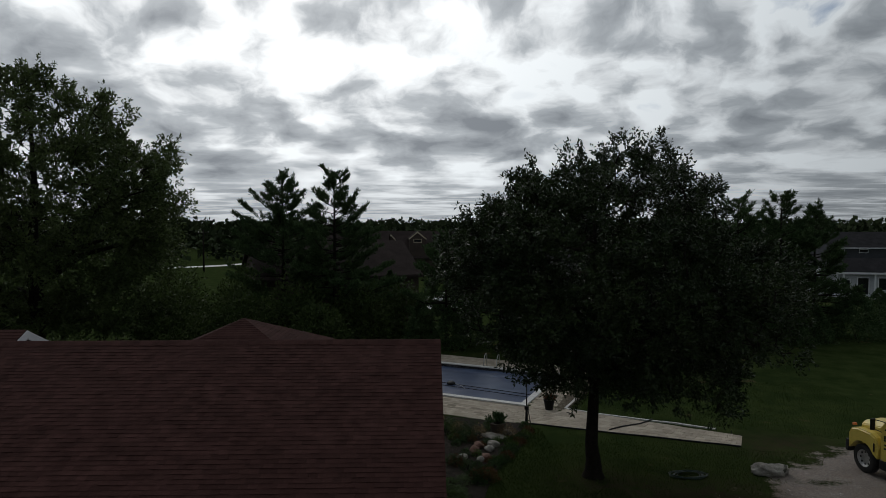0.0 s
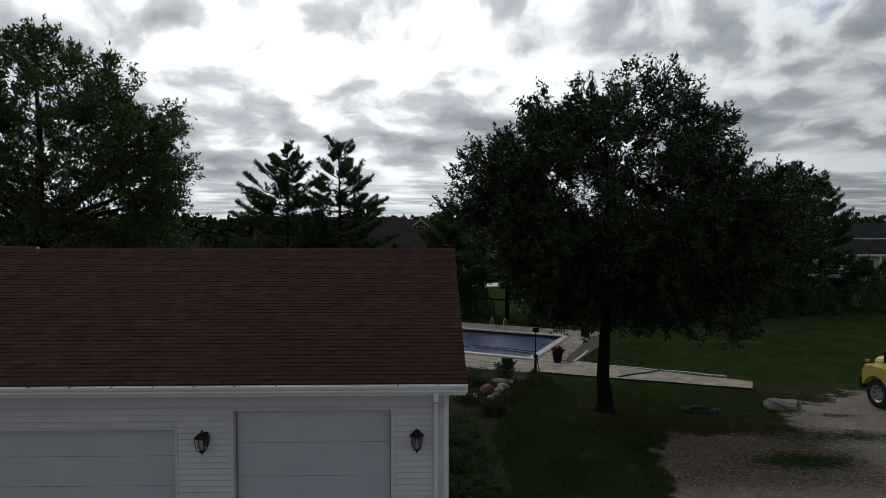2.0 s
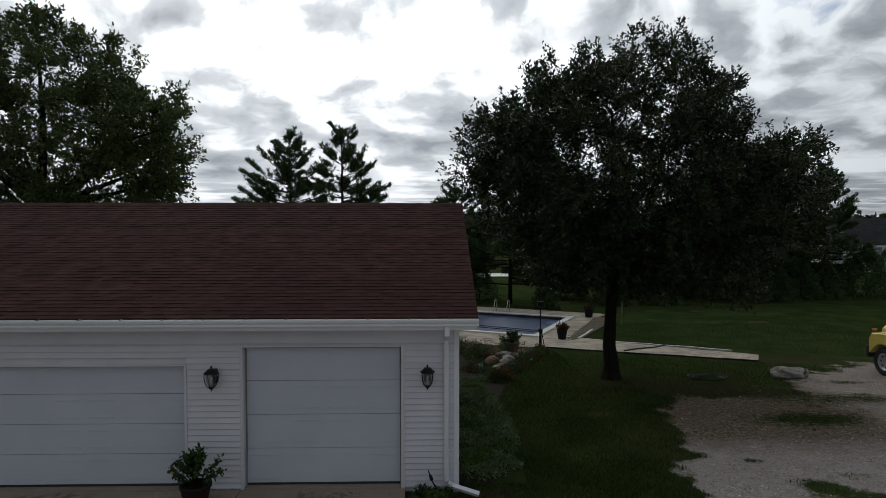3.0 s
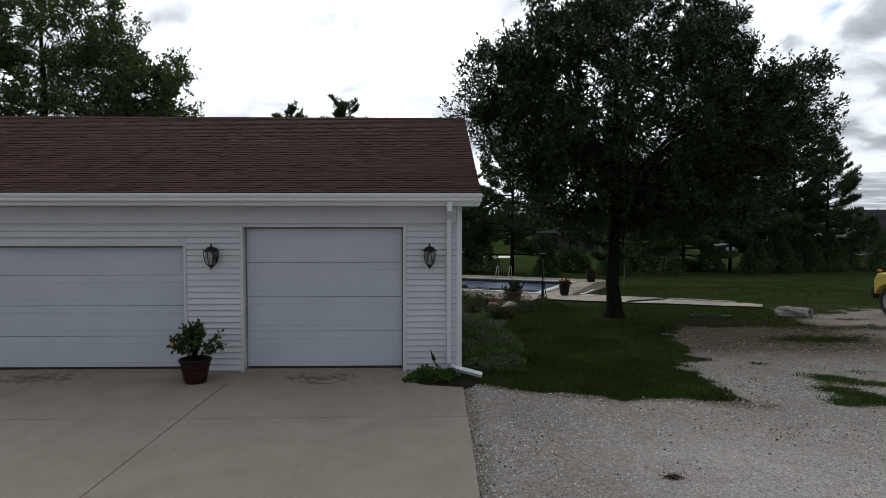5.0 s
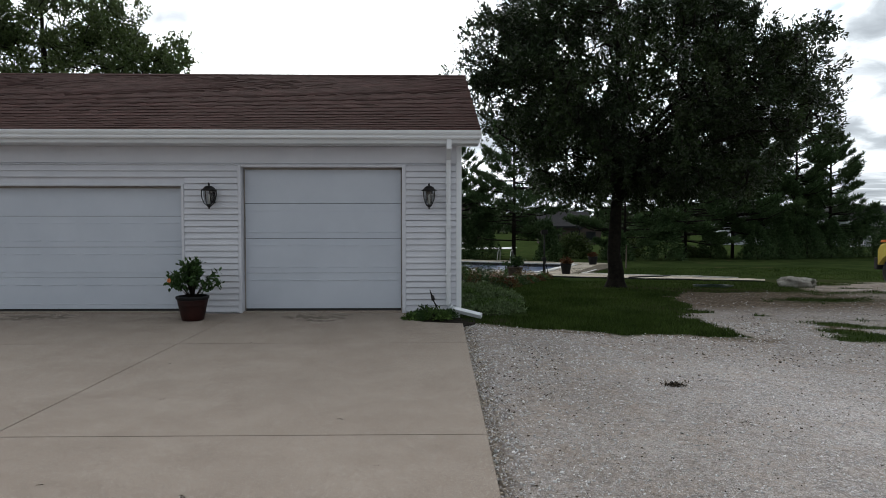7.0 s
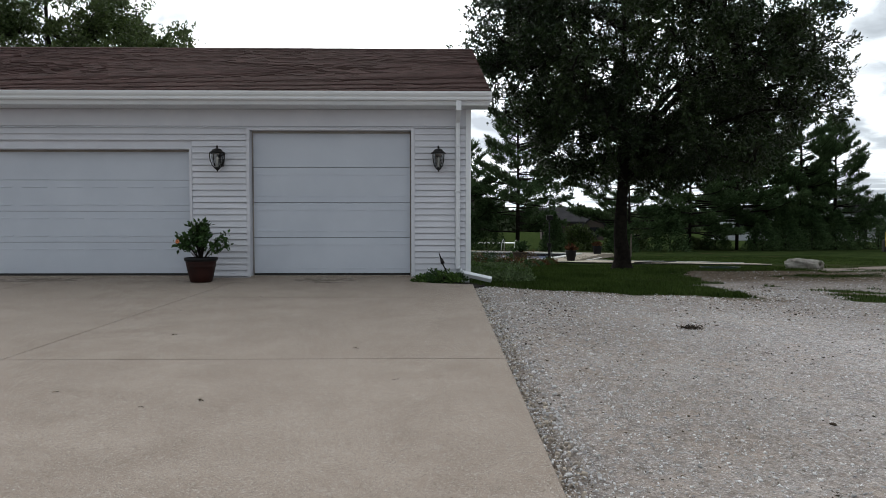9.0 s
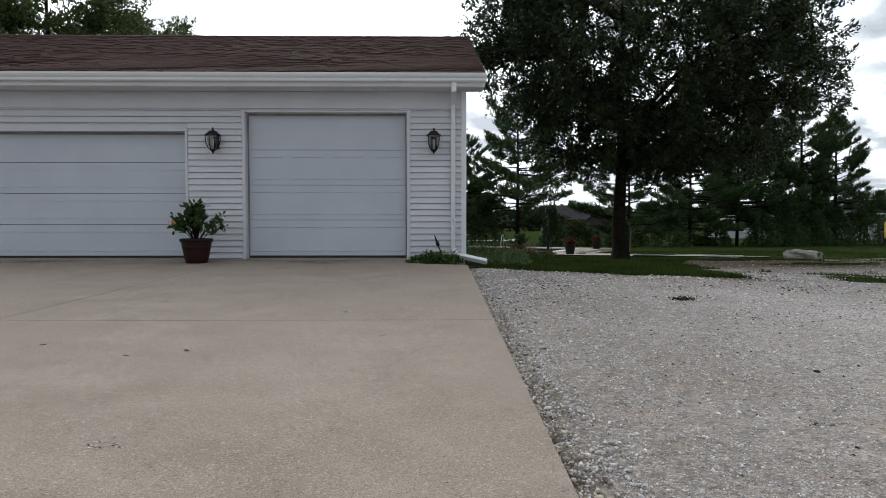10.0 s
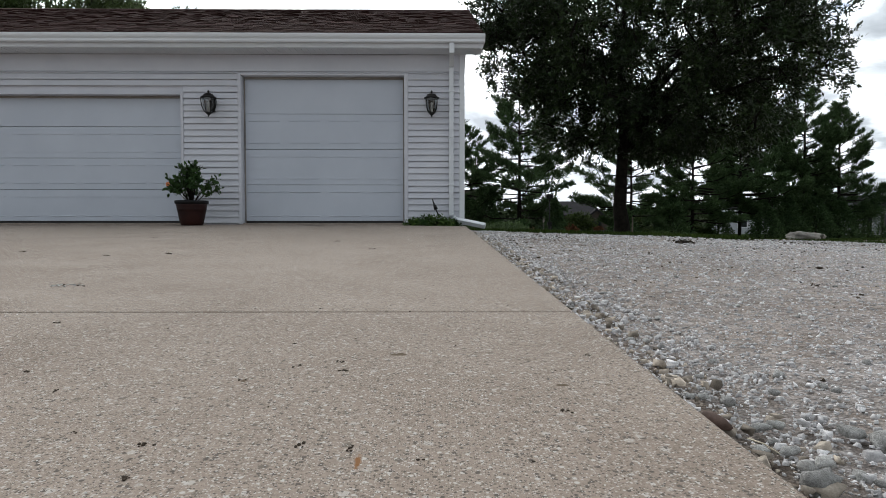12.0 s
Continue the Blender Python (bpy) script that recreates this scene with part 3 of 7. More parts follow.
def build_garage():
    walls = thing("garage", "white vinyl-sided garage with a brown shingle roof", "garage", kind="structure")
    t = 0.14
    # front wall in pieces round the two openings
    bm = bmesh.new()
    y0, y1 = 0.012, t
    for x0, x1, z0, z1 in ((WEST, -9.72, -0.4, 2.86), (-4.84, -3.808, -0.4, 2.86), (-1.018, EAST, -0.4, 2.86), (-9.72, -4.84, 2.165, 2.86), (-3.808, -1.018, 2.495, 2.86)):
        box(bm, x0, x1, y0, y1, z0, z1)
    part("front_wall", bm, M["siding"], walls)
    bm = bmesh.new()
    prism(bm, [(t, -0.4), (DEPTH_ - 0.4, -0.4), (DEPTH_ - 0.4, 2.9), (RIDGE_Y, RIDGE_Z - 0.1), (t, 2.9)], EAST - t, EAST)
    part("gable_wall", bm, M["siding"], walls)
    bm = boxed(WEST, EAST - t, DEPTH_ - 0.54, DEPTH_ - 0.4, -0.4, 2.9)
    part("back_wall", bm, M["siding"], walls)
    bm = boxed(WEST, WEST + t, t, DEPTH_ - 0.54, -0.4, 2.9)
    part("west_wall", bm, M["siding"], walls)
    # lapped boards; each course leans out to its lower edge
    step = 0.1067
    k = 0
    z = -0.03
    while z < 2.54:
        top = min(z + step, 2.565)
        spans = []
        if top <= 2.225:
            spans = [(-4.795, -3.865), (-0.955, -0.07)]
        elif z < 2.225:
            spans = [(-4.795, -3.865), (-0.955, -0.07)]
        elif z < 2.515:
            spans = [(WEST, -3.865), (-0.955, -0.07)]
        else:
            spans = [(WEST, -0.07)]
        for x0, x1 in spans:
            bm = bmesh.new()
            prism(bm, [(0.012, z + 0.006), (-0.012, z + 0.006), (-0.026, z), (-0.030, z + 0.007), (-0.006, top - 0.004), (0.0, top), (0.012, top)], x0, x1)
            part("siding_board", bm, M["siding"], walls)
        z = top
        k += 1
    part("frieze_board", boxed(WEST, -0.072, -0.020, 0.012, 2.566, 2.851, bevel=0.004), M["siding"], walls)
    # corner post, door trim
    bm = bmesh.new()
    box(bm, -0.07, 0.02, -0.034, 0.012, -0.06, 2.86, 0.004)
    box(bm, 0.0, 0.022, 0.012, 0.09, -0.06, 2.86, 0.004)
    part("corner_post", bm, M["white"], walls)
    for _, x0, x1, h in DOORS:
        for a, b in ((x0 - 0.057 if x1 > -2 else x0 - 0.07, x0), (x1, x1 + 0.063 if x1 > -2 else x1 + 0.044)):
            bm = bmesh.new()
            box(bm, a, b, -0.036, 0.012, -0.05, h + 0.036, 0.004)
            box(bm, a + 0.035 if a > x0 else b - 0.02, b if a > x0 else b + 0.004, 0.0, 0.178, -0.05, h - 0.001)
            part("door_trim", bm, M["siding"], walls)
        bm = boxed(x0 + 0.002, x1 - 0.002, -0.03, 0.178, h + 0.002, h + 0.034, bevel=0.004)
        part("head_trim", bm, M["siding"], walls)
        # a thin tan strip under the head and down both jambs
        part("weather_strip", boxed(x0 + 0.014, x1 - 0.014, 0.105, 0.132, h - 0.034, h, bevel=0.003), M["strip"], walls, "thin tan strip inside the door opening")
        for xa in (x0 + 0.0135, x1 - 0.0255):
            part("weather_strip", boxed(xa, xa + 0.012, 0.11, 0.132, -0.02, h - 0.036), M["strip"], walls)
    # soffit with pressed grooves, fascia, gutter
    bm = boxed(WEST, 0.30, -0.40, 0.008, 2.862, 2.874)
    part("soffit", bm, M["white"], walls)
    x = WEST
    while x < 0.28:
        bm = boxed(x + 0.004, x + 0.094, -0.398, -0.034, 2.852, 2.862)
        part("soffit_panel", bm, M["white"], walls)
        x += 0.1
    bm = boxed(WEST, 0.305, -0.425, -0.402, 2.86, 3.04)
    part("fascia", bm, M["white"], walls)
    bm = bmesh.new()
    outline = [(-0.428, 2.925), (-0.50, 2.925), (-0.512, 2.945), (-0.512, 2.975), (-0.535, 3.005), (-0.545, 3.035), (-0.545, 3.06), (-0.532, 3.06), (-0.530, 3.04), (-0.52, 3.01), (-0.50, 2.98), (-0.498, 2.94), (-0.44, 2.937), (-0.436, 3.055), (-0.428, 3.055)]
    prism(bm, outline, WEST, 0.325)
    prism(bm, [(-0.428, 2.925), (-0.50, 2.925), (-0.512, 2.945), (-0.512, 2.975), (-0.535, 3.005), (-0.545, 3.035), (-0.545, 3.055), (-0.428, 3.05)], 0.326, 0.334)
    gutter = part("gutter", bm, M["white"], walls)
    x = -12.6
    while x < 0.3:
        bm = boxed(x, x + 0.022, -0.548, -0.43, 3.06, 3.072)
        part("hanger", bm, M["iron"], gutter)
        x += 0.69
    # rake boards of the gable
    for y0, y1 in ((EAVE_Y, RIDGE_Y), (RIDGE_Y + (RIDGE_Y - EAVE_Y), RIDGE_Y)):
        bm = bmesh.new()
        prism(bm, [(y0, EAVE_Z - 0.19), (y1, RIDGE_Z - 0.19), (y1, RIDGE_Z - 0.03), (y0, EAVE_Z - 0.03)], 0.285, 0.315)
        part("rake_board", bm, M["white"], walls)
    return walls


garage = build_garage()


def build_roof():
    roof = thing("garage_roof", "brown asphalt shingle roof with faint tabs", "roof", kind="structure")
    far = RIDGE_Y + (RIDGE_Y - EAVE_Y)
    bm = bmesh.new()
    prism(bm, [(EAVE_Y, EAVE_Z - 0.03), (EAVE_Y, EAVE_Z - 0.01), (RIDGE_Y, RIDGE_Z - 0.015), (far, EAVE_Z - 0.01), (far, EAVE_Z - 0.03), (RIDGE_Y, RIDGE_Z - 0.045)], WEST, 0.32)
    part("deck", bm, M["shingle"], roof)
    run = math.hypot(RIDGE_Y - EAVE_Y, RIDGE_Z - EAVE_Z)
    dy, dz = (RIDGE_Y - EAVE_Y) / run, (RIDGE_Z - EAVE_Z) / run
    rnd = random.Random(4)
    expo, tab = 0.127, 0.178
    courses = int(run / expo)
    shapes = []
    for v in range(4):
        bm = bmesh.new()
        th = 0.0065 + 0.0022 * v
        w = tab - 0.0015
        pts = [(-w / 2, 0, 0), (w / 2, 0, 0), (w / 2, expo * 1.25, 0), (-w / 2, expo * 1.25, 0)]
        lo = [bm.verts.new((x, y + (0.014 if y == 0 else 0), -0.004)) for x, y, _ in pts]
        hi = [bm.verts.new((x, y, th if y == 0 else 0.001)) for x, y, _ in pts]
        bm.faces.new(hi)
        for i in range(4):
            bm.faces.new((lo[i], lo[(i + 1) % 4], hi[(i + 1) % 4], hi[i]))
        me = bpy.data.meshes.new("shingle")
        bm.to_mesh(me)
        bm.free()
        me.materials.append(M["shingle_piece"])
        shapes.append(me)
    tilt = math.atan2(dz, dy)
    verts, faces = [], []
    for c in range(courses + 1):
        s = -0.015 + c * expo
        first = tab * (0.5 if c % 2 else 1.0) - rnd.uniform(0.0, 0.05)
        n = int((0.33 - WEST) / tab) + 1
        for k in range(n):
            x = 0.33 - first / 2 if k == 0 else 0.33 - first - (k - 0.5) * tab
            cut = first / tab if k == 0 else 1.0
            y, z = EAVE_Y + s * dy, EAVE_Z + s * dz + 0.002
            v = rnd.randrange(4)
            y, z = y + (lap := rnd.uniform(-0.005, 0.005)) * dy, z + lap * dz
            if c < 12 and x > -4.2:
                ob = new("shingle", shapes[v])
                ob.matrix_basis = pose(x, y, z, math.degrees(tilt), 0, 0) @ Matrix.Diagonal((cut, 1, 1, 1))
                under(ob, roof)
            else:
                m = pose(x, y, z, math.degrees(tilt), 0, 0) @ Matrix.Diagonal((cut, 1, 1, 1))
                o = len(verts)
                verts += [m @ p.co for p in shapes[v].vertices]
                faces += [tuple(o + i for i in f.vertices) for f in shapes[v].polygons]
    rest = arrays("shingles", verts, faces, M["shingle"], roof)
    tagged(rest, kind="stuff")
    # ridge caps
    x = 0.33
    while x > WEST:
        bm = bmesh.new()
        prism(bm, [(RIDGE_Y - 0.15, RIDGE_Z - 0.045), (RIDGE_Y, RIDGE_Z + 0.022), (RIDGE_Y + 0.15, RIDGE_Z - 0.045), (RIDGE_Y + 0.15, RIDGE_Z - 0.06), (RIDGE_Y, RIDGE_Z), (RIDGE_Y - 0.15, RIDGE_Z - 0.06)], x - 0.155, x)
        part("ridge_cap", bm, M["shingle_piece"], roof)
        x -= 0.16
    return roof


build_roof()


def build_garage_door(x0, x1, h, first, sec, label):
    door = thing("garage_door", label, "garage door", pose(x0, 0, 0), group="garage doors", kind="structure")
    w = x1 - x0
    zb = -0.014
    cols = 4 if w < 4 else 8
    for k in range(4):
        z0, z1 = (first + k * sec if k else zb) + 0.003, min(first + (k + 1) * sec, h + 0.03) - 0.003
        bm = boxed(0.013, w - 0.013, 0.135, 0.175, z0, z1, bevel=0.005)
        panel = part("door_section", bm, M["door"], door)
        cw = w / cols
        for c in range(cols if k < 3 else 0):
            a, b = 0.10 + c * cw - 0.02, (c + 1) * cw - 0.08
            bm = bmesh.new()
            for xa, xb, za, zb2 in ((a, b, z0 + 0.10, z0 + 0.118), (a, b, z1 - 0.128, z1 - 0.11)):
                box(bm, xa, xb, 0.1265, 0.1352, za, zb2, 0.003)
            part("pressed_rim", bm, M["door"], panel)
    bm = boxed(0.013, w - 0.013, 0.127, 0.17, -0.026, 0.014, bevel=0.004)
    part("bottom_seal", bm, M["dark"], door)
    bm = boxed(-0.05, w + 0.05, 0.18, 0.2, -0.1, h + 0.04)
    part("backing", bm, M["dark"], door)
    part("sill", boxed(0.002, w - 0.002, -0.02, 0.17, -0.3, -0.027, bevel=0.006), M["concrete"], door, "pale concrete sill")
    return door


build_garage_door(-9.72, -4.84, 2.165, 0.015, 0.543, "wide white sectional garage door, closed, with pressed panels")
build_garage_door(-3.808, -1.018, 2.48, 0.025, 0.614, "white single sectional garage door, closed, with pressed panels")


# ---- trees ----
def leaf_cloud(centres, along, size, width, rng, droop=0.35):
    """Small folded leaves: one at each centre, pointing mostly along a given way."""
    n = len(centres)
    d = along + rng.normal(0, 0.75, (n, 3))
    d[:, 2] -= droop
    d /= np.linalg.norm(d, axis=1)[:, None] + 1e-9
    r = rng.normal(0, 1, (n, 3))
    s = np.cross(d, r)
    s /= np.linalg.norm(s, axis=1)[:, None] + 1e-9
    u = np.cross(s, d)
    L = (size * rng.uniform(0.65, 1.3, n))[:, None]
    W = L * width
    v = np.stack([centres, centres + d * L * 0.5 + s * W * 0.5 + u * W * 0.15, centres + d * L, centres + d * L * 0.5 - s * W * 0.5 + u * W * 0.15], 1).reshape(-1, 3)
    f = np.arange(n * 4).reshape(-1, 4)
    return v, f


def crown_points(rng, n, shape, inner=0.42):
    """Clump centres spread through a crown; shape(direction angles) gives centre and radii."""
    c, r, low = shape[:3]
    out = []
    if len(shape) > 3:   # an upright profile of (height, radius) about the centre line
        zs, rs, dx = [p[0] for p in shape[3]], [p[1] for p in shape[3]], [p[2] for p in shape[3]]
        while len(out) < n:
            z = rng.uniform(zs[0], zs[-1])
            q = np.interp(z, zs, rs)
            if rng.uniform(0, max(rs) ** 1.6) > q ** 1.6:
                continue
            a = rng.uniform(0, 2 * math.pi)
            k = rng.uniform((inner * min(1, max(0.15, (z - zs[0]) / 5))) ** 2, 1.0) ** 0.5
            way = Vector((math.cos(a), math.sin(a), z * 0.22))
            k *= 1 + 0.07 * noise.noise(way * 2.1) + 0.06 * noise.noise(way * 4.7)
            out.append(np.array([c[0] + np.interp(z, zs, dx) + math.cos(a) * q * k, c[1] + math.sin(a) * q * k * r[1] / r[0], z + (0.45 * noise.noise(way * 3.1) if z < zs[0] + 1.5 else 0)]))
        return np.array(out)
    while len(out) < n:
        d = rng.normal(0, 1, 3)
        d /= np.linalg.norm(d)
        k = rng.uniform(inner ** 2, 1.0) ** 0.5
        bump_ = 1 + 0.09 * noise.noise(Vector(d * 2.2) + Vector((c[0], c[1], 0))) + 0.07 * noise.noise(Vector(d * 5.0))
        p = np.array(c) + d * k * np.array(r) * bump_
        if p[2] > low + 0.4 * noise.noise(Vector(p * 0.6)):
            out.append(p)
    return np.array(out)


def broadleaf(name, label, base, trunk_r, fork, shape, clumps, per, clump_r, leaf, leaf_mat, seed, limbs=11, lean=(0, 0), lobes=(40, 1.0), fill=0.28, upright=0.45):
    """A broad tree: the crown is made of lobes, each of many leafy clumps at the ends of the boughs."""
    rng = np.random.default_rng(seed)
    tree = thing(name, label, "tree", pose(*base))
    b = np.array(base, float)
    heads = []
    for p in crown_points(rng, lobes[0] * 14, shape, 0.60):
        if len(heads) < lobes[0] and all(np.linalg.norm(p - q) > lobes[1] * 0.80 for q in heads):
            heads.append(p)
    heads = np.array(heads)
    lobes = (len(heads), lobes[1])
    inner = int(clumps * fill)
    way = rng.normal(0, 1, (clumps - inner, 3))
    way /= np.linalg.norm(way, axis=1)[:, None]
    way[:, 2] *= 0.8
    size = lobes[1] * rng.uniform(0.7, 1.15, lobes[0])
    pick = rng.integers(0, lobes[0], clumps - inner)
    pts = heads[pick] + way * (size[pick] * rng.uniform(0.35, 1.0, clumps - inner) ** 0.6)[:, None]
    pts = np.concatenate([pts, crown_points(rng, inner, shape, 0.2)]) - b
    pts[:, 2] = np.maximum(pts[:, 2], shape[2] - b[2] + rng.uniform(0, 0.8, len(pts)))
    bm = bmesh.new()
    topz = shape[0][2] + shape[1][2] * 0.55 - b[2]
    tk = []
    for k in range(9):
        h = topz * k / 8
        tk.append((lean[0] * k / 8 + 0.06 * math.sin(k * 1.7 + seed), lean[1] * k / 8 + 0.06 * math.cos(k * 1.3 + seed), h))
    rad = [trunk_r * (1.0 - 0.85 * (k / 8) ** 0.9) for k in range(9)]
    flare = [(tk[0][0], tk[0][1], -0.15), (tk[0][0], tk[0][1], 0.05), (tk[0][0], tk[0][1], 0.22), (tk[0][0], tk[0][1], 0.55)]
    tube(bm, flare + tk[1:], [trunk_r * 1.9, trunk_r * 1.5, trunk_r * 1.2, trunk_r * 1.04] + rad[1:], 14)
    part("trunk", bm, M["bark"], tree, smooth=True)
    # limbs reach from the trunk to the lobes, boughs from limb to clump
    order = rng.permutation(lobes[0])
    mains = []
    outer = sorted(order, key=lambda i: -np.hypot(heads[i][0] - b[0], heads[i][1] - b[1]))[:limbs]
    for i in outer:
        e = heads[i] - b
        h = fork + (topz * 0.9 - fork) * min(1, max(0, (e[2] - fork) / (topz * 1.25))) * rng.uniform(0.5, 0.9)
        k = min(7.99, h / topz * 8)
        a = np.array(tk[int(k)]) * (1 - k % 1) + np.array(tk[int(k) + 1]) * (k % 1)
        mid1 = a + (e - a) * 0.35 + np.array([0, 0, 0.12 * np.linalg.norm(e - a)])
        mid2 = a + (e - a) * 0.7 + np.array([0, 0, 0.10 * np.linalg.norm(e - a)]) + rng.normal(0, 0.15, 3)
        bm = bmesh.new()
        r0 = trunk_r * 0.42
        tube(bm, [a, mid1, mid2, e], [r0, r0 * 0.7, r0 * 0.42, 0.02], 7)
        part("limb", bm, M["bark"], tree, smooth=True)
        mains += [mid1, mid1 * 0.5 + mid2 * 0.5, mid2, a * 0.4 + mid1 * 0.6, e]
    mains = np.array(mains + [np.array(p) for p in tk[3:8]])
    bm = bmesh.new()
    # each clump hangs on the nearest wood that is already there, the nearest clumps first
    reach = np.array([np.min(np.linalg.norm(mains - p, axis=1)) for p in pts])
    knots = list(mains)
    for i in np.argsort(reach):
        p = pts[i]
        wood = np.array(knots)
        j = np.argmin(np.linalg.norm(wood - p, axis=1) + 0.6 * np.maximum(0, wood[:, 2] - p[2]))
        a = wood[j]
        mid = a * 0.45 + p * 0.55 + rng.normal(0, 0.12, 3) + np.array([0, 0, 0.08])
        tube(bm, [a, mid, p], [0.034, 0.022, 0.007], 4)
        knots += [mid, a * 0.15 + p * 0.85]
    tagged(part("branching", bm, M["bark"], tree), kind="stuff")
    # twigs fan outward and up from each clump and carry their leaves in whorls
    mid = np.array(shape[0]) - b
    out = (pts - mid) / np.array(shape[1])
    out /= np.linalg.norm(out, axis=1)[:, None] + 1e-6
    twigs = 8
    td = out[:, None, :] * 0.75 + rng.normal(0, 0.62, (len(pts), twigs, 3))
    td[:, :, 2] += upright
    td /= np.linalg.norm(td, axis=2)[:, :, None]
    tl = clump_r * rng.uniform(0.55, 1.35, (len(pts), twigs))
    n = rng.poisson(per, len(pts))
    own = np.repeat(np.arange(len(pts)), n)
    w = rng.integers(0, twigs, len(own))
    t = rng.uniform(0.12, 1.0, len(own)) ** 0.55
    way = td[own, w]
    c = pts[own] + way * (tl[own, w] * t)[:, None] + rng.normal(0, clump_r * 0.075, (len(own), 3))
    v, f = leaf_cloud(c, way * (0.35 + 0.7 * t)[:, None], leaf, 0.42, rng, droop=0.12)
    arrays("crown", v, f, leaf_mat, tree)
    return tree


def pine(name, label, base, height, spread, seed, clear=0.14, dens=1.0, whorl=0.52):
    """An open pine: whorls of boughs that lie flat low down and sweep up near the top, tufts of needles on their twigs."""
    rng = np.random.default_rng(seed)
    tree = thing(name, label, "tree", pose(*base))
    bm = bmesh.new()
    r0 = height * 0.015
    tube(bm, [(0, 0, -0.2), (0.03, 0, height * 0.4), (0, 0.04, height * 0.8), (0, 0, height)], [r0, r0 * 0.75, r0 * 0.35, 0.015], 9)
    part("trunk", bm, M["bark"], tree, smooth=True)
    bm = bmesh.new()
    cs, ws = [], []
    h = height * clear
    while h < height * 0.975:
        q = h / height
        reach = spread * float(np.interp(q, [0.0, 0.12, 0.3, 0.5, 0.7, 0.85, 1.0], [0.55, 0.75, 1.0, 0.82, 0.55, 0.34, 0.10]))
        for k in range(rng.integers(4, 7)):
            a = rng.uniform(0, 2 * math.pi)
            L = reach * rng.uniform(0.42, 1.22)
            rise = -0.07 + 0.95 * q ** 2.0 + rng.normal(0, 0.09)
            flat_ = np.array([math.cos(a), math.sin(a), 0.0])
            s = np.array([0, 0, h + rng.uniform(-0.15, 0.15)])
            m_ = s + flat_ * L * 0.55 + np.array([0, 0, rise * L * 0.45])
            e = s + flat_ * L + np.array([0, 0, rise * L + 0.16 * L])
            tube(bm, [s, m_, e], [0.02 + 0.012 * L, 0.012 + 0.006 * L, 0.006], 4)
            side = np.array([-flat_[1], flat_[0], 0.0])
            for j in range(int((6 + 9.0 * L) * dens)):
                u = rng.uniform(0.22, 1.0) ** 0.7
                p = s + (m_ - s) * (u / 0.55) if u < 0.55 else m_ + (e - m_) * ((u - 0.55) / 0.45)
                d = (e - m_) / (np.linalg.norm(e - m_) + 1e-6) * 0.75 + side * rng.uniform(-1, 1) + np.array([0, 0, rng.uniform(0.0, 0.55)])
                d /= np.linalg.norm(d)
                tl = min(0.95, 0.16 + 0.34 * L * (1.15 - u)) * rng.uniform(0.5, 1.15)
                for g in ((0.55, 1.0) if tl > 0.3 else (1.0,)):
                    cs.append(p + d * tl * g)
                    ws.append(d + np.array([0, 0, 0.35]))
        h += whorl * rng.uniform(0.75, 1.2)
    for k in range(10):
        cs.append(np.array([0, 0, height - 0.08 * k]))
        ws.append(np.array([rng.normal(0, 0.4), rng.normal(0, 0.4), 1.0]))
    tagged(part("branching", bm, M["bark"], tree), kind="stuff")
    per = 10
    c = np.repeat(np.array(cs), per, 0) + rng.normal(0, 0.045, (len(cs) * per, 3))
    v, f = leaf_cloud(c, np.repeat(np.array(ws), per, 0) * 1.15, 0.30, 0.165, rng, droop=-0.08)
    arrays("crown", v, f, M["needle"], tree)
    return tree


def shrub(name, label, base, size, seed, mat, leaf=0.07, n=2500, cone=False, category="shrub", group=""):
    rng = np.random.default_rng(seed)
    ob = thing(name, label, category, pose(*base), group=group)
    d = rng.normal(0, 1, (n, 3))
    d /= np.linalg.norm(d, axis=1)[:, None]
    d[:, 2] = np.abs(d[:, 2])
    lump = np.array([1 + 0.25 * noise.noise(Vector(x * 2.5) + Vector((seed, 0, 0))) for x in d])
    k = rng.uniform(0.25, 1, n) ** 0.5 * lump
    p = d * k[:, None] * np.array(size)
    if cone:
        z = rng.uniform(0, 1, n)
        a = rng.uniform(0, 2 * math.pi, n)
        r = (1 - z) ** 0.8 * rng.uniform(0.3, 1.0, n) ** 0.5 * (1 + 0.2 * np.sin(a * 5 + z * 11 + seed))
        p = np.stack([np.cos(a) * r * size[0], np.sin(a) * r * size[1], z * size[2]], 1)
        d = np.stack([np.cos(a), np.sin(a), np.full(n, 0.5)], 1)
    bm = bmesh.new()
    for i in range(7):
        q = p[rng.integers(n)] * 0.75
        tube(bm, [(0, 0, -0.03), (q[0] * 0.4, q[1] * 0.4, q[2] * 0.6), tuple(q)], [0.018, 0.012, 0.005], 5)
    part("stems", bm, M["bark"], ob)
    v, f = leaf_cloud(p, d, leaf, 0.45, rng, droop=0.0)
    arrays("foliage", v, f, mat, ob)
    return ob


G = lambda x, y, dz=0.0: (x, y, float(land(x, y)) + dz)
broadleaf("oak_tree", "broad dark green oak with a dense rounded crown on the lawn", G(5.78, 10.35), 0.25, 2.2,
          ((6.6, 10.2, 5.6), (6.1, 5.4, 5.6), 2.3, [(2.5, 3.2, 0.6), (3.4, 4.0, 0.75), (4.6, 5.0, 0.3), (6.2, 5.45, -0.05), (7.4, 4.8, -0.86), (8.6, 3.8, -0.70), (9.25, 3.05, -0.5), (9.85, 2.4, -0.2), (10.35, 1.7, 0.15)]), 1420, 168, 0.58, 0.128, M["leaf"], 47, limbs=16, lobes=(240, 0.85), fill=0.31)
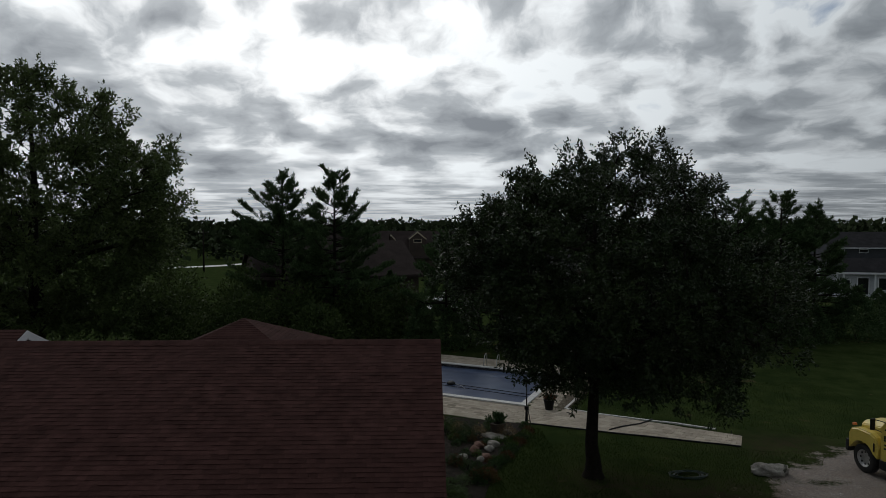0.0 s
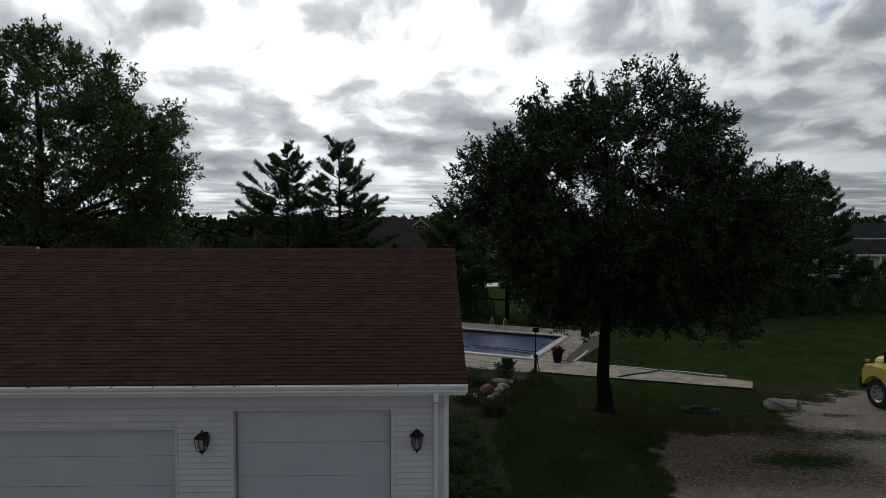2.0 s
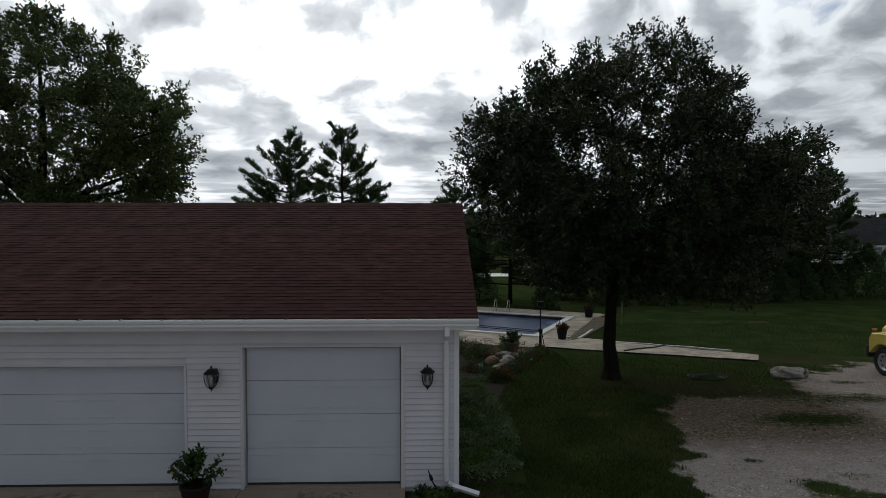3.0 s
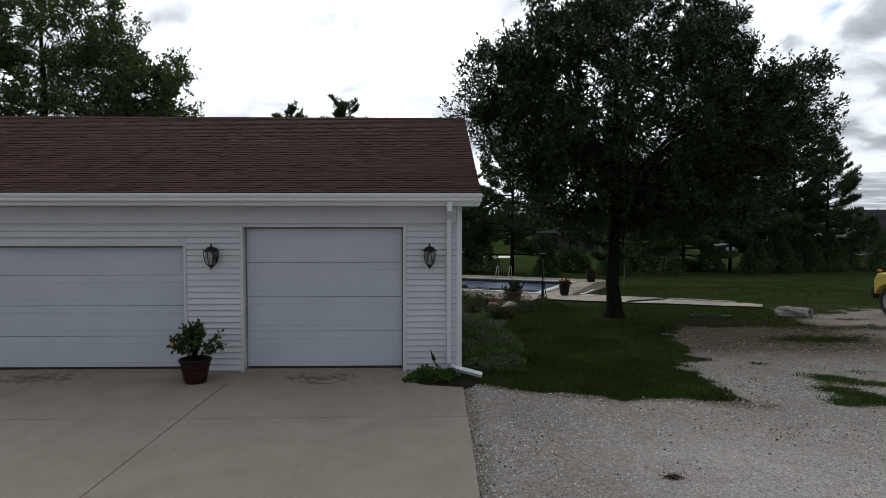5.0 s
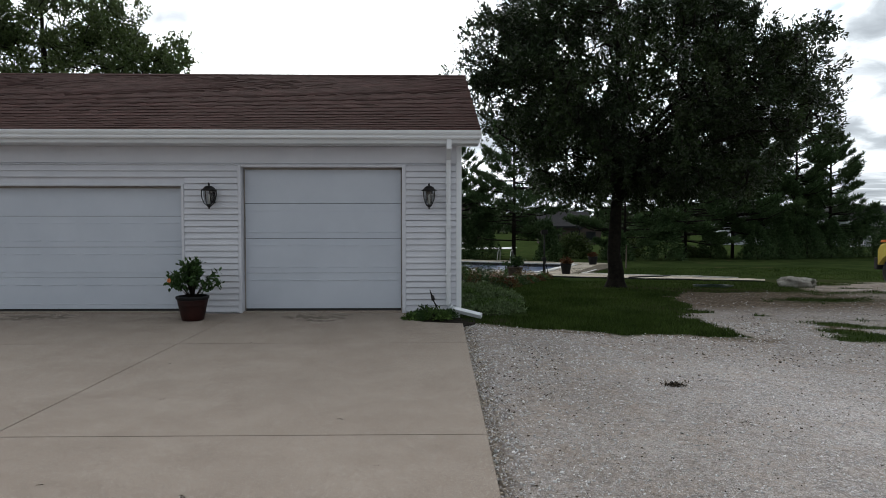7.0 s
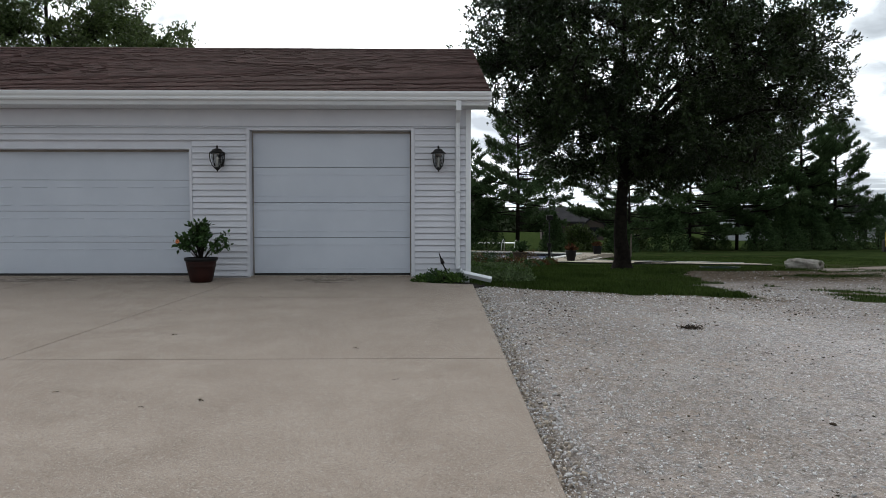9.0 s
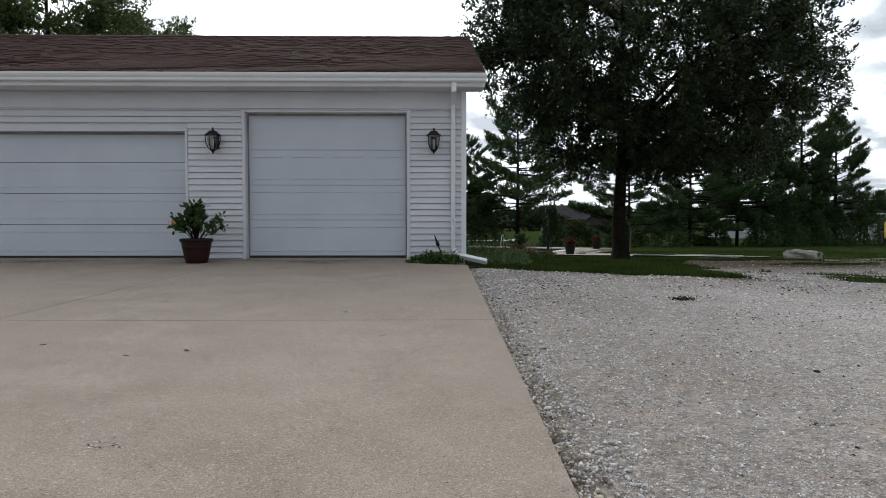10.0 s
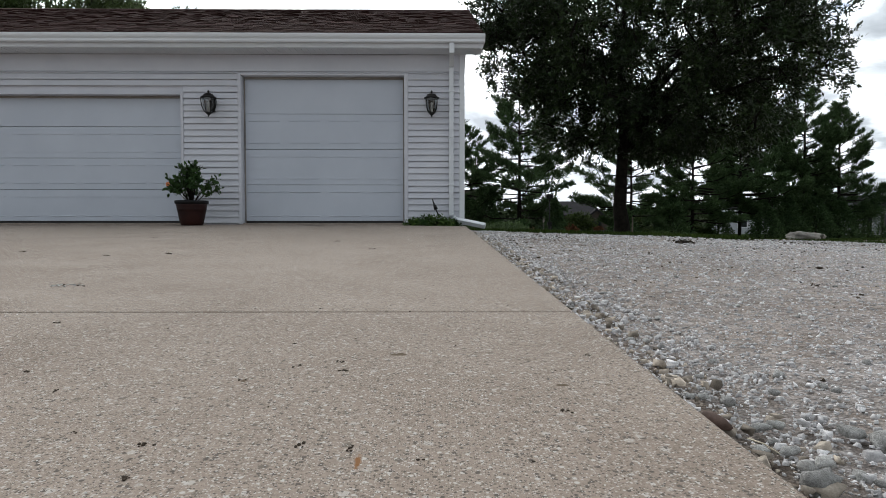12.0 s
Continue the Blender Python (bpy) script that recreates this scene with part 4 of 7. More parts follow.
broadleaf("maple_tree", "tall broad green shade tree behind the house", G(-24.0, 28.0), 0.55, 3.5,
          ((-24.2, 28.5, 9.6), (9.6, 8.0, 8.8), 1.2, [(1.5, 6.6, 0.0), (4.0, 7.4, 0.0), (8.0, 8.1, -0.1), (10.8, 9.0, -0.15), (12.1, 7.75, -0.2), (14.2, 5.4, -0.2), (15.4, 4.1, -0.3), (16.4, 2.4, -0.4), (17.0, 1.1, -0.5)]), 1150, 142, 0.92, 0.245, M["leaf_maple"], 23, limbs=18, lobes=(180, 1.25), fill=0.34)
for k, (x, y, h, sp) in enumerate(((-12.1, 42.2, 13.2, 4.9), (-7.5, 40.4, 13.3, 4.8), (5.4, 34.0, 10.8, 4.3), (28.7, 39.0, 11.5, 3.9), (31.8, 39.5, 10.5, 3.5), (18.6, 36.0, 8.9, 4.2), (22.9, 37.5, 9.2, 4.0), (25.4, 39.5, 11.2, 4.4), (1.5, 37.0, 8.2, 3.6), (13.7, 35.0, 7.6, 4.1))):
    pine("pine_tree", "tall open white pine with upswept green boughs", G(x, y), h, sp, 40 + k)


# ---- on and beside the garage ----
def build_lantern(x, first=None):
    m = pose(x, -0.02, 1.99) @ Matrix.Scale(1.0, 4)
    if first is not None:
        return copy_thing(first, m)
    ob = thing("wall_lantern", "black metal wall lantern with clear glass, unlit", "lamp", m, group="wall lanterns")
    bm = boxed(-0.055, 0.055, -0.012, 0.018, -0.12, 0.14, bevel=0.006)
    part("backplate", bm, M["iron"], ob)
    bm = tube(bmesh.new(), [(0, 0, 0.03), (0, -0.06, 0.0), (0, -0.09, -0.12), (0, -0.165, -0.165)], 0.012, 8)
    part("bracket", bm, M["iron"], ob, smooth=True)
    c = (0, -0.165, 0)
    bm = lathe(bmesh.new(), [(0.125, 0.085), (0.132, 0.09), (0.128, 0.102), (0.105, 0.112), (0.085, 0.13), (0.075, 0.15), (0.045, 0.165), (0.016, 0.172), (0.012, 0.185)], 24, c)
    cap = part("cap", bm, M["iron"], ob, smooth=True)
    bm = lathe(bmesh.new(), [(0.006, 0.18), (0.018, 0.19), (0.02, 0.2), (0.012, 0.212), (0.004, 0.225)], 14, c)
    part("finial", bm, M["iron"], cap, smooth=True)
    bm = lathe(bmesh.new(), [(0.045, -0.145), (0.075, -0.09), (0.095, 0.0), (0.10, 0.085)], 24, c, cap=False)
    part("glass", bm, M["glass"], ob, "clear glass bowl", smooth=True)
    bm = lathe(bmesh.new(), [(0.018, -0.14), (0.018, -0.03), (0.022, 0.0), (0.008, 0.03)], 12, c)
    part("candle", bm, M["coping"], ob, smooth=True)
    for k in range(4):
        a = math.pi / 4 + k * math.pi / 2
        ca, sa = math.cos(a), math.sin(a)
        bm = tube(bmesh.new(), [(c[0] + r * ca, c[1] + r * sa, z) for r, z in ((0.128, 0.092), (0.135, 0.04), (0.122, -0.05), (0.085, -0.13), (0.03, -0.17))], 0.008, 6)
        part("cage_arm", bm, M["iron"], ob, smooth=True)
    bm = lathe(bmesh.new(), [(0.004, -0.23), (0.014, -0.215), (0.01, -0.2), (0.028, -0.185), (0.052, -0.165), (0.05, -0.15), (0.03, -0.145)], 18, c)
    part("foot", bm, M["iron"], ob, smooth=True)
    return ob


M["glass"] = glass("clear_glass")
lantern = build_lantern(-4.305)
build_lantern(-0.545, lantern)


def build_downspout():
    ob = thing("downspout", "white metal downspout with a kicked-out elbow", "downspout", kind="structure")
    x, w = -0.21, 0.038
    bm = bmesh.new()
    box(bm, x - w - 0.004, x + w + 0.004, -0.49, -0.42, 2.76, 2.926, 0.004)
    part("outlet", bm, M["white"], ob)
    bm = bmesh.new()
    for p, q in (((-0.455, 2.78), (-0.075, 2.62)),):
        a = [bm.verts.new((x + s * w, p[0] + dy, p[1] + dz)) for s, dy, dz in ((-1, -0.03, 0), (1, -0.03, 0), (1, 0.03, 0), (-1, 0.03, 0))]
        b = [bm.verts.new((x + s * w, q[0] + dy, q[1] + dz)) for s, dy, dz in ((-1, -0.03, 0), (1, -0.03, 0), (1, 0.03, 0), (-1, 0.03, 0))]
        for i in range(4):
            bm.faces.new((a[i], a[(i + 1) % 4], b[(i + 1) % 4], b[i]))
        bm.faces.new(a[::-1]), bm.faces.new(b)
    part("upper_elbow", bm, M["white"], ob)
    bm = bmesh.new()
    box(bm, x - w, x + w, -0.105, -0.045, 0.10, 2.64, 0.006)
    for dx in (-0.018, 0.006):
        box(bm, x + dx, x + dx + 0.012, -0.109, -0.104, 0.12, 2.62, 0.002)
    part("pipe", bm, M["white"], ob)
    for z in (0.62, 1.42, 2.2):
        bm = boxed(x - w - 0.012, x + w + 0.012, -0.109, -0.03, z, z + 0.03, bevel=0.003)
        part("strap", bm, M["white"], ob)
    bm = bmesh.new()
    path = [(-0.21, -0.075, 0.13), (-0.20, -0.085, 0.06), (-0.14, -0.10, 0.015), (-0.06, -0.12, 0.0)]
    for i in range(5):
        k = i / 4
        tube(bm, [(-0.21 + 0.13 * k, -0.078 - 0.04 * k, 0.12 - 0.115 * k ** 0.6), (-0.21 + 0.13 * k + 0.022, -0.08 - 0.04 * k, 0.12 - 0.115 * k ** 0.6 - 0.018)], [0.05, 0.046], 10)
    part("elbow", bm, M["white"], ob, smooth=True)
    bm = tube(bmesh.new(), [(-0.10, -0.12, 0.02), (0.36, -0.26, -0.075)], 0.052, 4)
    part("extension", bm, M["white"], ob)
    return ob


build_downspout()


def build_pot(name, label, m, r, h, plant, seed, flower=None, mat="pot", rim="potrim", plant_size=(0.4, 0.4, 0.55), n=900, leaf=0.085, group=""):
    ob = thing(name, label, "potted plant", m, group=group)
    bm = lathe(bmesh.new(), [(r * 0.60, 0), (r * 0.66, 0.012), (r * 0.75, h * 0.25), (r * 0.82, h * 0.5), (r * 0.86, h * 0.62), (r * 0.885, h * 0.64), (r * 0.87, h * 0.67), (r * 0.90, h * 0.72), (r * 0.885, h * 0.76), (r * 0.92, h * 0.80), (r * 0.92, h * 0.9), (r * 0.80, h * 0.9), (r * 0.78, h * 0.82)], 32)
    part("pot", bm, M[mat], ob, smooth=True)
    bm = lathe(bmesh.new(), [(r * 0.93, h * 0.86), (r, h * 0.88), (r * 1.01, h * 0.98), (r * 0.97, h), (r * 0.86, h), (r * 0.85, h * 0.88)], 32)
    part("rim", bm, M[rim], ob, smooth=True)
    bm = lathe(bmesh.new(), [(0.0, h * 0.84), (r * 0.84, h * 0.86), (r * 0.5, h * 0.88), (0.01, h * 0.90)], 20)
    part("soil", bm, M["mulch"], ob)
    rng = np.random.default_rng(seed)
    bm = bmesh.new()
    tips = []
    for k in range(34):
        a, q = rng.uniform(0, 2 * math.pi), rng.uniform(0.1, 1.0)
        e = np.array([math.cos(a) * plant_size[0] * q, math.sin(a) * plant_size[1] * q, h * 0.9 + plant_size[2] * (0.35 + 0.65 * (1 - 0.75 * q ** 2)) * rng.uniform(0.62, 1.15)])
        mid = e * np.array([0.45, 0.45, 0.0]) + np.array([0, 0, h * 0.9 + (e[2] - h * 0.9) * 0.55])
        tube(bm, [(0.02 * math.cos(a), 0.02 * math.sin(a), h * 0.82), tuple(mid), tuple(e)], [0.009, 0.005, 0.002], 5)
        tips.append((mid, e))
    part("stems", bm, M["bark"], ob)
    i = rng.integers(0, len(tips), n)
    t = rng.uniform(0.05, 1.05, n)
    A, B = np.array([tips[k][0] for k in i]), np.array([tips[k][1] for k in i])
    c = A + (B - A) * t[:, None] + rng.normal(0, 0.018, (n, 3))
    v, f = leaf_cloud(c, (B - A) / 0.3 + rng.normal(0, 0.5, (n, 3)), leaf, 0.5, rng, droop=0.1)
    arrays("foliage", v, f, M[plant], ob)
    for p, size, col in flower or ():
        bm = bmesh.new()
        for k in range(5):
            a = k * 2 * math.pi / 5
            blob(bm, (p[0] + size * 0.6 * math.cos(a), p[1], p[2] + size * 0.6 * math.sin(a)), (size * 0.5, size * 0.25, size * 0.5), k, 0.1, 1)
        part("flower", bm, M[col], ob)
    return ob


M["weed_dark"] = surface("dark_shrub_leaf", (0.028, 0.060, 0.018), (0.050, 0.090, 0.030), 0.45, 2.0, 9, 0.0, vary=0.4, island=True, translucent=0.15, gloss=0.12)
M["orange"] = surface("orange_petal", (0.65, 0.16, 0.05), (0.75, 0.25, 0.08), 0.6, 8, 60, 0.0)
M["rust_leaf"] = surface("reddish_leaf", (0.075, 0.032, 0.016), (0.145, 0.075, 0.032), 0.7, 2, 9, 0.0, vary=0.4, island=True, translucent=0.2, gloss=0.1)
M["pale_flower"] = surface("pale_flower_head", (0.20, 0.14, 0.075), (0.32, 0.23, 0.12), 0.7, 2, 9, 0.0, vary=0.4, island=True, gloss=0.1)
M["brown_pot"] = surface("tan_clay_pot", (0.05, 0.037, 0.027), (0.09, 0.066, 0.048), 0.7, 3, 60, 0.2)
build_pot("potted_hibiscus", "flowering shrub in a dark red-brown glazed pot by the garage doors", pose(-4.42, -0.68, SLAB(-0.68)), 0.258, 0.40, "weed_dark", 5,
          flower=[((-0.33, -0.12, 0.66), 0.035, "orange")], plant_size=(0.46, 0.40, 0.62), n=1250, leaf=0.078)


def build_bed():
    """Weeds in the small bed at the garage corner, and a bent path light."""
    rng = np.random.default_rng(8)
    bm = bmesh.new()
    slab_of(bm, [(-0.945, -0.03), (-0.92, -0.40), (-0.87, -0.57), (-0.77, -0.78), (-0.59, -0.90), (-0.06, -1.03), (0.22, -0.6), (0.28, -0.03)], -0.5, lambda x, y: -0.10 if x < -0.1 else float(land(x, y)) + 0.02)
    tagged(part("bed_soil", bm, M["mulch"]), "dark bare soil at the garage corner", "soil", kind="structure")
    spots = [(-0.85 + 0.062 * k + rng.uniform(-0.04, 0.04), -0.15 - rng.uniform(0.02, 0.55), rng.uniform(0.09, 0.17)) for k in range(12)]
    for k, (x, y, s) in enumerate(spots):
        shrub("weed_clump", "low green weed clump in the corner bed", (x, y, -0.09), (s * 1.1, s, s * rng.uniform(0.8, 1.3)), 60 + k, M["weed" if k % 3 == 0 else "weed_dark"], 0.05, 260, category="weed", group="corner weeds")
    ob = thing("path_light", "bent black path light leaning in the weeds", "garden light", pose(-0.42, -0.25, -0.09))
    part("stake", tube(bmesh.new(), [(0.07, -0.02, -0.05), (0.03, -0.02, 0.12), (-0.05, -0.03, 0.28), (-0.09, -0.03, 0.40)], 0.011, 8), M["iron"], ob, smooth=True)
    part("cable", tube(bmesh.new(), [(-0.04, -0.03, 0.24), (0.05, -0.05, 0.17), (0.08, -0.05, 0.06), (0.15, -0.06, 0.08)], 0.008, 6), M["iron"], ob, smooth=True)
    bm = bmesh.new()
    tube(bm, [(-0.05, -0.03, 0.29), (-0.075, -0.03, 0.37)], [0.035, 0.026], 10)
    tube(bm, [(-0.08, -0.03, 0.37), (-0.115, -0.03, 0.47)], [0.015, 0.007], 8)
    part("head", bm, M["iron"], ob, smooth=True)


build_bed()

# ---- garden along the garage side ----
SIDE = lambda x, y: float(land(x, y))
bm = bmesh.new()
slab_of(bm, [(0.03, 0.3), (0.7, 0.5), (1.3, 3), (1.5, 7), (2.3, 10.5), (3.3, 12.6), (4.6, 15.6), (4.2, 16.75), (0.9, 17.9), (0.03, 17.9)], -1.4, lambda x, y: SIDE(x, y) + 0.012)
tagged(part("planting_bed", bm, M["mulch"]), "dark mulched planting bed along the garage wall", "bed", kind="structure")
rng = np.random.default_rng(77)
n_side = 0
for y in np.arange(0.9, 9.6, 0.62):
    for x in (0.32, 0.74, 1.12):
        if x > 1.0 and y < 1.5:
            continue
        xx, yy = x + rng.uniform(-0.15, 0.15), y + rng.uniform(-0.2, 0.2)
        s = rng.uniform(0.28, 0.42)
        shrub("juniper", "low spreading green juniper in the side bed", (xx, yy, SIDE(xx, yy)), (s, s, s * rng.uniform(0.45, 0.75)), 100 + n_side, M["juniper" if rng.random() < 0.8 else "weed"], 0.06, 700, group="side bed junipers")
        n_side += 1
for k in range(9):
    xx, yy = rng.uniform(0.5, 2.2), rng.uniform(9.8, 11.8)
    shrub("red_shrub", "small shrub with rust-red leaves in the side bed", (xx, yy, SIDE(xx, yy)), (0.36, 0.36, 0.42), 150 + k, M["rust_leaf" if k % 2 else "weed_dark"], 0.06, 520, group="side bed red shrubs")
for k in range(15):
    xx, yy = rng.uniform(0.6, 3.6), rng.uniform(14.2, 16.6)
    yy = max(yy, 14.0 + 0.4 * max(0, xx - 1.5))
    shrub("flowering_perennial", "tall perennial with faded flower heads by the paving", (xx, yy, SIDE(xx, yy)), (0.46, 0.44, rng.uniform(0.50, 0.78)), 170 + k, M[("pale_flower", "weed_dark", "weed_dark", "weed")[k % 4]], 0.06, 560, group="poolside perennials")
for k in range(20):
    u = (k + 0.5) / 20
    yy = 9.6 + 6.4 * u + rng.uniform(-0.15, 0.15)
    xx = float(np.interp(yy, [7, 10.5, 12.6, 15.6, 16.8], [1.5, 2.3, 3.3, 4.6, 4.3])) - rng.uniform(0.12, 0.4)
    shrub("border_plant", "low leafy plant spilling over the bed's edge", (xx, yy, SIDE(xx, yy)), (0.30, 0.30, rng.uniform(0.16, 0.32)), 230 + k, M[("weed_dark", "weed_dark", "weed", "rust_leaf", "weed_dark")[k % 5]], 0.06, 480, group="border plants")
for k in range(16):
    xx, yy = rng.uniform(0.5, 3.3), rng.uniform(11.2, 14.6)
    yy = max(yy, 11.0 + 1.1 * max(0, xx - 2.3))
    shrub("bedding_plant", "low dark green bedding plant among stones", (xx, yy, SIDE(xx, yy)), (0.24, 0.24, rng.uniform(0.2, 0.34)), 190 + k, M[("weed_dark", "rust_leaf", "weed_dark", "weed")[k % 4]], 0.055, 380, group="bedding plants")
for x, y, sx, sy, sz, mat in ((1.84, 12.8, 0.25, 0.19, 0.19, "redrock"), (2.66, 13.65, 0.26, 0.2, 0.15, "rock"), (2.25, 12.2, 0.2, 0.16, 0.13, "redrock"), (2.85, 14.75, 0.55, 0.34, 0.10, "rock"), (3.4, 15.1, 0.22, 0.18, 0.14, "rock"), (1.33, 12.25, 0.3, 0.2, 0.1, "rock"), (2.45, 13.1, 0.2, 0.17, 0.13, "rock"), (2.05, 13.5, 0.2, 0.2, 0.15, "redrock"), (2.0, 12.0, 0.18, 0.14, 0.1, "rock")):
    bm = blob(bmesh.new(), (0, 0, 0), (sx, sy, sz), x * 3 + y, 0.3, 3, 0.6)
    ob = part("garden_stone", bm, M[mat], None, "rounded field stone in the mulched bed", True)
    ob.matrix_basis = pose(x, y, SIDE(x, y) + sz * 0.6, 0, 0, x * 50)
    tagged(ob, category="stone", group="bed stones")

bm = blob(bmesh.new(), (0, 0, 0), (0.62, 0.34, 0.22), 3.3, 0.42, 4, 0.70)
ob = part("boulder", bm, M["rock"], None, "long pale limestone boulder at the yard's edge", True)
ob.matrix_basis = pose(12.05, 10.35, SIDE(12, 10.35) + 0.13, 0, 0, -4)
tagged(ob, category="boulder")


def build_hose():
    pts = []
    for i in range(150):
        a = i * 0.31
        r = 0.36 + 0.08 * math.sin(i * 0.23) + 0.03 * math.sin(i * 0.9)
        pts.append((9.1 + r * 1.5 * math.cos(a), 10.2 + r * 0.8 * math.sin(a), SIDE(9, 10.2) + 0.03 + 0.05 * abs(math.sin(i * 0.17))))
    m = surface("green_hose", (0.006, 0.022, 0.016), (0.012, 0.035, 0.026), 0.6, 5, 60, 0.0)
    tagged(part("garden_hose", tube(bmesh.new(), pts, 0.012, 6), m, None, "coiled dark green garden hose lying on the grass", True), category="hose")


build_hose()

# ---- pool and paving ----
PZ = -0.83
PA = math.radians(-26.5)
PU, PV = Vector((math.cos(PA), math.sin(PA))), Vector((-math.sin(PA), math.cos(PA)))
PO = Vector((4.9, 19.55))      # outer corner of the coping


def pool_xy(u, v):
    p = PO + PU * u + PV * v
    return p.x, p.y


def build_pool():
    pool = thing("swimming_pool", "in-ground swimming pool under a blue cover", "pool", kind="structure")
    L, W, c = 12.0, 7.4, 0.36

    def quad(u0, u1, v0, v1, z0, z1):
        return slab_of(bmesh.new(), [pool_xy(u0, v0), pool_xy(u1, v0), pool_xy(u1, v1), pool_xy(u0, v1)], z0, z1)
    for u0, u1, v0, v1 in ((-L, -0.002, 0, c), (-L, -0.002, W - c, W), (-c, 0, c + 0.002, W - c - 0.002)):
        bm = quad(u0, u1, v0, v1, PZ - 0.3, PZ + 0.05)
        bmesh.ops.bevel(bm, geom=[e for e in bm.edges if all(v.co.z > PZ for v in e.verts)], offset=0.012, segments=2, affect="EDGES")
        part("coping", bm, M["coping"], pool, "pale concrete coping")
    for u0, u1, v0, v1 in ((-L, -c, c - 0.05, c), (-L, -c, W - c, W - c + 0.05), (-c, -c + 0.05, c, W - c)):
        part("pool_wall", quad(u0, u1, v0, v1, PZ - 0.9, PZ - 0.006), M["dark"], pool)
    n = 60
    verts, faces = [], []
    for i in range(n + 1):
        for j in range(31):
            u, v = -L + (L - c) * i / n, c + (W - 2 * c) * j / 30
            x, y = pool_xy(u, v)
            verts.append((x, y, PZ - 0.16 + 0.012 * math.sin(u * 3.1 + 2 * math.sin(v * 1.3)) + 0.02 * noise.noise(Vector((u * 0.9, v * 2.2, 0)))))
    for i in range(n):
        for j in range(30):
            a = i * 31 + j
            faces.append((a, a + 31, a + 32, a + 1))
    arrays("pool_cover", verts, faces, M["water"], pool, "wrinkled blue cover", True)
    for v0 in (2.4, 2.9):
        x0, y0 = pool_xy(-L, v0 + 0.6)
        x1, y1 = pool_xy(-c, v0 - 0.3)
        part("cover_line", tube(bmesh.new(), [(x0, y0, PZ - 0.13), (x1, y1, PZ - 0.13)], 0.018, 6), M["iron"], pool)
    return pool


build_pool()


def rail(bm, p, h):
    x, y = p
    tube(bm, [(x, y, PZ + 0.0), (x + 0.05 * PV.x, y + 0.05 * PV.y, PZ + h * 0.7), (x, y, PZ + h * 0.95), (x - 0.12 * PV.x, y - 0.12 * PV.y, PZ + h), (x - 0.3 * PV.x, y - 0.3 * PV.y, PZ + h * 0.9), (x - 0.5 * PV.x, y - 0.5 * PV.y, PZ + h * 0.35), (x - 0.52 * PV.x, y - 0.52 * PV.y, PZ - 0.3)], 0.024, 8)


ladder = thing("pool_ladder", "polished steel pool ladder at the water's far edge", "ladder")
for u in (-5.05, -4.2):
    bm = bmesh.new()
    rail(bm, pool_xy(u, 7.75), 0.80)
    part("handrail", bm, M["chrome"], ladder, smooth=True)


def build_lamp_post():
    ob = thing("garden_post", "dark metal post with a square box head beside the paving", "post", pose(4.43, 16.4, SIDE(4.4, 16.4)))
    part("pole", tube(bmesh.new(), [(0, 0, 0), (0, 0, 1.95)], 0.028, 10), M["iron"], ob, smooth=True)
    part("head", boxed(-0.13, 0.13, -0.09, 0.09, 1.88, 2.08, bevel=0.015), M["iron"], ob)
    part("bracket", boxed(-0.09, 0.09, -0.06, 0.06, 0.72, 0.88, bevel=0.01), M["iron"], ob)
    part("sleeve", lathe(bmesh.new(), [(0.085, 0), (0.075, 0.1), (0.05, 0.7), (0.04, 0.75)], 14), M["iron"], ob, smooth=True)
    part("brace", tube(bmesh.new(), [(0.05, 0, 0.78), (0.2, 0.02, 0.02)], 0.018, 8), M["iron"], ob)


build_lamp_post()


def build_pool_float():
    fl = thing("pool_float", "small dark pool cleaner floating on the cover", "pool cleaner", pose(1.4, 24.6, PZ - 0.16))
    part("body", lathe(bmesh.new(), [(0.16, 0.0), (0.24, 0.03), (0.24, 0.10), (0.16, 0.15), (0.06, 0.17)], 18), M["iron"], fl, smooth=True)
    part("handle", tube(bmesh.new(), [(-0.12, 0, 0.12), (-0.08, 0, 0.24), (0.08, 0, 0.24), (0.12, 0, 0.12)], 0.018, 6), M["chrome"], fl)
    part("cord", tube(bmesh.new(), [(0.2, -0.05, 0.05), (0.6, -0.5, 0.03), (0.75, -1.2, 0.03)], 0.014, 6), M["coping"], fl, "pale float cord")


build_pool_float()
build_pot("potted_flowers", "tan pot of faded flowers in the bed by the pool", pose(3.0, 15.2, SIDE(3, 15.2)), 0.34, 0.52, "weed_dark", 15, mat="brown_pot", rim="brown_pot", plant_size=(0.5, 0.5, 0.45), n=1100, leaf=0.09)
build_pot("potted_flowers", "dark pot of rust-red flowers on the poolside paving", pose(5.94, 18.95, PZ), 0.27, 0.5, "rust_leaf", 16, mat="potrim", rim="potrim", plant_size=(0.35, 0.35, 0.3), n=800, leaf=0.08)
build_pot("potted_flowers", "dark pot of rust-red flowers at the pool's far corner", pose(9.1, 26.2, SIDE(9, 26.2)), 0.29, 0.55, "rust_leaf", 17, mat="potrim", rim="potrim", plant_size=(0.35, 0.35, 0.3), n=800, leaf=0.08)
bm = tube(bmesh.new(), [(10.3, 23.7, SIDE(10, 23.7) - 0.1), (10.32, 23.7, SIDE(10, 23.7) + 1.3)], [0.05, 0.035], 8)
tagged(part("stake", bm, surface("pale_wood", (0.10, 0.08, 0.06), (0.16, 0.13, 0.10), 0.9, 3, 60, 0.2), None, "pale wooden stake standing on the lawn"), category="stake")


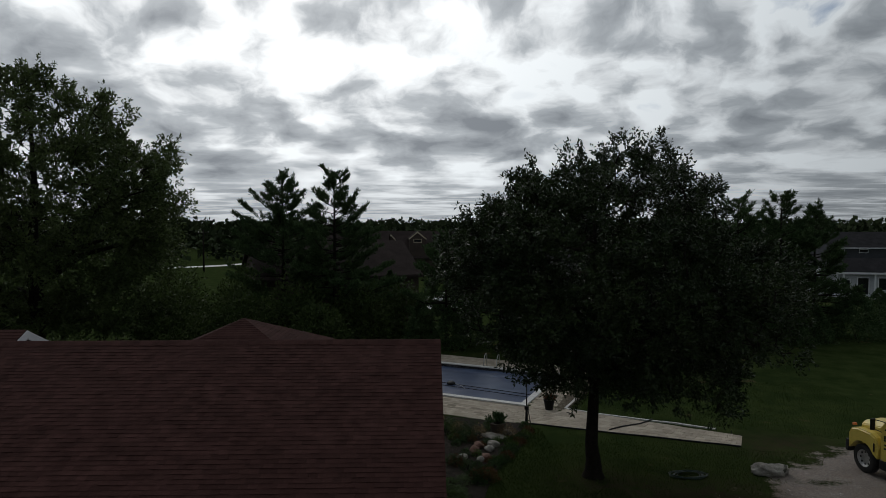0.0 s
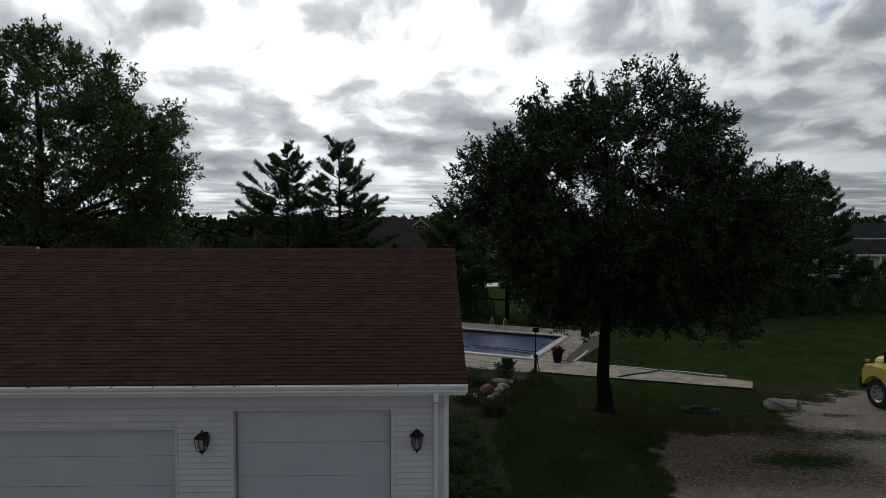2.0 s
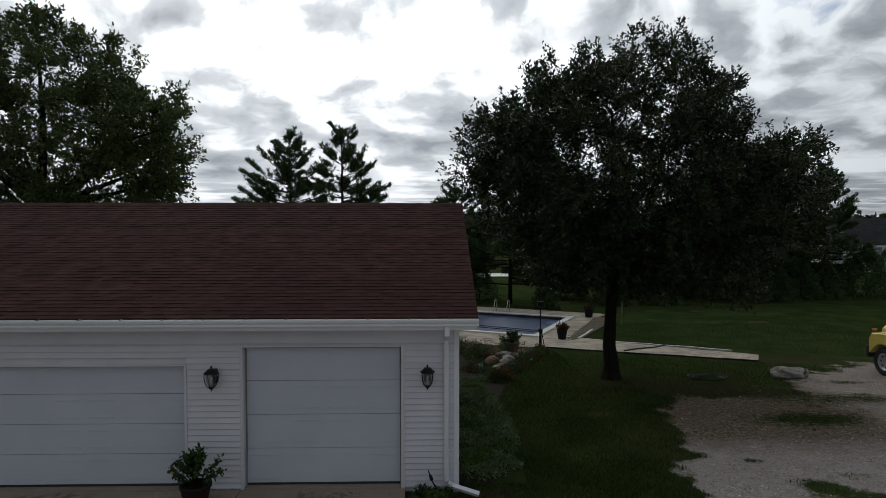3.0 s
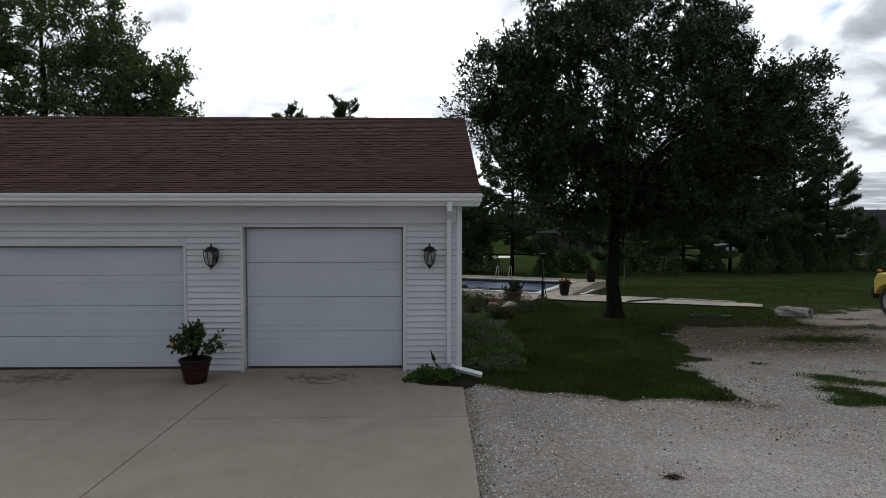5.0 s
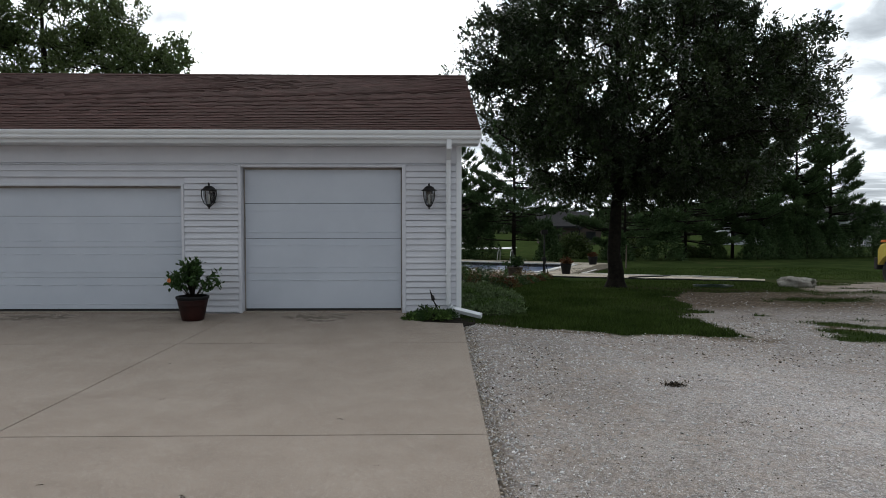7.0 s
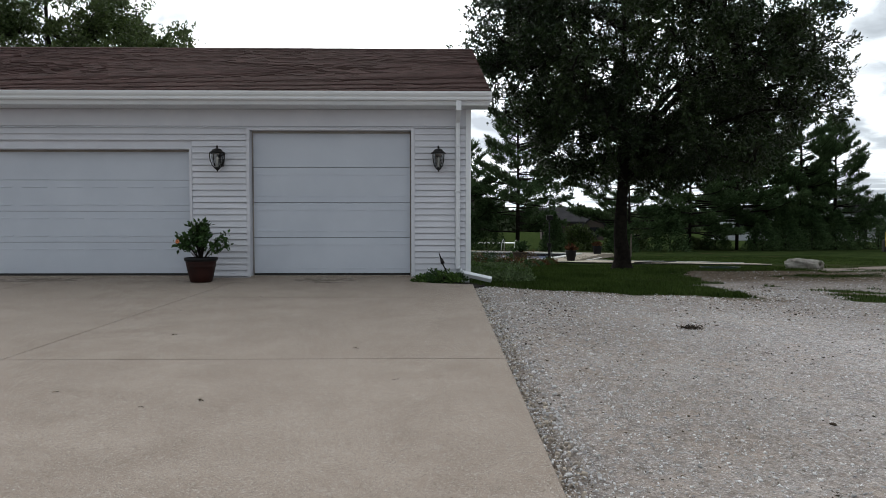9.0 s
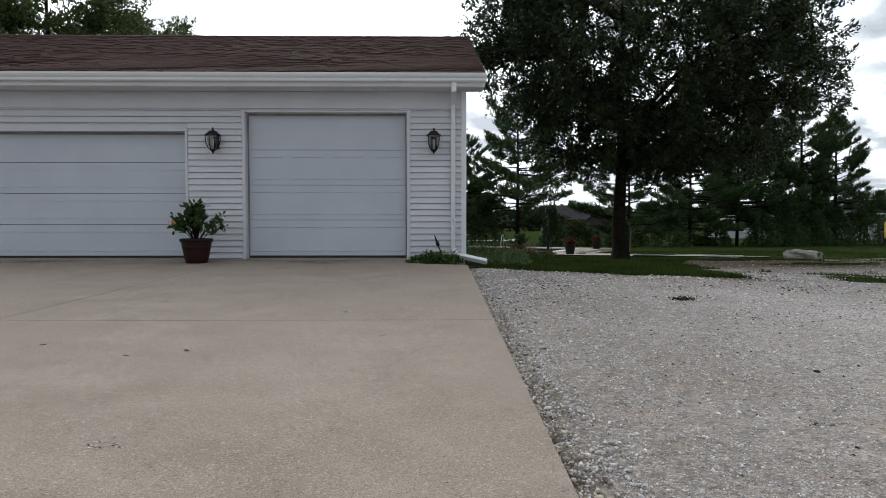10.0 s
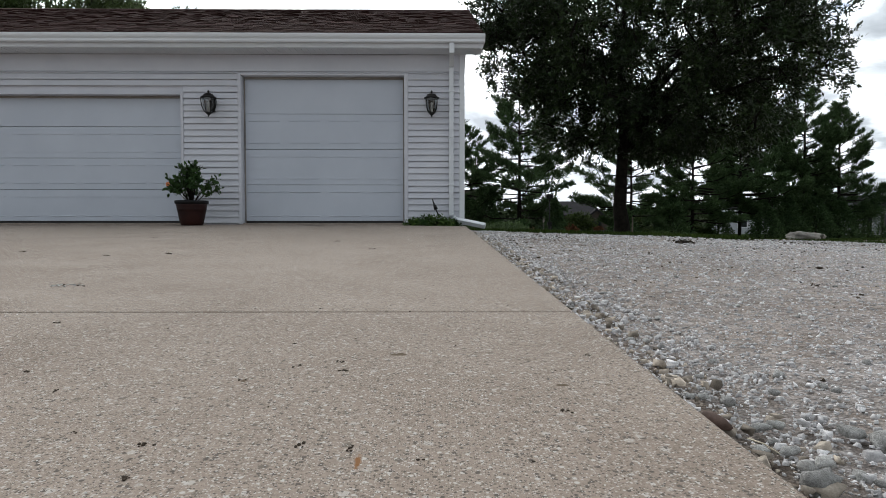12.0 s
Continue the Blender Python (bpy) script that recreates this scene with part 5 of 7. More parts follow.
# ---- truck at the edge of the yard ----
def build_truck():
    tr = thing("truck", "yellow medium-duty truck with black lettering, parked on the stone yard", "truck", pose(15.33, 11.05, SIDE(15.3, 10.35), 0, 0, -86))
    # its nose points to -x; x runs back along the truck, y from 0 to its far side
    W = 2.2

    def loft(sections, width_in=0.0):
        b = bmesh.new()
        rings = []
        for x, pts in sections:
            rings.append([b.verts.new((x, y, z)) for y, z in pts])
        for p, q in zip(rings, rings[1:]):
            for i in range(len(p)):
                b.faces.new((p[i], p[(i + 1) % len(p)], q[(i + 1) % len(p)], q[i]))
        b.faces.new(rings[0][::-1]), b.faces.new(rings[-1])
        bmesh.ops.recalc_face_normals(b, faces=b.faces[:])
        bmesh.ops.bevel(b, geom=b.edges[:], offset=0.03, segments=2, affect="EDGES")
        return b

    def sec(z0, z1, inset=0.0, crown=0.06):
        return [(inset, z0), (inset, z1 - 0.12), (inset + 0.14, z1), (W / 2, z1 + crown), (W - inset - 0.14, z1), (W - inset, z1 - 0.12), (W - inset, z0)]
    part("hood", loft([(0.10, sec(0.80, 1.50, 0.42)), (0.18, sec(0.75, 1.72, 0.36)), (0.7, sec(0.75, 1.82, 0.30)), (1.55, sec(0.75, 1.95, 0.18))]), M["yellow"], tr)
    for y0, y1 in ((0.0, 0.48), (W - 0.48, W)):
        b = bmesh.new()
        arch = []
        for k in range(13):
            a = math.pi * k / 12
            arch.append((0.66 - 0.58 * math.cos(a), 0.52 + 0.60 * math.sin(a)))
        outer = [(1.36, 0.72), (1.40, 1.15), (1.25, 1.42), (1.0, 1.52), (0.45, 1.52), (0.12, 1.45), (0.0, 1.25), (0.0, 0.85), (0.05, 0.72)]
        line = [(0.08, 0.72)] + [p for p in arch if p[1] > 0.72] + outer[:-1]
        pa = [b.verts.new((x, y0, z)) for x, z in line]
        pb = [b.verts.new((x, y1, z)) for x, z in line]
        n = len(line)
        for i in range(n):
            b.faces.new((pa[i], pa[(i + 1) % n], pb[(i + 1) % n], pb[i]))
        b.faces.new(pa[::-1]), b.faces.new(pb)
        bmesh.ops.recalc_face_normals(b, faces=b.faces[:])
        bmesh.ops.bevel(b, geom=[e for e in b.edges if abs(e.verts[0].co.y - e.verts[1].co.y) < 1e-4 and e.verts[0].co.z > 1.1], offset=0.05, segments=3, affect="EDGES")
        fender = part("fender", b, M["yellow"], tr)
        lamp = boxed(0.05, 0.13, y0 + 0.1, y0 + 0.24, 1.52, 1.60, bevel=0.012)
        part("marker_lamp", lamp, M["orange"], fender, "orange marker lamp")
        part("turn_lamp", boxed(1.18, 1.24, y0 - 0.012 if y0 == 0 else y1, y0 if y0 == 0 else y1 + 0.012, 0.92, 1.22), M["iron"], fender)
        cx, r = 0.66, 0.50
        b = bmesh.new()
        lathe(b, [(0.30, -0.12), (0.44, -0.135), (r, -0.10), (r, 0.10), (0.44, 0.135), (0.30, 0.12)], 32, cap=False)
        bmesh.ops.rotate(b, verts=b.verts[:], cent=(0, 0, 0), matrix=Matrix.Rotation(math.pi / 2, 3, "X"))
        bmesh.ops.translate(b, verts=b.verts[:], vec=(cx, y0 + 0.20, r))
        wheel = part("tyre", b, M["rubber"], tr, "worn black tyre", True)
        b = bmesh.new()
        lathe(b, [(0.06, 0.02), (0.20, 0.035), (0.25, 0.05), (0.29, 0.115), (0.305, 0.115), (0.305, -0.1), (0.06, -0.1)], 28)
        for k in range(10):
            a = 2 * math.pi * k / 10
            lathe(b, [(0.012, 0.03), (0.012, 0.06)], 6, (0.135 * math.cos(a), 0.135 * math.sin(a), 0))
        bmesh.ops.rotate(b, verts=b.verts[:], cent=(0, 0, 0), matrix=Matrix.Rotation(math.pi / 2, 3, "X"))
        bmesh.ops.translate(b, verts=b.verts[:], vec=(cx, y0 + 0.20, r))
        rim = part("rim", b, M["chrome_dull"], wheel, "dull steel wheel", True)
        for k in range(8):
            a = 2 * math.pi * k / 8
            b = lathe(bmesh.new(), [(0.035, 0.045), (0.035, 0.06)], 10, (0.215 * math.cos(a), 0.215 * math.sin(a), 0))
            bmesh.ops.rotate(b, verts=b.verts[:], cent=(0, 0, 0), matrix=Matrix.Rotation(math.pi / 2, 3, "X"))
            bmesh.ops.translate(b, verts=b.verts[:], vec=(cx, y0 + 0.20, r))
            part("hand_hole", b, M["rubber"], wheel)
    part("bumper", boxed(-0.10, 0.06, -0.02, W + 0.02, 0.55, 0.98, bevel=0.03), M["rubber"], tr)
    part("grille", boxed(0.03, 0.11, 0.55, W - 0.55, 0.95, 1.42, bevel=0.02), M["iron"], tr)
    # cab
    side = [(1.42, 0.72), (1.42, 1.85), (2.0, 2.62), (3.1, 2.68), (3.15, 0.72)]
    b = bmesh.new()
    pa = [b.verts.new((x, 0.03, z)) for x, z in side]
    pb = [b.verts.new((x, W - 0.03, z)) for x, z in side]
    for i in range(5):
        b.faces.new((pa[i], pa[(i + 1) % 5], pb[(i + 1) % 5], pb[i]))
    b.faces.new(pa[::-1]), b.faces.new(pb)
    bmesh.ops.recalc_face_normals(b, faces=b.faces[:])
    bmesh.ops.bevel(b, geom=b.edges[:], offset=0.05, segments=3, affect="EDGES")
    part("cab", b, M["yellow"], tr)
    b = bmesh.new()
    vs = [b.verts.new(p) for p in ((1.62, 0.022, 1.80), (2.85, 0.022, 1.80), (2.85, 0.022, 2.48), (2.12, 0.022, 2.48))]
    b.faces.new(vs)
    bmesh.ops.solidify(b, geom=b.faces[:], thickness=0.012)
    part("side_window", b, M["tint"], tr, "dark side window")
    door = part("door", boxed(1.58, 2.9, 0.014, 0.03, 0.82, 1.74, bevel=0.006), M["yellow"], tr)
    for k, (x, w, h) in enumerate(((1.62, 0.07, 0.19), (1.72, 0.035, 0.19), (1.80, 0.09, 0.19), (1.92, 0.11, 0.19), (2.06, 0.1, 0.19), (2.2, 0.1, 0.19))):
        part("lettering_bar", boxed(x, x + w, 0.008, 0.014, 1.44, 1.44 + h), M["iron"], door, "black lettering bar")
    for z, x0, x1 in ((1.28, 1.64, 2.3), (1.16, 1.62, 2.2)):
        part("lettering_bar", boxed(x0, x1, 0.008, 0.014, z, z + 0.06), M["iron"], door)
    b = bmesh.new()
    vs = [b.verts.new(p) for p in ((1.50, 0.22, 1.93), (1.50, W - 0.22, 1.93), (1.965, W - 0.30, 2.53), (1.965, 0.30, 2.53))]
    b.faces.new(vs)
    bmesh.ops.solidify(b, geom=b.faces[:], thickness=0.02)
    part("windscreen", b, M["tint"], tr, "dark windscreen")
    mir = part("mirror", boxed(1.30, 1.36, -0.26, -0.08, 1.74, 2.14, bevel=0.025), M["iron"], tr, "black door mirror")
    part("mirror_arm", tube(bmesh.new(), [(1.36, -0.12, 2.1), (1.6, -0.02, 2.1), (1.75, 0.05, 2.05)], 0.014, 6), M["iron"], mir)
    part("mirror_arm", tube(bmesh.new(), [(1.36, -0.12, 1.78), (1.5, 0.05, 1.70)], 0.014, 6), M["iron"], mir)
    part("step", boxed(1.42, 2.9, 0.02, 0.42, 0.42, 0.72, bevel=0.03), M["iron"], tr)
    part("chassis", boxed(0.2, 7.0, 0.65, W - 0.65, 0.5, 0.78, bevel=0.02), M["iron"], tr)
    part("bed", boxed(3.35, 7.2, -0.02, W + 0.02, 0.95, 1.15, bevel=0.02), M["iron"], tr)
    for y0 in (0.1, W - 0.1):
        b = bmesh.new()
        lathe(b, [(0.1, -0.12), (0.44, -0.135), (0.5, -0.10), (0.5, 0.10), (0.44, 0.135), (0.1, 0.12)], 28)
        bmesh.ops.rotate(b, verts=b.verts[:], cent=(0, 0, 0), matrix=Matrix.Rotation(math.pi / 2, 3, "X"))
        bmesh.ops.translate(b, verts=b.verts[:], vec=(5.6, y0 + (0.1 if y0 < 1 else -0.1), 0.5))
        part("tyre", b, M["rubber"], tr, smooth=True)
    return tr


M["chrome_dull"] = surface("dull_steel", (0.42, 0.42, 0.42), (0.55, 0.55, 0.55), 0.4, 5, 60, 0.1, metal=0.6)
build_truck()


# ---- the rest of the house, seen over the garage ridge ----
def gable_roof(name, label, x0, x1, yf, yr, ze, zr, trim=True):
    """A roof with its ridge along x; yf: front eave, yr: ridge."""
    ob = thing(name, label, "roof", kind="structure")
    yb = 2 * yr - yf
    bm = bmesh.new()
    prism(bm, [(yf, ze), (yr, zr), (yb, ze), (yb, ze - 0.12), (yr, zr - 0.12), (yf, ze - 0.12)], x0, x1)
    part("slope", bm, M["shingle"], ob)
    run = math.hypot(yr - yf, zr - ze)
    n = int(run / 0.14)
    for c in range(n):
        k0, k1 = c / n, (c + 1) / n
        bm = bmesh.new()
        ya, za, yb_, zb = yf + (yr - yf) * k0, ze + (zr - ze) * k0, yf + (yr - yf) * k1, ze + (zr - ze) * k1
        prism(bm, [(ya, za + 0.004), (ya, za + 0.014), (yb_, zb + 0.006), (yb_, zb + 0.002)], x0, x1 + 0.004)
        part("shingle_course", bm, M["shingle_piece"], ob)
    if trim:
        for ya, yb2 in ((yf, yr), (2 * yr - yf, yr)):
            bm = bmesh.new()
            prism(bm, [(ya, ze - 0.26), (yb2, zr - 0.26), (yb2, zr - 0.02), (ya, ze - 0.02)], x1 - 0.02, x1 + 0.03)
            part("rake_board", bm, M["white"], ob, "white rake board")
        bm = bmesh.new()
        prism(bm, [(yf + 0.35, -0.4), (yf + 0.35, ze - 0.12), (yr, zr - 0.2), (2 * yr - yf - 0.35, ze - 0.12), (2 * yr - yf - 0.35, -0.4)], x0, x1 - 0.35)
        part("wall", bm, M["siding"], ob)
    return ob


gable_roof("house_wing_roof", "brown shingle roof of the house wing with white rake boards", -22.0, -11.1, 3.4, 6.45, 3.75, 5.22)
gable_roof("house_main_roof", "higher brown shingle roof of the main house", -28.0, -17.0, 5.0, 9.6, 3.9, 6.25)


def build_pavilion():
    ob = thing("poolside_pavilion", "low outbuilding with a brown hipped shingle roof", "outbuilding")
    cx, cy, h = -7.7, 15.4, 2.9
    for x0, x1, y0, y1 in ((cx - 2.9, cx + 2.9, cy - 2.9, cy - 2.78), (cx - 2.9, cx + 2.9, cy + 2.78, cy + 2.9), (cx - 2.9, cx - 2.78, cy - 2.77, cy + 2.77), (cx + 2.78, cx + 2.9, cy - 2.77, cy + 2.77)):
        part("wall", boxed(x0, x1, y0, y1, -1.0, h), M["siding"], ob)
    n, half, top = 24, 3.3, 4.22
    for c in range(n):
        k0, k1 = c / n, (c + 1) / n
        r0, r1 = half * (1 - k0), half * (1 - k1) + 0.001
        z0, z1 = 2.75 + (top - 2.75) * k0, 2.75 + (top - 2.75) * k1
        bm = bmesh.new()
        lo = [bm.verts.new((cx + sx * r0, cy + sy * r0, z0 + 0.012)) for sx, sy in ((-1, -1), (1, -1), (1, 1), (-1, 1))]
        ba = [bm.verts.new((cx + sx * r0, cy + sy * r0, z0 - 0.02)) for sx, sy in ((-1, -1), (1, -1), (1, 1), (-1, 1))]
        hi = [bm.verts.new((cx + sx * r1, cy + sy * r1, z1)) for sx, sy in ((-1, -1), (1, -1), (1, 1), (-1, 1))]
        for i in range(4):
            bm.faces.new((lo[i], lo[(i + 1) % 4], hi[(i + 1) % 4], hi[i]))
            bm.faces.new((ba[i], ba[(i + 1) % 4], lo[(i + 1) % 4], lo[i]))
        part("shingle_course", bm, M["shingle_piece"], ob)


build_pavilion()


# ---- paving ----
def inside(p, poly):
    x, y = p
    hit = False
    for (x0, y0), (x1, y1) in zip(poly, poly[1:] + poly[:1]):
        if (y0 > y) != (y1 > y) and x < (x1 - x0) * (y - y0) / (y1 - y0) + x0:
            hit = not hit
    return hit


def build_paving():
    pv = thing("pool_paving", "tan concrete block paving round the pool, leading to a walk", "paving", kind="structure")
    du, dv = 0.42, 0.28
    shapes = []
    for k in range(3):
        bm = boxed(-du / 2 + 0.006, du / 2 - 0.006, -dv / 2 + 0.006, dv / 2 - 0.006, -0.08, 0.004 * k)
        bmesh.ops.bevel(bm, geom=[e for e in bm.edges if all(v.co.z > -0.01 for v in e.verts)], offset=0.008, segments=1, affect="EDGES")
        me = bpy.data.meshes.new("paver")
        bm.to_mesh(me)
        bm.free()
        me.materials.append(M["paver"])
        shapes.append(me)
    rnd = random.Random(9)
    deck = [pool_xy(-12, -3.1), (2.98, 17.04), (4.32, 16.78), (6.72, 18.86), pool_xy(1.4, 0.4), pool_xy(1.4, 9.6), pool_xy(-12, 9.6)]
    for line in ([pool_xy(-12, -3.1), (2.98, 17.04), (4.4, 16.85), (6.6, 18.8), pool_xy(1.4, 0.0), pool_xy(-12, 0.0)], [pool_xy(0, 0.01), pool_xy(1.4, 0.01), pool_xy(1.4, 9.6), pool_xy(0, 9.6)], [pool_xy(-12, 7.4), pool_xy(-0.01, 7.4), pool_xy(-0.01, 9.6), pool_xy(-12, 9.6)]):
        bm = bmesh.new()
        slab_of(bm, line, -1.5, lambda x, y: max(PZ, SIDE(x, y) + 0.01) - 0.018)
        part("bedding", bm, M["sand"], pv)
    near, rest_v, rest_f = 0, [], []
    v = -9.0
    row = 0
    while v < 9.7:
        u = -12.0 + (row % 2) * du / 2
        while u < 11:
            x, y = pool_xy(u, v)
            in_pool = u < 0.15 and -0.13 < v < 7.55
            if not in_pool and inside((x, y), deck):
                m = pose(x, y, PZ + (0.02 if x > 7 else 0.0) * (x - 7), 0, 0, math.degrees(PA))
                m.translation.z = max(PZ, SIDE(x, y) + 0.012)
                me = shapes[rnd.randrange(3)]
                if near < 300 and v < -0.1 and x > 2.4:
                    ob = new("paver", me)
                    ob.matrix_basis = m
                    under(ob, pv)
                    near += 1
                else:
                    o = len(rest_v)
                    rest_v += [m @ p.co for p in me.vertices]
                    rest_f += [tuple(o + i for i in f.vertices) for f in me.polygons]
            u += du
        v += dv
        row += 1
    # the walk, laid along its own line
    n0, n1, f0, f1 = [Vector(p) for p in ((4.35, 16.75), (12.55, 13.3), (6.75, 18.9), (13.25, 14.6))]
    cols, rows_ = 22, 5
    for i in range(cols + 1):
        for j in range(rows_):
            sh = 0.5 * (j % 2)
            a0, a1 = max(0.0, (i - sh) / cols), min(1.0, (i + 1 - sh) / cols)
            if a1 - a0 < 0.1 / cols:
                continue
            g = 0.008
            quad = []
            for aa, bb in ((a0, j / rows_), (a1, j / rows_), (a1, (j + 1) / rows_), (a0, (j + 1) / rows_)):
                quad.append(n0.lerp(n1, aa).lerp(f0.lerp(f1, aa), bb))
            mid = sum(quad, Vector((0, 0))) / 4
            quad = [q + (mid - q).normalized() * g for q in quad]
            bm = slab_of(bmesh.new(), [tuple(q) for q in quad], -1.2, lambda x, y: max(PZ, SIDE(x, y) + 0.016) + 0.014 + 0.003 * ((i * 7 + j * 3) % 3))
            part("paver", bm, M["paver"], pv)
    tagged(arrays("pavers", rest_v, rest_f, M["paver_rest"], pv), kind="stuff")
    # pale edging beside the strip of dark stone
    bm = bmesh.new()
    slab_of(bm, [(6.3, 19.15), (6.75, 18.75), (9.3, 23.3), (10.0, 26.0), (9.4, 26.0)], -1.3, PZ + 0.02)
    tagged(part("edging_strip", bm, M["chips"]), "strip of dark stone chips beside the paving", "border", kind="structure")
    for pts in ([(6.75, 19.0), (7.6, 20.6), (8.3, 22.1), (8.9, 23.3), (9.4, 24.5)], [(6.75, 18.95), (7.9, 18.15), (9.4, 17.35), (11.0, 16.5), (12.6, 15.55)]):
        for a, b in zip(pts, pts[1:]):
            n = 4
            for k in range(n):
                p = Vector(a).lerp(Vector(b), k / n)
                q = Vector(a).lerp(Vector(b), (k + 0.96) / n)
                z = SIDE(p.x, p.y)
                bm = bmesh.new()
                d = (q - p).normalized()
                s = Vector((-d.y, d.x)) * 0.055
                slab_of(bm, [tuple(p - s), tuple(q - s), tuple(q + s), tuple(p + s)], z - 0.15, z + 0.06)
                part("edging_block", bm, M["coping"], pv)
    for k in range(12):
        p, q = n0.lerp(n1, k / 12), n0.lerp(n1, (k + 0.99) / 12)
        d = (q - p).normalized()
        s_ = Vector((d.y, -d.x))
        bm = slab_of(bmesh.new(), [tuple(p + s_ * 0.005), tuple(p + s_ * 0.05), tuple(q + s_ * 0.05), tuple(q + s_ * 0.005)], -1.1, lambda x, y: max(PZ, SIDE(x, y) + 0.016) + 0.045)
        part("edging_rail", bm, M["iron"], pv, "black plastic edging")
    pts = [(7.9, 15.55, 0), (8.6, 16.0, 0), (9.5, 16.4, 0), (10.3, 17.0, 0)]
    tagged(part("drain_hose", tube(bmesh.new(), [(x, y, max(PZ + 0.03, SIDE(x, y) + 0.03) + 0.03) for x, y, _ in pts], 0.03, 8), M["iron"], None, "black hose lying across the paved walk", True), category="hose")


M["paver_rest"] = surface("tan_paver_far", (0.31, 0.268, 0.212), (0.43, 0.375, 0.305), 0.9, 1.5, 90, 0.3, vary=0.15, island=True, gloss=0.2)
build_paving()

# ---- shrubs and dark planting behind the lawn ----
rng = np.random.default_rng(303)
k = 0
for x, y, r, h in ((7.4, 31.0, 0.95, 2.6), (12.6, 33.0, 1.2, 2.3), (16.2, 33.6, 1.5, 3.1), (23.4, 34.6, 1.3, 2.5), (21.2, 37.5, 1.2, 2.2), (25.6, 35.5, 1.5, 2.9), (28.2, 36.5, 1.6, 3.1), (26.0, 36.5, 1.4, 3.2), (30.4, 37.0, 1.5, 3.0), (34.4, 38.0, 2.1, 4.2), (36.6, 38.6, 2.2, 4.0), (38.8, 39.0, 2.2, 3.9), (43.0, 41.0, 2.0, 3.6), (1.6, 35.0, 1.5, 3.0), (3.4, 37.0, 1.5, 3.4), (-0.4, 36.5, 1.6, 3.6)):
    shrub("spruce", "small dense dark green spruce at the lawn's edge", G(x, y), (r, r, h), 400 + k, M["needle"], 0.18, 3900, cone=True, group="lawn edge spruces")
    k += 1
for x, y, r, h in ((10.4, 37.0, 1.5, 2.0), (19.6, 38.0, 1.5, 0.9), (30.0, 40.0, 2.0, 2.3), (33.0, 41.0, 2.4, 2.6), (40.0, 43.0, 2.6, 3.0), (47.0, 45.0, 3.0, 3.4), (14.6, 38.5, 1.8, 1.9)):
    shrub("hedge_shrub", "dark green rounded shrub behind the lawn", G(x, y), (r, r * 0.8, h), 430 + k, M["leaf_far"], 0.19, 3600, group="lawn edge shrubs")
    k += 1
for x, y, r, h in ((-19.0, 37.0, 3.2, 6.0), (-15.0, 40.0, 3.0, 5.6), (-10.0, 36.5, 3.0, 5.2), (-5.0, 37.5, 2.6, 4.6), (-2.0, 41.0, 2.6, 4.4), (-13.0, 33.5, 2.8, 4.8), (-17.5, 32.0, 3.0, 5.4), (-7.5, 33.0, 2.2, 3.8), (-30.0, 36.0, 4.0, 7.0)):
    shrub("thicket", "dark leafy thicket below the pines", G(x, y), (r, r, h), 470 + k, M["leaf_far"], 0.28, 4800, group="thickets")
    k += 1
for x, y, h in ((-3.2, 44.0, 5.2), (-4.6, 46.0, 4.6)):
    shrub("young_pine", "young dark pine against the brown house", G(x, y), (1.3, 1.3, h), 500 + k, M["needle"], 0.2, 4200, cone=True, group="young pines")
    k += 1


# ---- houses beyond ----
M["brown_wall"] = surface("brown_siding", (0.060, 0.048, 0.042), (0.080, 0.064, 0.056), 0.9, 0.4, 8, 0.1, gloss=0.1)
M["dark_roof"] = surface("dark_grey_roof", (0.0210, 0.0204, 0.0228), (0.0330, 0.0318, 0.0348), 0.95, 0.8, 12, 0.2, gloss=0.1)
M["grey_wall"] = surface("pale_grey_siding", (0.42, 0.44, 0.47), (0.50, 0.52, 0.55), 0.8, 0.5, 10, 0.1, gloss=0.1)
M["slate_wall"] = surface("slate_siding", (0.050, 0.054, 0.062), (0.066, 0.070, 0.080), 0.85, 0.5, 10, 0.1, gloss=0.1)
M["brown_roof"] = surface("dark_brown_roof", (0.032, 0.025, 0.024), (0.046, 0.036, 0.034), 0.95, 0.8, 12, 0.2, gloss=0.05)
M["cream"] = surface("cream_trim", (0.42, 0.37, 0.27), (0.5, 0.44, 0.33), 0.7, 1, 20, 0.0)


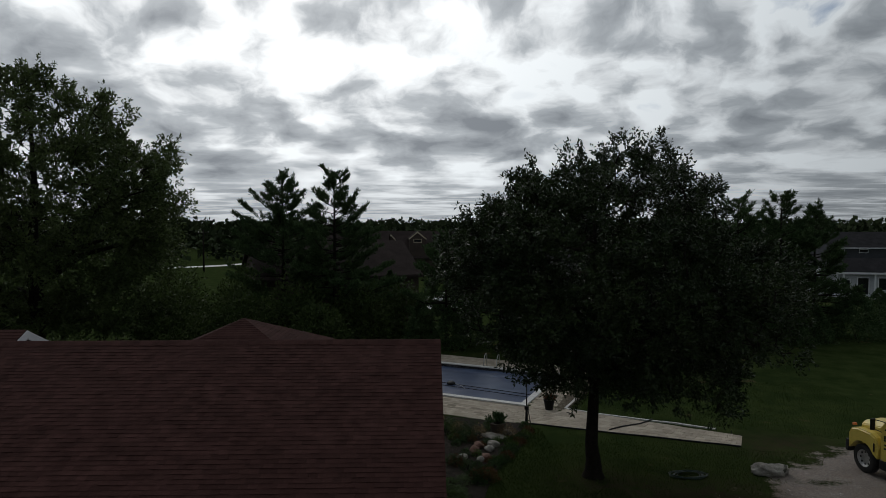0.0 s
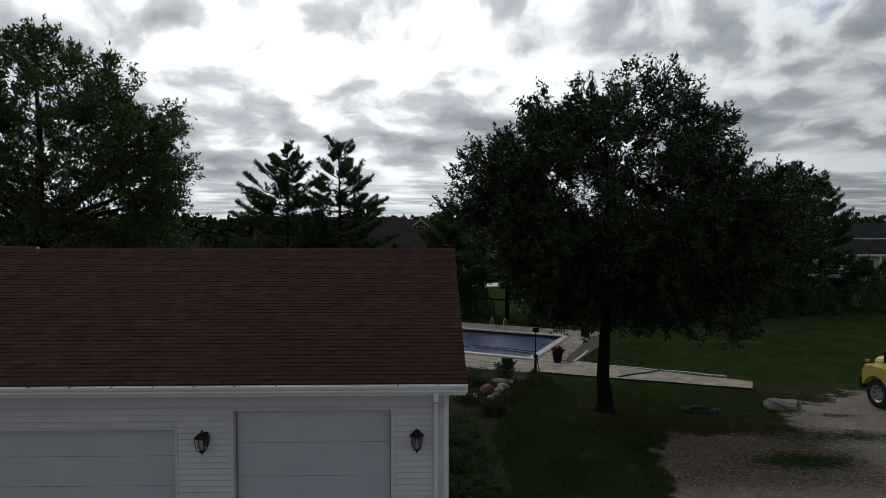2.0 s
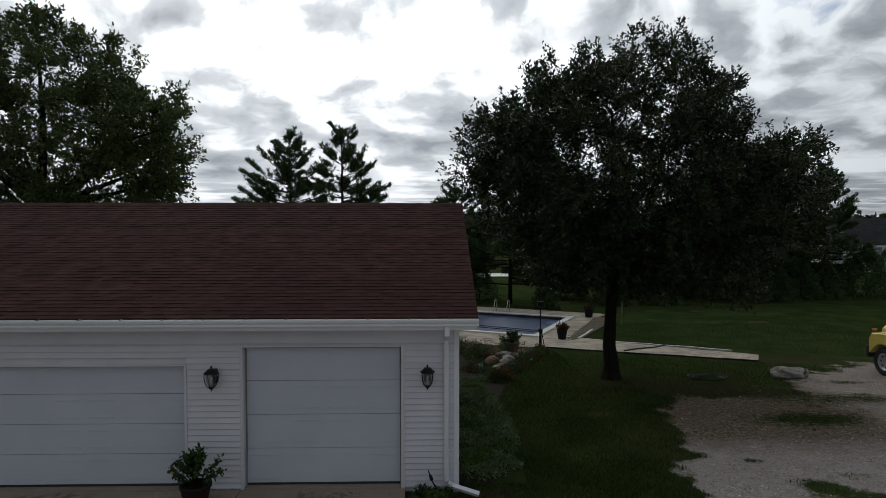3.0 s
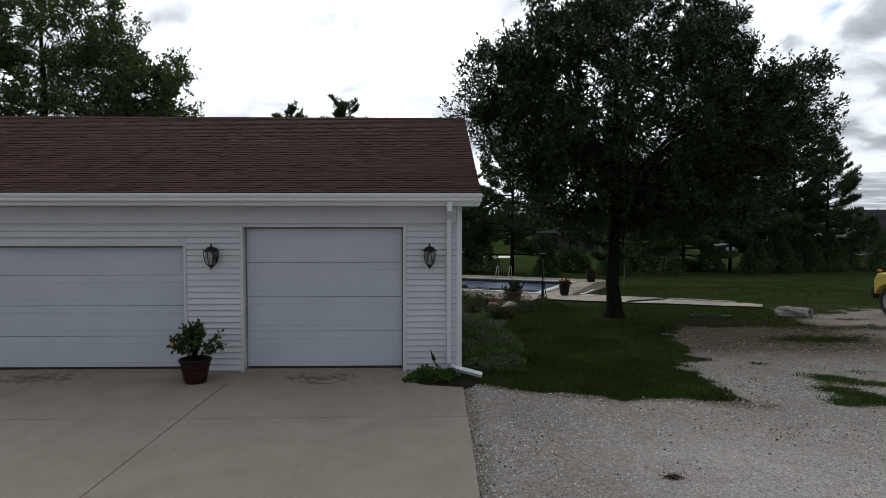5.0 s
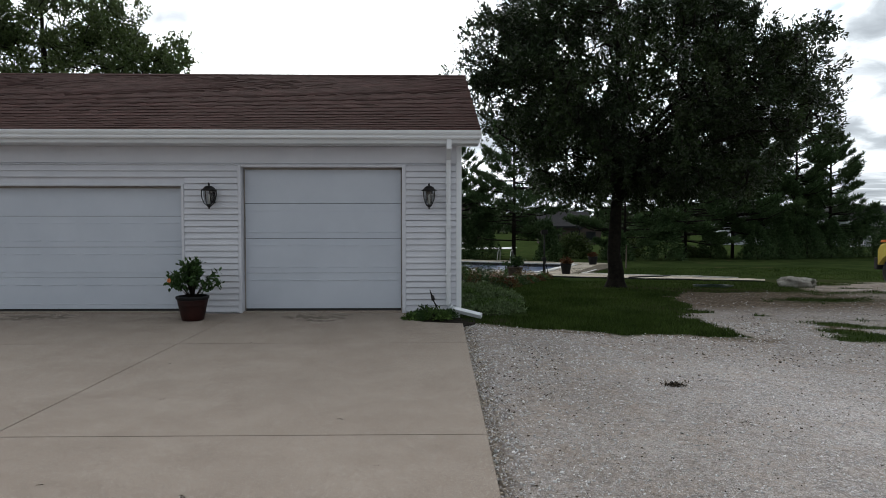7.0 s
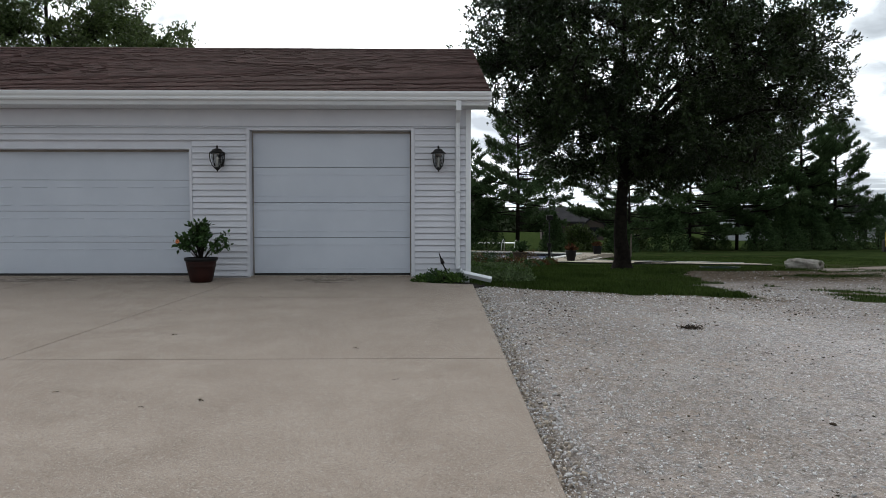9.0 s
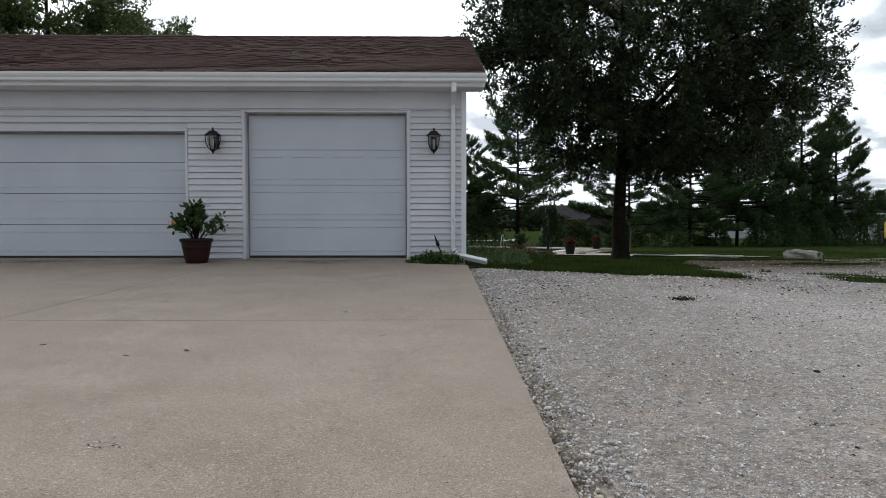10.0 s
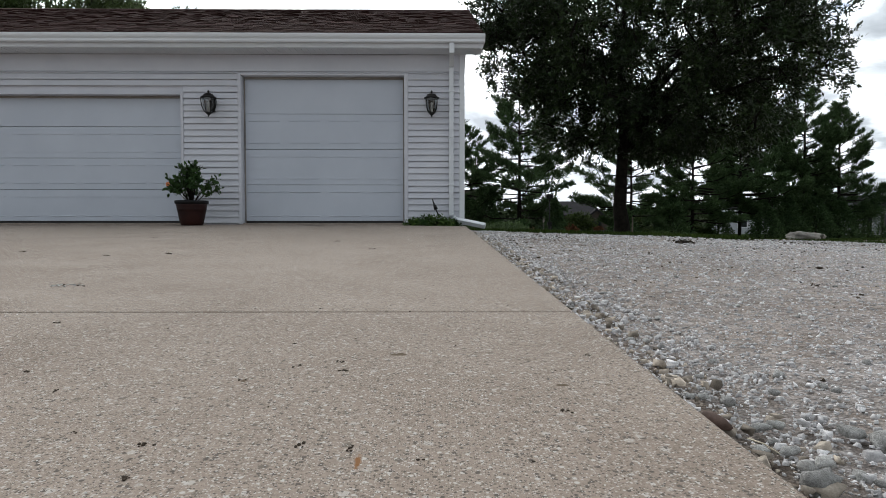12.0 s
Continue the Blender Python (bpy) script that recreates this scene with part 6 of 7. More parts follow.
def house(name, label, x, y, w, d, eave, ridge, turn, wall, roof, openings=(), along=True, trim=None, z=None, over=0.5):
    """A gabled house; along: ridge runs along its own x. openings: (x, z, width, height) on its front."""
    zg = SIDE(x, y) if z is None else z
    ob = thing(name, label, "house", pose(x, y, zg, 0, 0, turn))
    bm = bmesh.new()
    if along:
        prism(bm, [(0, -0.6), (0, eave), (d / 2, ridge), (d, eave), (d, -0.6)], -w / 2, w / 2)
    else:
        a = [bm.verts.new((px, 0, pz)) for px, pz in ((-w / 2, -0.6), (w / 2, -0.6), (w / 2, eave), (0, ridge), (-w / 2, eave))]
        b = [bm.verts.new((v.co.x, d, v.co.z)) for v in a]
        for i in range(5):
            bm.faces.new((a[i], a[(i + 1) % 5], b[(i + 1) % 5], b[i]))
        bm.faces.new(a[::-1]), bm.faces.new(b)
        bmesh.ops.recalc_face_normals(bm, faces=bm.faces[:])
    part("wall", bm, M[wall], ob)
    for s in (0, 1):
        bm = bmesh.new()
        if along:
            k = (ridge - eave) / (d / 2)
            y0, y1 = (-over, d / 2) if s == 0 else (d + over, d / 2)
            prism(bm, [(y0, eave - over * k + 0.02), (y1, ridge + 0.02), (y1, ridge + 0.2), (y0, eave - over * k + 0.2)], -w / 2 - over, w / 2 + over)
        else:
            k = (ridge - eave) / (w / 2)
            x0 = -w / 2 - over if s == 0 else w / 2 + over
            pts = [(x0, eave - over * k + 0.02), (0, ridge + 0.02), (0, ridge + 0.2), (x0, eave - over * k + 0.2)]
            a = [bm.verts.new((px, -over, pz)) for px, pz in pts]
            b = [bm.verts.new((px, d + over, pz)) for px, pz in pts]
            for i in range(4):
                bm.faces.new((a[i], a[(i + 1) % 4], b[(i + 1) % 4], b[i]))
            bm.faces.new(a[::-1]), bm.faces.new(b)
            bmesh.ops.recalc_face_normals(bm, faces=bm.faces[:])
        part("roof", bm, M[roof], ob)
    if trim:
        if along:
            k = (ridge - eave) / (d / 2)
            part("eave_trim", boxed(-w / 2 - over, w / 2 + over, -over - 0.06, -over, eave - over * k - 0.08, eave - over * k + 0.16), M[trim], ob)
        else:
            k = (ridge - eave) / (w / 2)
            for s in (-1, 1):
                bm = bmesh.new()
                x0 = s * (w / 2 + over)
                pts = [(x0, eave - over * k - 0.15), (0, ridge - 0.12), (0, ridge + 0.16), (x0, eave - over * k + 0.13)]
                a = [bm.verts.new((px, -over - 0.06, pz)) for px, pz in pts]
                b = [bm.verts.new((px, -over, pz)) for px, pz in pts]
                for i in range(4):
                    bm.faces.new((a[i], a[(i + 1) % 4], b[(i + 1) % 4], b[i]))
                bm.faces.new(a[::-1]), bm.faces.new(b)
                bmesh.ops.recalc_face_normals(bm, faces=bm.faces[:])
                part("rake_trim", bm, M[trim], ob)
    for ox, oz, ow, oh in openings:
        fr = part("window", boxed(ox - ow / 2 - 0.1, ox + ow / 2 + 0.1, -0.06, 0.02, oz - 0.1, oz + oh + 0.1), M[trim or "white"], ob)
        part("pane", boxed(ox - ow / 2, ox + ow / 2, -0.075, -0.06, oz, oz + oh), M["tint"], fr)
    return ob


# brown house: its gable end turns towards the pool
house("brown_house", "large dark brown house, its broad roof half hidden by pines", -7.4, 45.6, 14.6, 9.9, 4.6, 7.5, 24, "brown_wall", "brown_roof", trim="brown_roof", over=0.35)
house("brick_house", "far brown house with two small cream dormer gables", 0.5, 108.0, 17.0, 12.0, 3.6, 8.2, 4, "brown_wall", "brown_roof", [(3.5, 0.9, 1.6, 1.5), (-3.0, 0.9, 1.4, 1.5)], trim="brown_roof")
for x, z, w in ((-1.6, 6.3, 3.0), (-6.6, 5.9, 1.8)):
    house("dormer_house", "small cream-trimmed dormer gable on the far brown roof", x, 107.8, w, 4.0, z + 0.6 - 1.2, z + 1.4 - 1.2 + w * 0.12, 4, "brown_wall", "brown_roof", [(0, z - 1.3, w * 0.45, 0.5)], trim="cream", along=False, z=0.0, over=0.15)
house("brick_house", "far brown house with a broad roof beside the wood", -12.0, 96.0, 10.0, 11.0, 4.0, 8.3, 0, "brown_wall", "brown_roof", trim="brown_roof")
house("slate_house", "large far house with a slate-coloured wall and dark roof", 113.0, 139.0, 27.0, 12.0, 4.4, 7.8, -10, "slate_wall", "dark_roof", [(-11.4, 3.0, 1.9, 0.7), (-6.0, 3.0, 1.9, 0.7)], trim="white", over=0.6)
house("white_house", "low white house with a dark porch roof across the lawn", 61.5, 66.6, 17.0, 3.4, 3.7, 4.9, -14, "grey_wall", "dark_roof", [(-5.6, 0.5, 1.2, 2.1), (-3.2, 1.1, 1.2, 1.5), (-7.6, 0.3, 0.9, 2.0), (1.0, 1.1, 1.6, 1.4)], trim="white", over=0.7)
house("white_wing", "narrow white gable wing beside the low white house", 53.6, 70.5, 2.8, 6.0, 4.3, 5.1, -14, "grey_wall", "dark_roof", trim="white", along=False, over=0.3)
house("pale_house", "pale house half hidden behind the row of pines", 44.5, 78.0, 7.0, 8.0, 3.4, 4.7, -8, "grey_wall", "dark_roof", [(-1.6, 1.0, 1.2, 1.4), (1.8, 1.0, 1.2, 1.4)], trim="white")
house("grey_house", "far low house with a dark grey roof beyond the lawn", 19.3, 82.0, 7.0, 9.0, 2.75, 4.75, -6, "brown_wall", "dark_roof", [(-1.6, 0.4, 1.4, 1.5), (1.6, 0.4, 1.4, 1.5)], trim="dark_roof")
house("grey_wing", "small gabled wing of the low grey house", 22.9, 81.0, 3.0, 5.0, 2.3, 3.5, -6, "brown_wall", "dark_roof", [(0.0, 0.5, 1.2, 1.3)], trim="dark_roof", along=False, over=0.25)


def build_far_details():
    bm = tube(bmesh.new(), [(15.9, 84.0, SIDE(16, 84)), (15.9, 84.0, SIDE(16, 84) + 7.0)], [0.07, 0.04], 8)
    tagged(part("mast", bm, M["iron"], None, "thin dark metal mast beside the low grey house"), category="mast")
    dish = thing("satellite_dish", "pale grey satellite dish on the porch roof", "satellite dish", pose(57.9, 66.0, SIDE(58, 66) + 4.35, 0, 0, 15))
    part("reflector", lathe(bmesh.new(), [(0.02, 0.0), (0.22, 0.03), (0.40, 0.11), (0.42, 0.12), (0.40, 0.13), (0.2, 0.05), (0.02, 0.02)], 20), M["coping"], dish, smooth=True).matrix_basis = pose(0, 0, 0.55, 75, 0, 0)
    part("mount", tube(bmesh.new(), [(0, 0.05, -0.3), (0, 0.05, 0.55)], 0.03, 8), M["iron"], dish)
    fence = thing("porch_posts", "white posts carrying the porch roof", "porch")
    fence.matrix_basis = pose(61.5, 66.0, SIDE(61, 66), 0, 0, -14)
    for x in (-8.2, -4.6, -1.0, 2.6):
        part("post", boxed(x - 0.09, x + 0.09, -0.1, 0.08, -0.3, 3.35), M["white"], fence)
    part("porch_deck", boxed(-8.8, 4.0, -0.4, 0.55, -0.4, 0.12), M["coping"], fence)


build_far_details()


def build_trailer():
    ob = thing("trailer", "pale grey utility trailer parked beside the brown house", "trailer", pose(1.6, 62.0, SIDE(1.6, 62), 0, 0, 20))
    part("deck", boxed(-2.2, 2.2, 0, 1.9, 0.55, 0.75, bevel=0.03), M["chrome_dull"], ob)
    for z in (1.05, 1.4):
        part("side_rail", boxed(-2.2, 2.2, 0, 0.06, z, z + 0.1), M["chrome_dull"], ob)
    for x in (-2.15, -0.7, 0.7, 2.1):
        part("post", boxed(x, x + 0.06, 0.0, 0.06, 0.75, 1.5), M["chrome_dull"], ob)
    for x in (-0.5, 0.5):
        b = bmesh.new()
        lathe(b, [(0.1, -0.1), (0.36, -0.1), (0.36, 0.1), (0.1, 0.1)], 20)
        bmesh.ops.rotate(b, verts=b.verts[:], cent=(0, 0, 0), matrix=Matrix.Rotation(math.pi / 2, 3, "X"))
        bmesh.ops.translate(b, verts=b.verts[:], vec=(x, -0.12, 0.36))
        part("tyre", b, M["rubber"], ob, smooth=True)


build_trailer()
bm = slab_of(bmesh.new(), [(-58, 129), (-47, 139), (-44, 150), (-46, 152), (-50, 143), (-60, 132)], -3, lambda x, y: SIDE(x, y) + 0.05)
tagged(part("road", bm, M["coping"]), "pale concrete road beyond the gardens", "road", kind="structure")
bm = slab_of(bmesh.new(), [(-2, 58), (9, 61), (10, 66), (-2, 63)], -3, lambda x, y: SIDE(x, y) + 0.05)
tagged(part("parking_pad", bm, M["coping"]), "pale concrete pad beside the brown house", "pavement", kind="structure")


def build_utility_pole():
    ob = thing("utility_pole", "wooden utility pole with one crossarm by the road", "utility pole", pose(-45.9, 120, SIDE(-46, 120)))
    part("pole", tube(bmesh.new(), [(0, 0, -0.3), (0, 0, 8.7)], [0.2, 0.13], 10), M["bark"], ob, smooth=True)
    part("crossarm", boxed(-1.2, 1.2, -0.08, 0.08, 7.9, 8.1), M["bark"], ob)
    for x in (-1.0, 0.0, 1.0):
        part("insulator", lathe(bmesh.new(), [(0.06, 8.1), (0.08, 8.2), (0.04, 8.35)], 8, (x, 0, 0)), M["coping"], ob)


build_utility_pole()


# ---- far woods, one mass of foliage to the horizon ----
def build_woods():
    rng = np.random.default_rng(71)
    cs, hs = [], []
    for band, (y, h, n) in enumerate(((170, 5.0, 120), (260, 8.5, 300), (380, 10.5, 420), (620, 13.0, 460))):
        for i in range(n):
            x = rng.uniform(-0.95 * y, 1.0 * y)
            if band == 0 and (-16 < x < 40):
                continue
            big = 1.0 + 0.5 * max(0, noise.noise(Vector((x * 0.03, y, 0)))) + rng.uniform(-0.25, 0.25)
            cs.append((x, y + rng.uniform(-25, 25), h * big * 0.5))
            hs.append(h * big * 0.5)
    cs += [(-14.0, 281.0, 6.0), (-20.0, 281.0, 4.6), (-26.0, 285.0, 4.2), (2.0, 285.0, 4.2), (6.0, 290.0, 4.0), (-62.0, 170.0, 5.0), (-58.0, 172.0, 4.0), (-50.0, 168.0, 4.4)]
    hs += [4.6, 3.6, 3.4, 3.6, 3.2, 4.4, 3.4, 3.6]
    per = 44
    c = np.repeat(np.array(cs), per, 0)
    h = np.repeat(np.array(hs), per)[:, None]
    d = rng.normal(0, 1, (len(c), 3))
    d /= np.linalg.norm(d, axis=1)[:, None]
    p = c + d * h * np.array([1.0, 1.0, 1.0]) * rng.uniform(0.5, 1.05, (len(c), 1))
    p[:, 2] += np.interp(p[:, 1], GY, GZ)
    v, f = leaf_cloud(p, d, 1.0, 0.8, rng, 0.0)
    v = p.repeat(4, 0) + (v - p.repeat(4, 0)) * (h.repeat(4, 0) * 0.52)
    tagged(arrays("far_woods", v, f, M["wood_far"]), "dark line of far woods along the horizon", "woods", kind="stuff")


build_woods()

# ---- small things on the ground ----
ICO = [(0.0, 0.0, -1.0), (0.724, -0.526, -0.447), (-0.276, -0.851, -0.447), (-0.894, 0.0, -0.447), (-0.276, 0.851, -0.447), (0.724, 0.526, -0.447), (0.276, -0.851, 0.447), (-0.724, -0.526, 0.447), (-0.724, 0.526, 0.447), (0.276, 0.851, 0.447), (0.894, 0.0, 0.447), (0.0, 0.0, 1.0)]
ICO_F = [(0, 1, 2), (1, 0, 5), (0, 2, 3), (0, 3, 4), (0, 4, 5), (1, 5, 10), (2, 1, 6), (3, 2, 7), (4, 3, 8), (5, 4, 9), (1, 10, 6), (2, 6, 7), (3, 7, 8), (4, 8, 9), (5, 9, 10), (6, 10, 11), (7, 6, 11), (8, 7, 11), (9, 8, 11), (10, 9, 11)]


CUBE = [(x, y, z) for z in (-0.62, 0.62) for x, y in ((-0.62, -0.62), (0.62, -0.62), (0.62, 0.62), (-0.62, 0.62))]
CUBE_F = [(4, 5, 6), (4, 6, 7), (0, 1, 5), (0, 5, 4), (1, 2, 6), (1, 6, 5), (2, 3, 7), (2, 7, 6), (3, 0, 4), (3, 4, 7)]


def stones(rng, x, y, size, sink=0.25, rough=False):
    n = len(x)
    base = np.array(CUBE if rough else ICO)
    j = base[None] * (1 + rng.uniform(-0.45, 0.3, (n, len(base), 1)) if rough else 1 + rng.uniform(-0.28, 0.28, (n, 12, 1)))
    if rough:
        j = j + rng.normal(0, 0.16, j.shape)
    s = size[:, None] * np.stack([rng.uniform(0.7, 1.3, n), rng.uniform(0.55, 1.0, n), rng.uniform(0.35, 0.75, n)], 1)
    j = j * s[:, None, :]
    a = rng.uniform(0, 2 * math.pi, n)
    t = rng.normal(0, 0.5 if rough else 0.25, n)
    ca, sa, ct, st = np.cos(a)[:, None], np.sin(a)[:, None], np.cos(t)[:, None], np.sin(t)[:, None]
    X, Y, Z = j[..., 0], j[..., 1], j[..., 2]
    Y, Z = Y * ct - Z * st, Y * st + Z * ct
    X, Y = X * ca - Y * sa, X * sa + Y * ca
    z = land(x, y) + s[:, 2] * (1 - 2 * sink) * 0.5
    v = np.stack([X + x[:, None], Y + y[:, None], Z + z[:, None]], -1).reshape(-1, 3)
    f = (np.array(CUBE_F if rough else ICO_F)[None] + len(base) * np.arange(n)[:, None, None]).reshape(-1, 3)
    return v, f


M["tan_stone"] = surface("tan_limestone", (0.20, 0.165, 0.13), (0.42, 0.365, 0.305), 0.9, 20, 300, 0.08, vary=0.5, island=True, gloss=0.2)
M["brown_stone"] = surface("brown_river_stone", (0.075, 0.048, 0.038), (0.13, 0.083, 0.066), 0.7, 30, 200, 0.1, gloss=0.3)


def build_gravel():
    rng = np.random.default_rng(12)
    xs, ys, ss = [], [], []
    # stones grow sparser and coarser away from the near end of the drive
    n = 45000
    far = 11.5 * rng.uniform(0, 1, n) ** 2.3
    y = -10.8 + far
    x = 0.008 + 0.0098 * y + (0.9 + 1.0 * far) * rng.uniform(0, 1, n) ** 1.15
    keep = rng.uniform(0.25, 1, n) < stoniness(x, y)
    xs.append(x[keep]), ys.append(y[keep])
    ss.append(((0.0022 + 0.0010 * far) + (0.0052 + 0.0010 * far) * rng.uniform(0, 1, n) ** 5.0)[keep])
    for x0, x1, y0, y1, n, s0, s1 in ((4.5, 14.0, -1.0, 9.0, 3000, 0.010, 0.024), (-0.1, 0.16, -10.8, -0.6, 3000, 0.004, 0.016)):
        x, y = rng.uniform(x0, x1, n), rng.uniform(y0, y1, n)
        keep = rng.uniform(0.25, 1, n) < stoniness(x, y)
        keep &= x > 0.008 + 0.0098 * y
        xs.append(x[keep]), ys.append(y[keep])
        ss.append(s0 + (s1 - s0) * rng.uniform(0, 1, keep.sum()) ** 4.0)
    v, f = stones(rng, np.concatenate(xs), np.concatenate(ys), np.concatenate(ss), 0.25, True)
    tagged(arrays("gravel", v, f, M["stone"]), "loose pale crushed limestone spread over the yard", "gravel", kind="stuff")
    # tan stones fallen along the concrete's edge
    n = 2600
    y = rng.uniform(-10.8, -0.9, n)
    x = 0.006 + 0.0098 * y + 0.16 * rng.uniform(0, 1, n) ** 1.8
    v, f = stones(rng, x, y, 0.004 + 0.016 * rng.uniform(0, 1, n) ** 3, 0.15, True)
    tagged(arrays("edge_stones", v, f, M["tan_stone"]), "tan stones fallen along the concrete's edge", "stones", kind="stuff")
    # the larger stones by the concrete's edge, one by one
    yard = thing("loose_stones", "larger loose limestone pieces along the concrete's edge", "stones", kind="structure")
    rnd = random.Random(31)
    shapes = []
    for k in range(8):
        bm = blob(bmesh.new(), (0, 0, 0), (1.0, rnd.uniform(0.55, 0.8), rnd.uniform(0.4, 0.6)), k * 1.9, 0.5, 2)
        me = bpy.data.meshes.new("stone")
        bm.to_mesh(me)
        bm.free()
        me.materials.append(M["stone_piece"])
        me.polygons.foreach_set("use_smooth", [True] * len(me.polygons))
        shapes.append(me)
    spots = [(-0.018, -10.204, 0.031), (-0.005, -10.157, 0.021), (-0.03, -10.098, 0.017), (0.003, -10.105, 0.019), (0.007, -10.017, 0.02), (0.043, -10.003, 0.017), (0.002, -10.068, 0.013), (0.128, -10.042, 0.026), (0.148, -10.072, 0.026), (0.026, -10.143, 0.02), (0.051, -10.178, 0.0135), (0.067, -10.2, 0.015), (0.02, -9.892, 0.018), (-0.007, -9.867, 0.015), (0.201, -9.713, 0.018), (0.05, -9.395, 0.017), (0.198, -9.053, 0.016)]
    spots += [(0.0, -8.794, 0.014), (0.125, -9.6, 0.012), (0.458, -9.596, 0.015), (0.637, -9.022, 0.0125), (0.64, -8.04, 0.014), (0.243, -9.794, 0.013), (0.251, -9.818, 0.011), (0.041, -9.732, 0.011), (-0.033, -9.86, 0.0134), (0.06, -10.33, 0.022), (0.03, -10.38, 0.02)]
    while len(spots) < 260:
        y = -10.7 + 9.0 * rnd.random() ** 1.4
        spots.append((0.012 + 0.0098 * y + rnd.random() ** 1.6 * (0.25 if rnd.random() < 0.6 else 2.2), y, 0.005 + 0.010 * rnd.random() ** 3 + 0.0012 * (y + 10.7)))
    for x, y, s in spots:
        ob = new("stone", shapes[rnd.randrange(8)])
        ob.matrix_basis = pose(x + 0.3 * s, y, SIDE(x, y) + s * 0.2, rnd.uniform(-14, 14), rnd.uniform(-14, 14), rnd.uniform(0, 360)) @ Matrix.Scale(s * 0.85, 4)
        under(ob, yard)
    bm = blob(bmesh.new(), (0, 0, 0), (0.024, 0.011, 0.011), 5.5, 0.2, 3)
    ob = part("brown_pebble", bm, M["brown_stone"], None, "smooth red-brown stone lying at the concrete's edge", True)
    ob.matrix_basis = pose(-0.062, -10.04, SIDE(0, -10.04) + 0.022, 0, 12, -40)
    tagged(ob, category="stone")
    bm = tube(bmesh.new(), [(-0.06, -10.13, SIDE(0, -10.1) + 0.03), (-0.052, -10.155, SIDE(0, -10.1) + 0.032), (-0.045, -10.18, SIDE(0, -10.1) + 0.028)], [0.0011, 0.001, 0.0006], 6)
    tagged(part("straw", bm, M["cream"], None, "dry pale straw caught among the stones"), category="straw")


build_gravel()


M["crumb"] = surface("dirt_crumb", (0.035, 0.027, 0.02), (0.075, 0.058, 0.042), 0.95, 40, 300, 0.1, gloss=0.1)
M["scrap"] = surface("dark_scrap", (0.045, 0.035, 0.026), (0.10, 0.078, 0.055), 0.95, 5, 60, 0.2, vary=0.6, island=True, gloss=0.1)


def build_litter():
    rnd = random.Random(5)
    for k, (x, y) in enumerate(((-0.634, -9.787), (-0.619, -9.85), (-1.151, -9.853), (-0.619, -10.193), (-0.8, -10.189), (-0.28, -10.07), (-0.17, -9.74), (-0.35, -10.24), (-0.475, -10.235), (-1.093, -9.088), (-0.91, -10.148), (-0.25, -9.85), (-1.378, -9.393), (-0.78, -9.18), (-0.781, -10.279), (-0.556, -10.202), (-1.039, -9.967), (-0.704, -9.821), (-0.772, -9.906), (-0.751, -9.634), (-2.1, -7.07), (-3.1, -6.88), (-2.98, -2.45), (-2.09, -0.69), (-3.1, -5.0), (-1.3, -5.6), (-2.4, -7.2), (-0.9, -6.6), (-3.6, -3.6), (-5.4, -4.8))):
        s = rnd.uniform(0.0028, 0.0052) if y < -8 else rnd.uniform(0.008, 0.02)
        bm = bmesh.new()
        for j in range(6):
            q = s * rnd.uniform(0.25, 0.7)
            blob(bm, (rnd.uniform(-1.9, 1.9) * s, rnd.uniform(-1, 1) * s, q * 0.3), (q, q * 0.8, q * 0.5), k + j * 0.7, 0.5, 1)
        ob = part("dirt_clod", bm, M["crumb"], None, "small dark clod of dirt on the concrete")
        ob.matrix_basis = pose(x, y, SLAB(y), 0, 0, rnd.uniform(0, 360))
        tagged(ob, category="dirt", group="dirt clods")
    # the grit on the concrete: many dark crumbs and pale chips too small to pick up singly
    rng = np.random.default_rng(61)
    for name, label, n, mat in (("dark_grit", "dark crumbs of dirt scattered on the concrete", 900, "scrap"), ("pale_grit", "pale stone chips scattered on the concrete", 700, "stone")):
        y = -10.75 + 10.0 * rng.uniform(0, 1, n) ** 2.2
        x = -0.06 + 0.0098 * y - rng.uniform(0, 1, n) * (2.0 + 0.9 * (y + 10.75))
        v, f = stones(rng, x, y, (0.0007 + 0.0016 * rng.uniform(0, 1, n) ** 3) * (1 + 0.28 * (y + 10.75)), 0.2, True)
        v[:, 2] += np.repeat(SLAB(y) - land(x, y), 8)
        tagged(arrays(name, v, f, M[mat]), label, "grit", kind="stuff")
    # a worn patch in the concrete, with flakes round it
    rng = np.random.default_rng(3)
    ob = thing("concrete_flakes", "loose pale flakes round a worn patch of concrete", "debris", pose(-1.79, -8.65, SLAB(-8.65)))
    for k in range(22):
        a = k * 2 * math.pi / 22
        bm = blob(bmesh.new(), (0.05 * math.cos(a) + rng.normal(0, 0.014), 0.035 * math.sin(a) + rng.normal(0, 0.012), 0.002), (0.006, 0.005, 0.002), k * 1.3, 0.4, 1)
        part("flake", bm, M["stone_piece" if k % 4 else "crumb"], ob)
    ob = thing("dry_weed", "dry uprooted weed lying on the stone yard", "weed", pose(2.13, -4.32, SIDE(2.1, -4.3)))
    bm = bmesh.new()
    for k in range(14):
        a = rng.uniform(0, 6.28)
        L = rng.uniform(0.05, 0.16)
        tube(bm, [(0, 0, 0.012), (0.5 * L * math.cos(a), 0.35 * L * math.sin(a), rng.uniform(0.02, 0.05)), (L * math.cos(a), 0.6 * L * math.sin(a), 0.008)], [0.006, 0.005, 0.002], 5)
    part("stems", bm, M["mulch"], ob)
    n = 120
    c = np.stack([rng.normal(0, 0.06, n), rng.normal(0, 0.035, n), rng.uniform(0.005, 0.03, n)], 1)
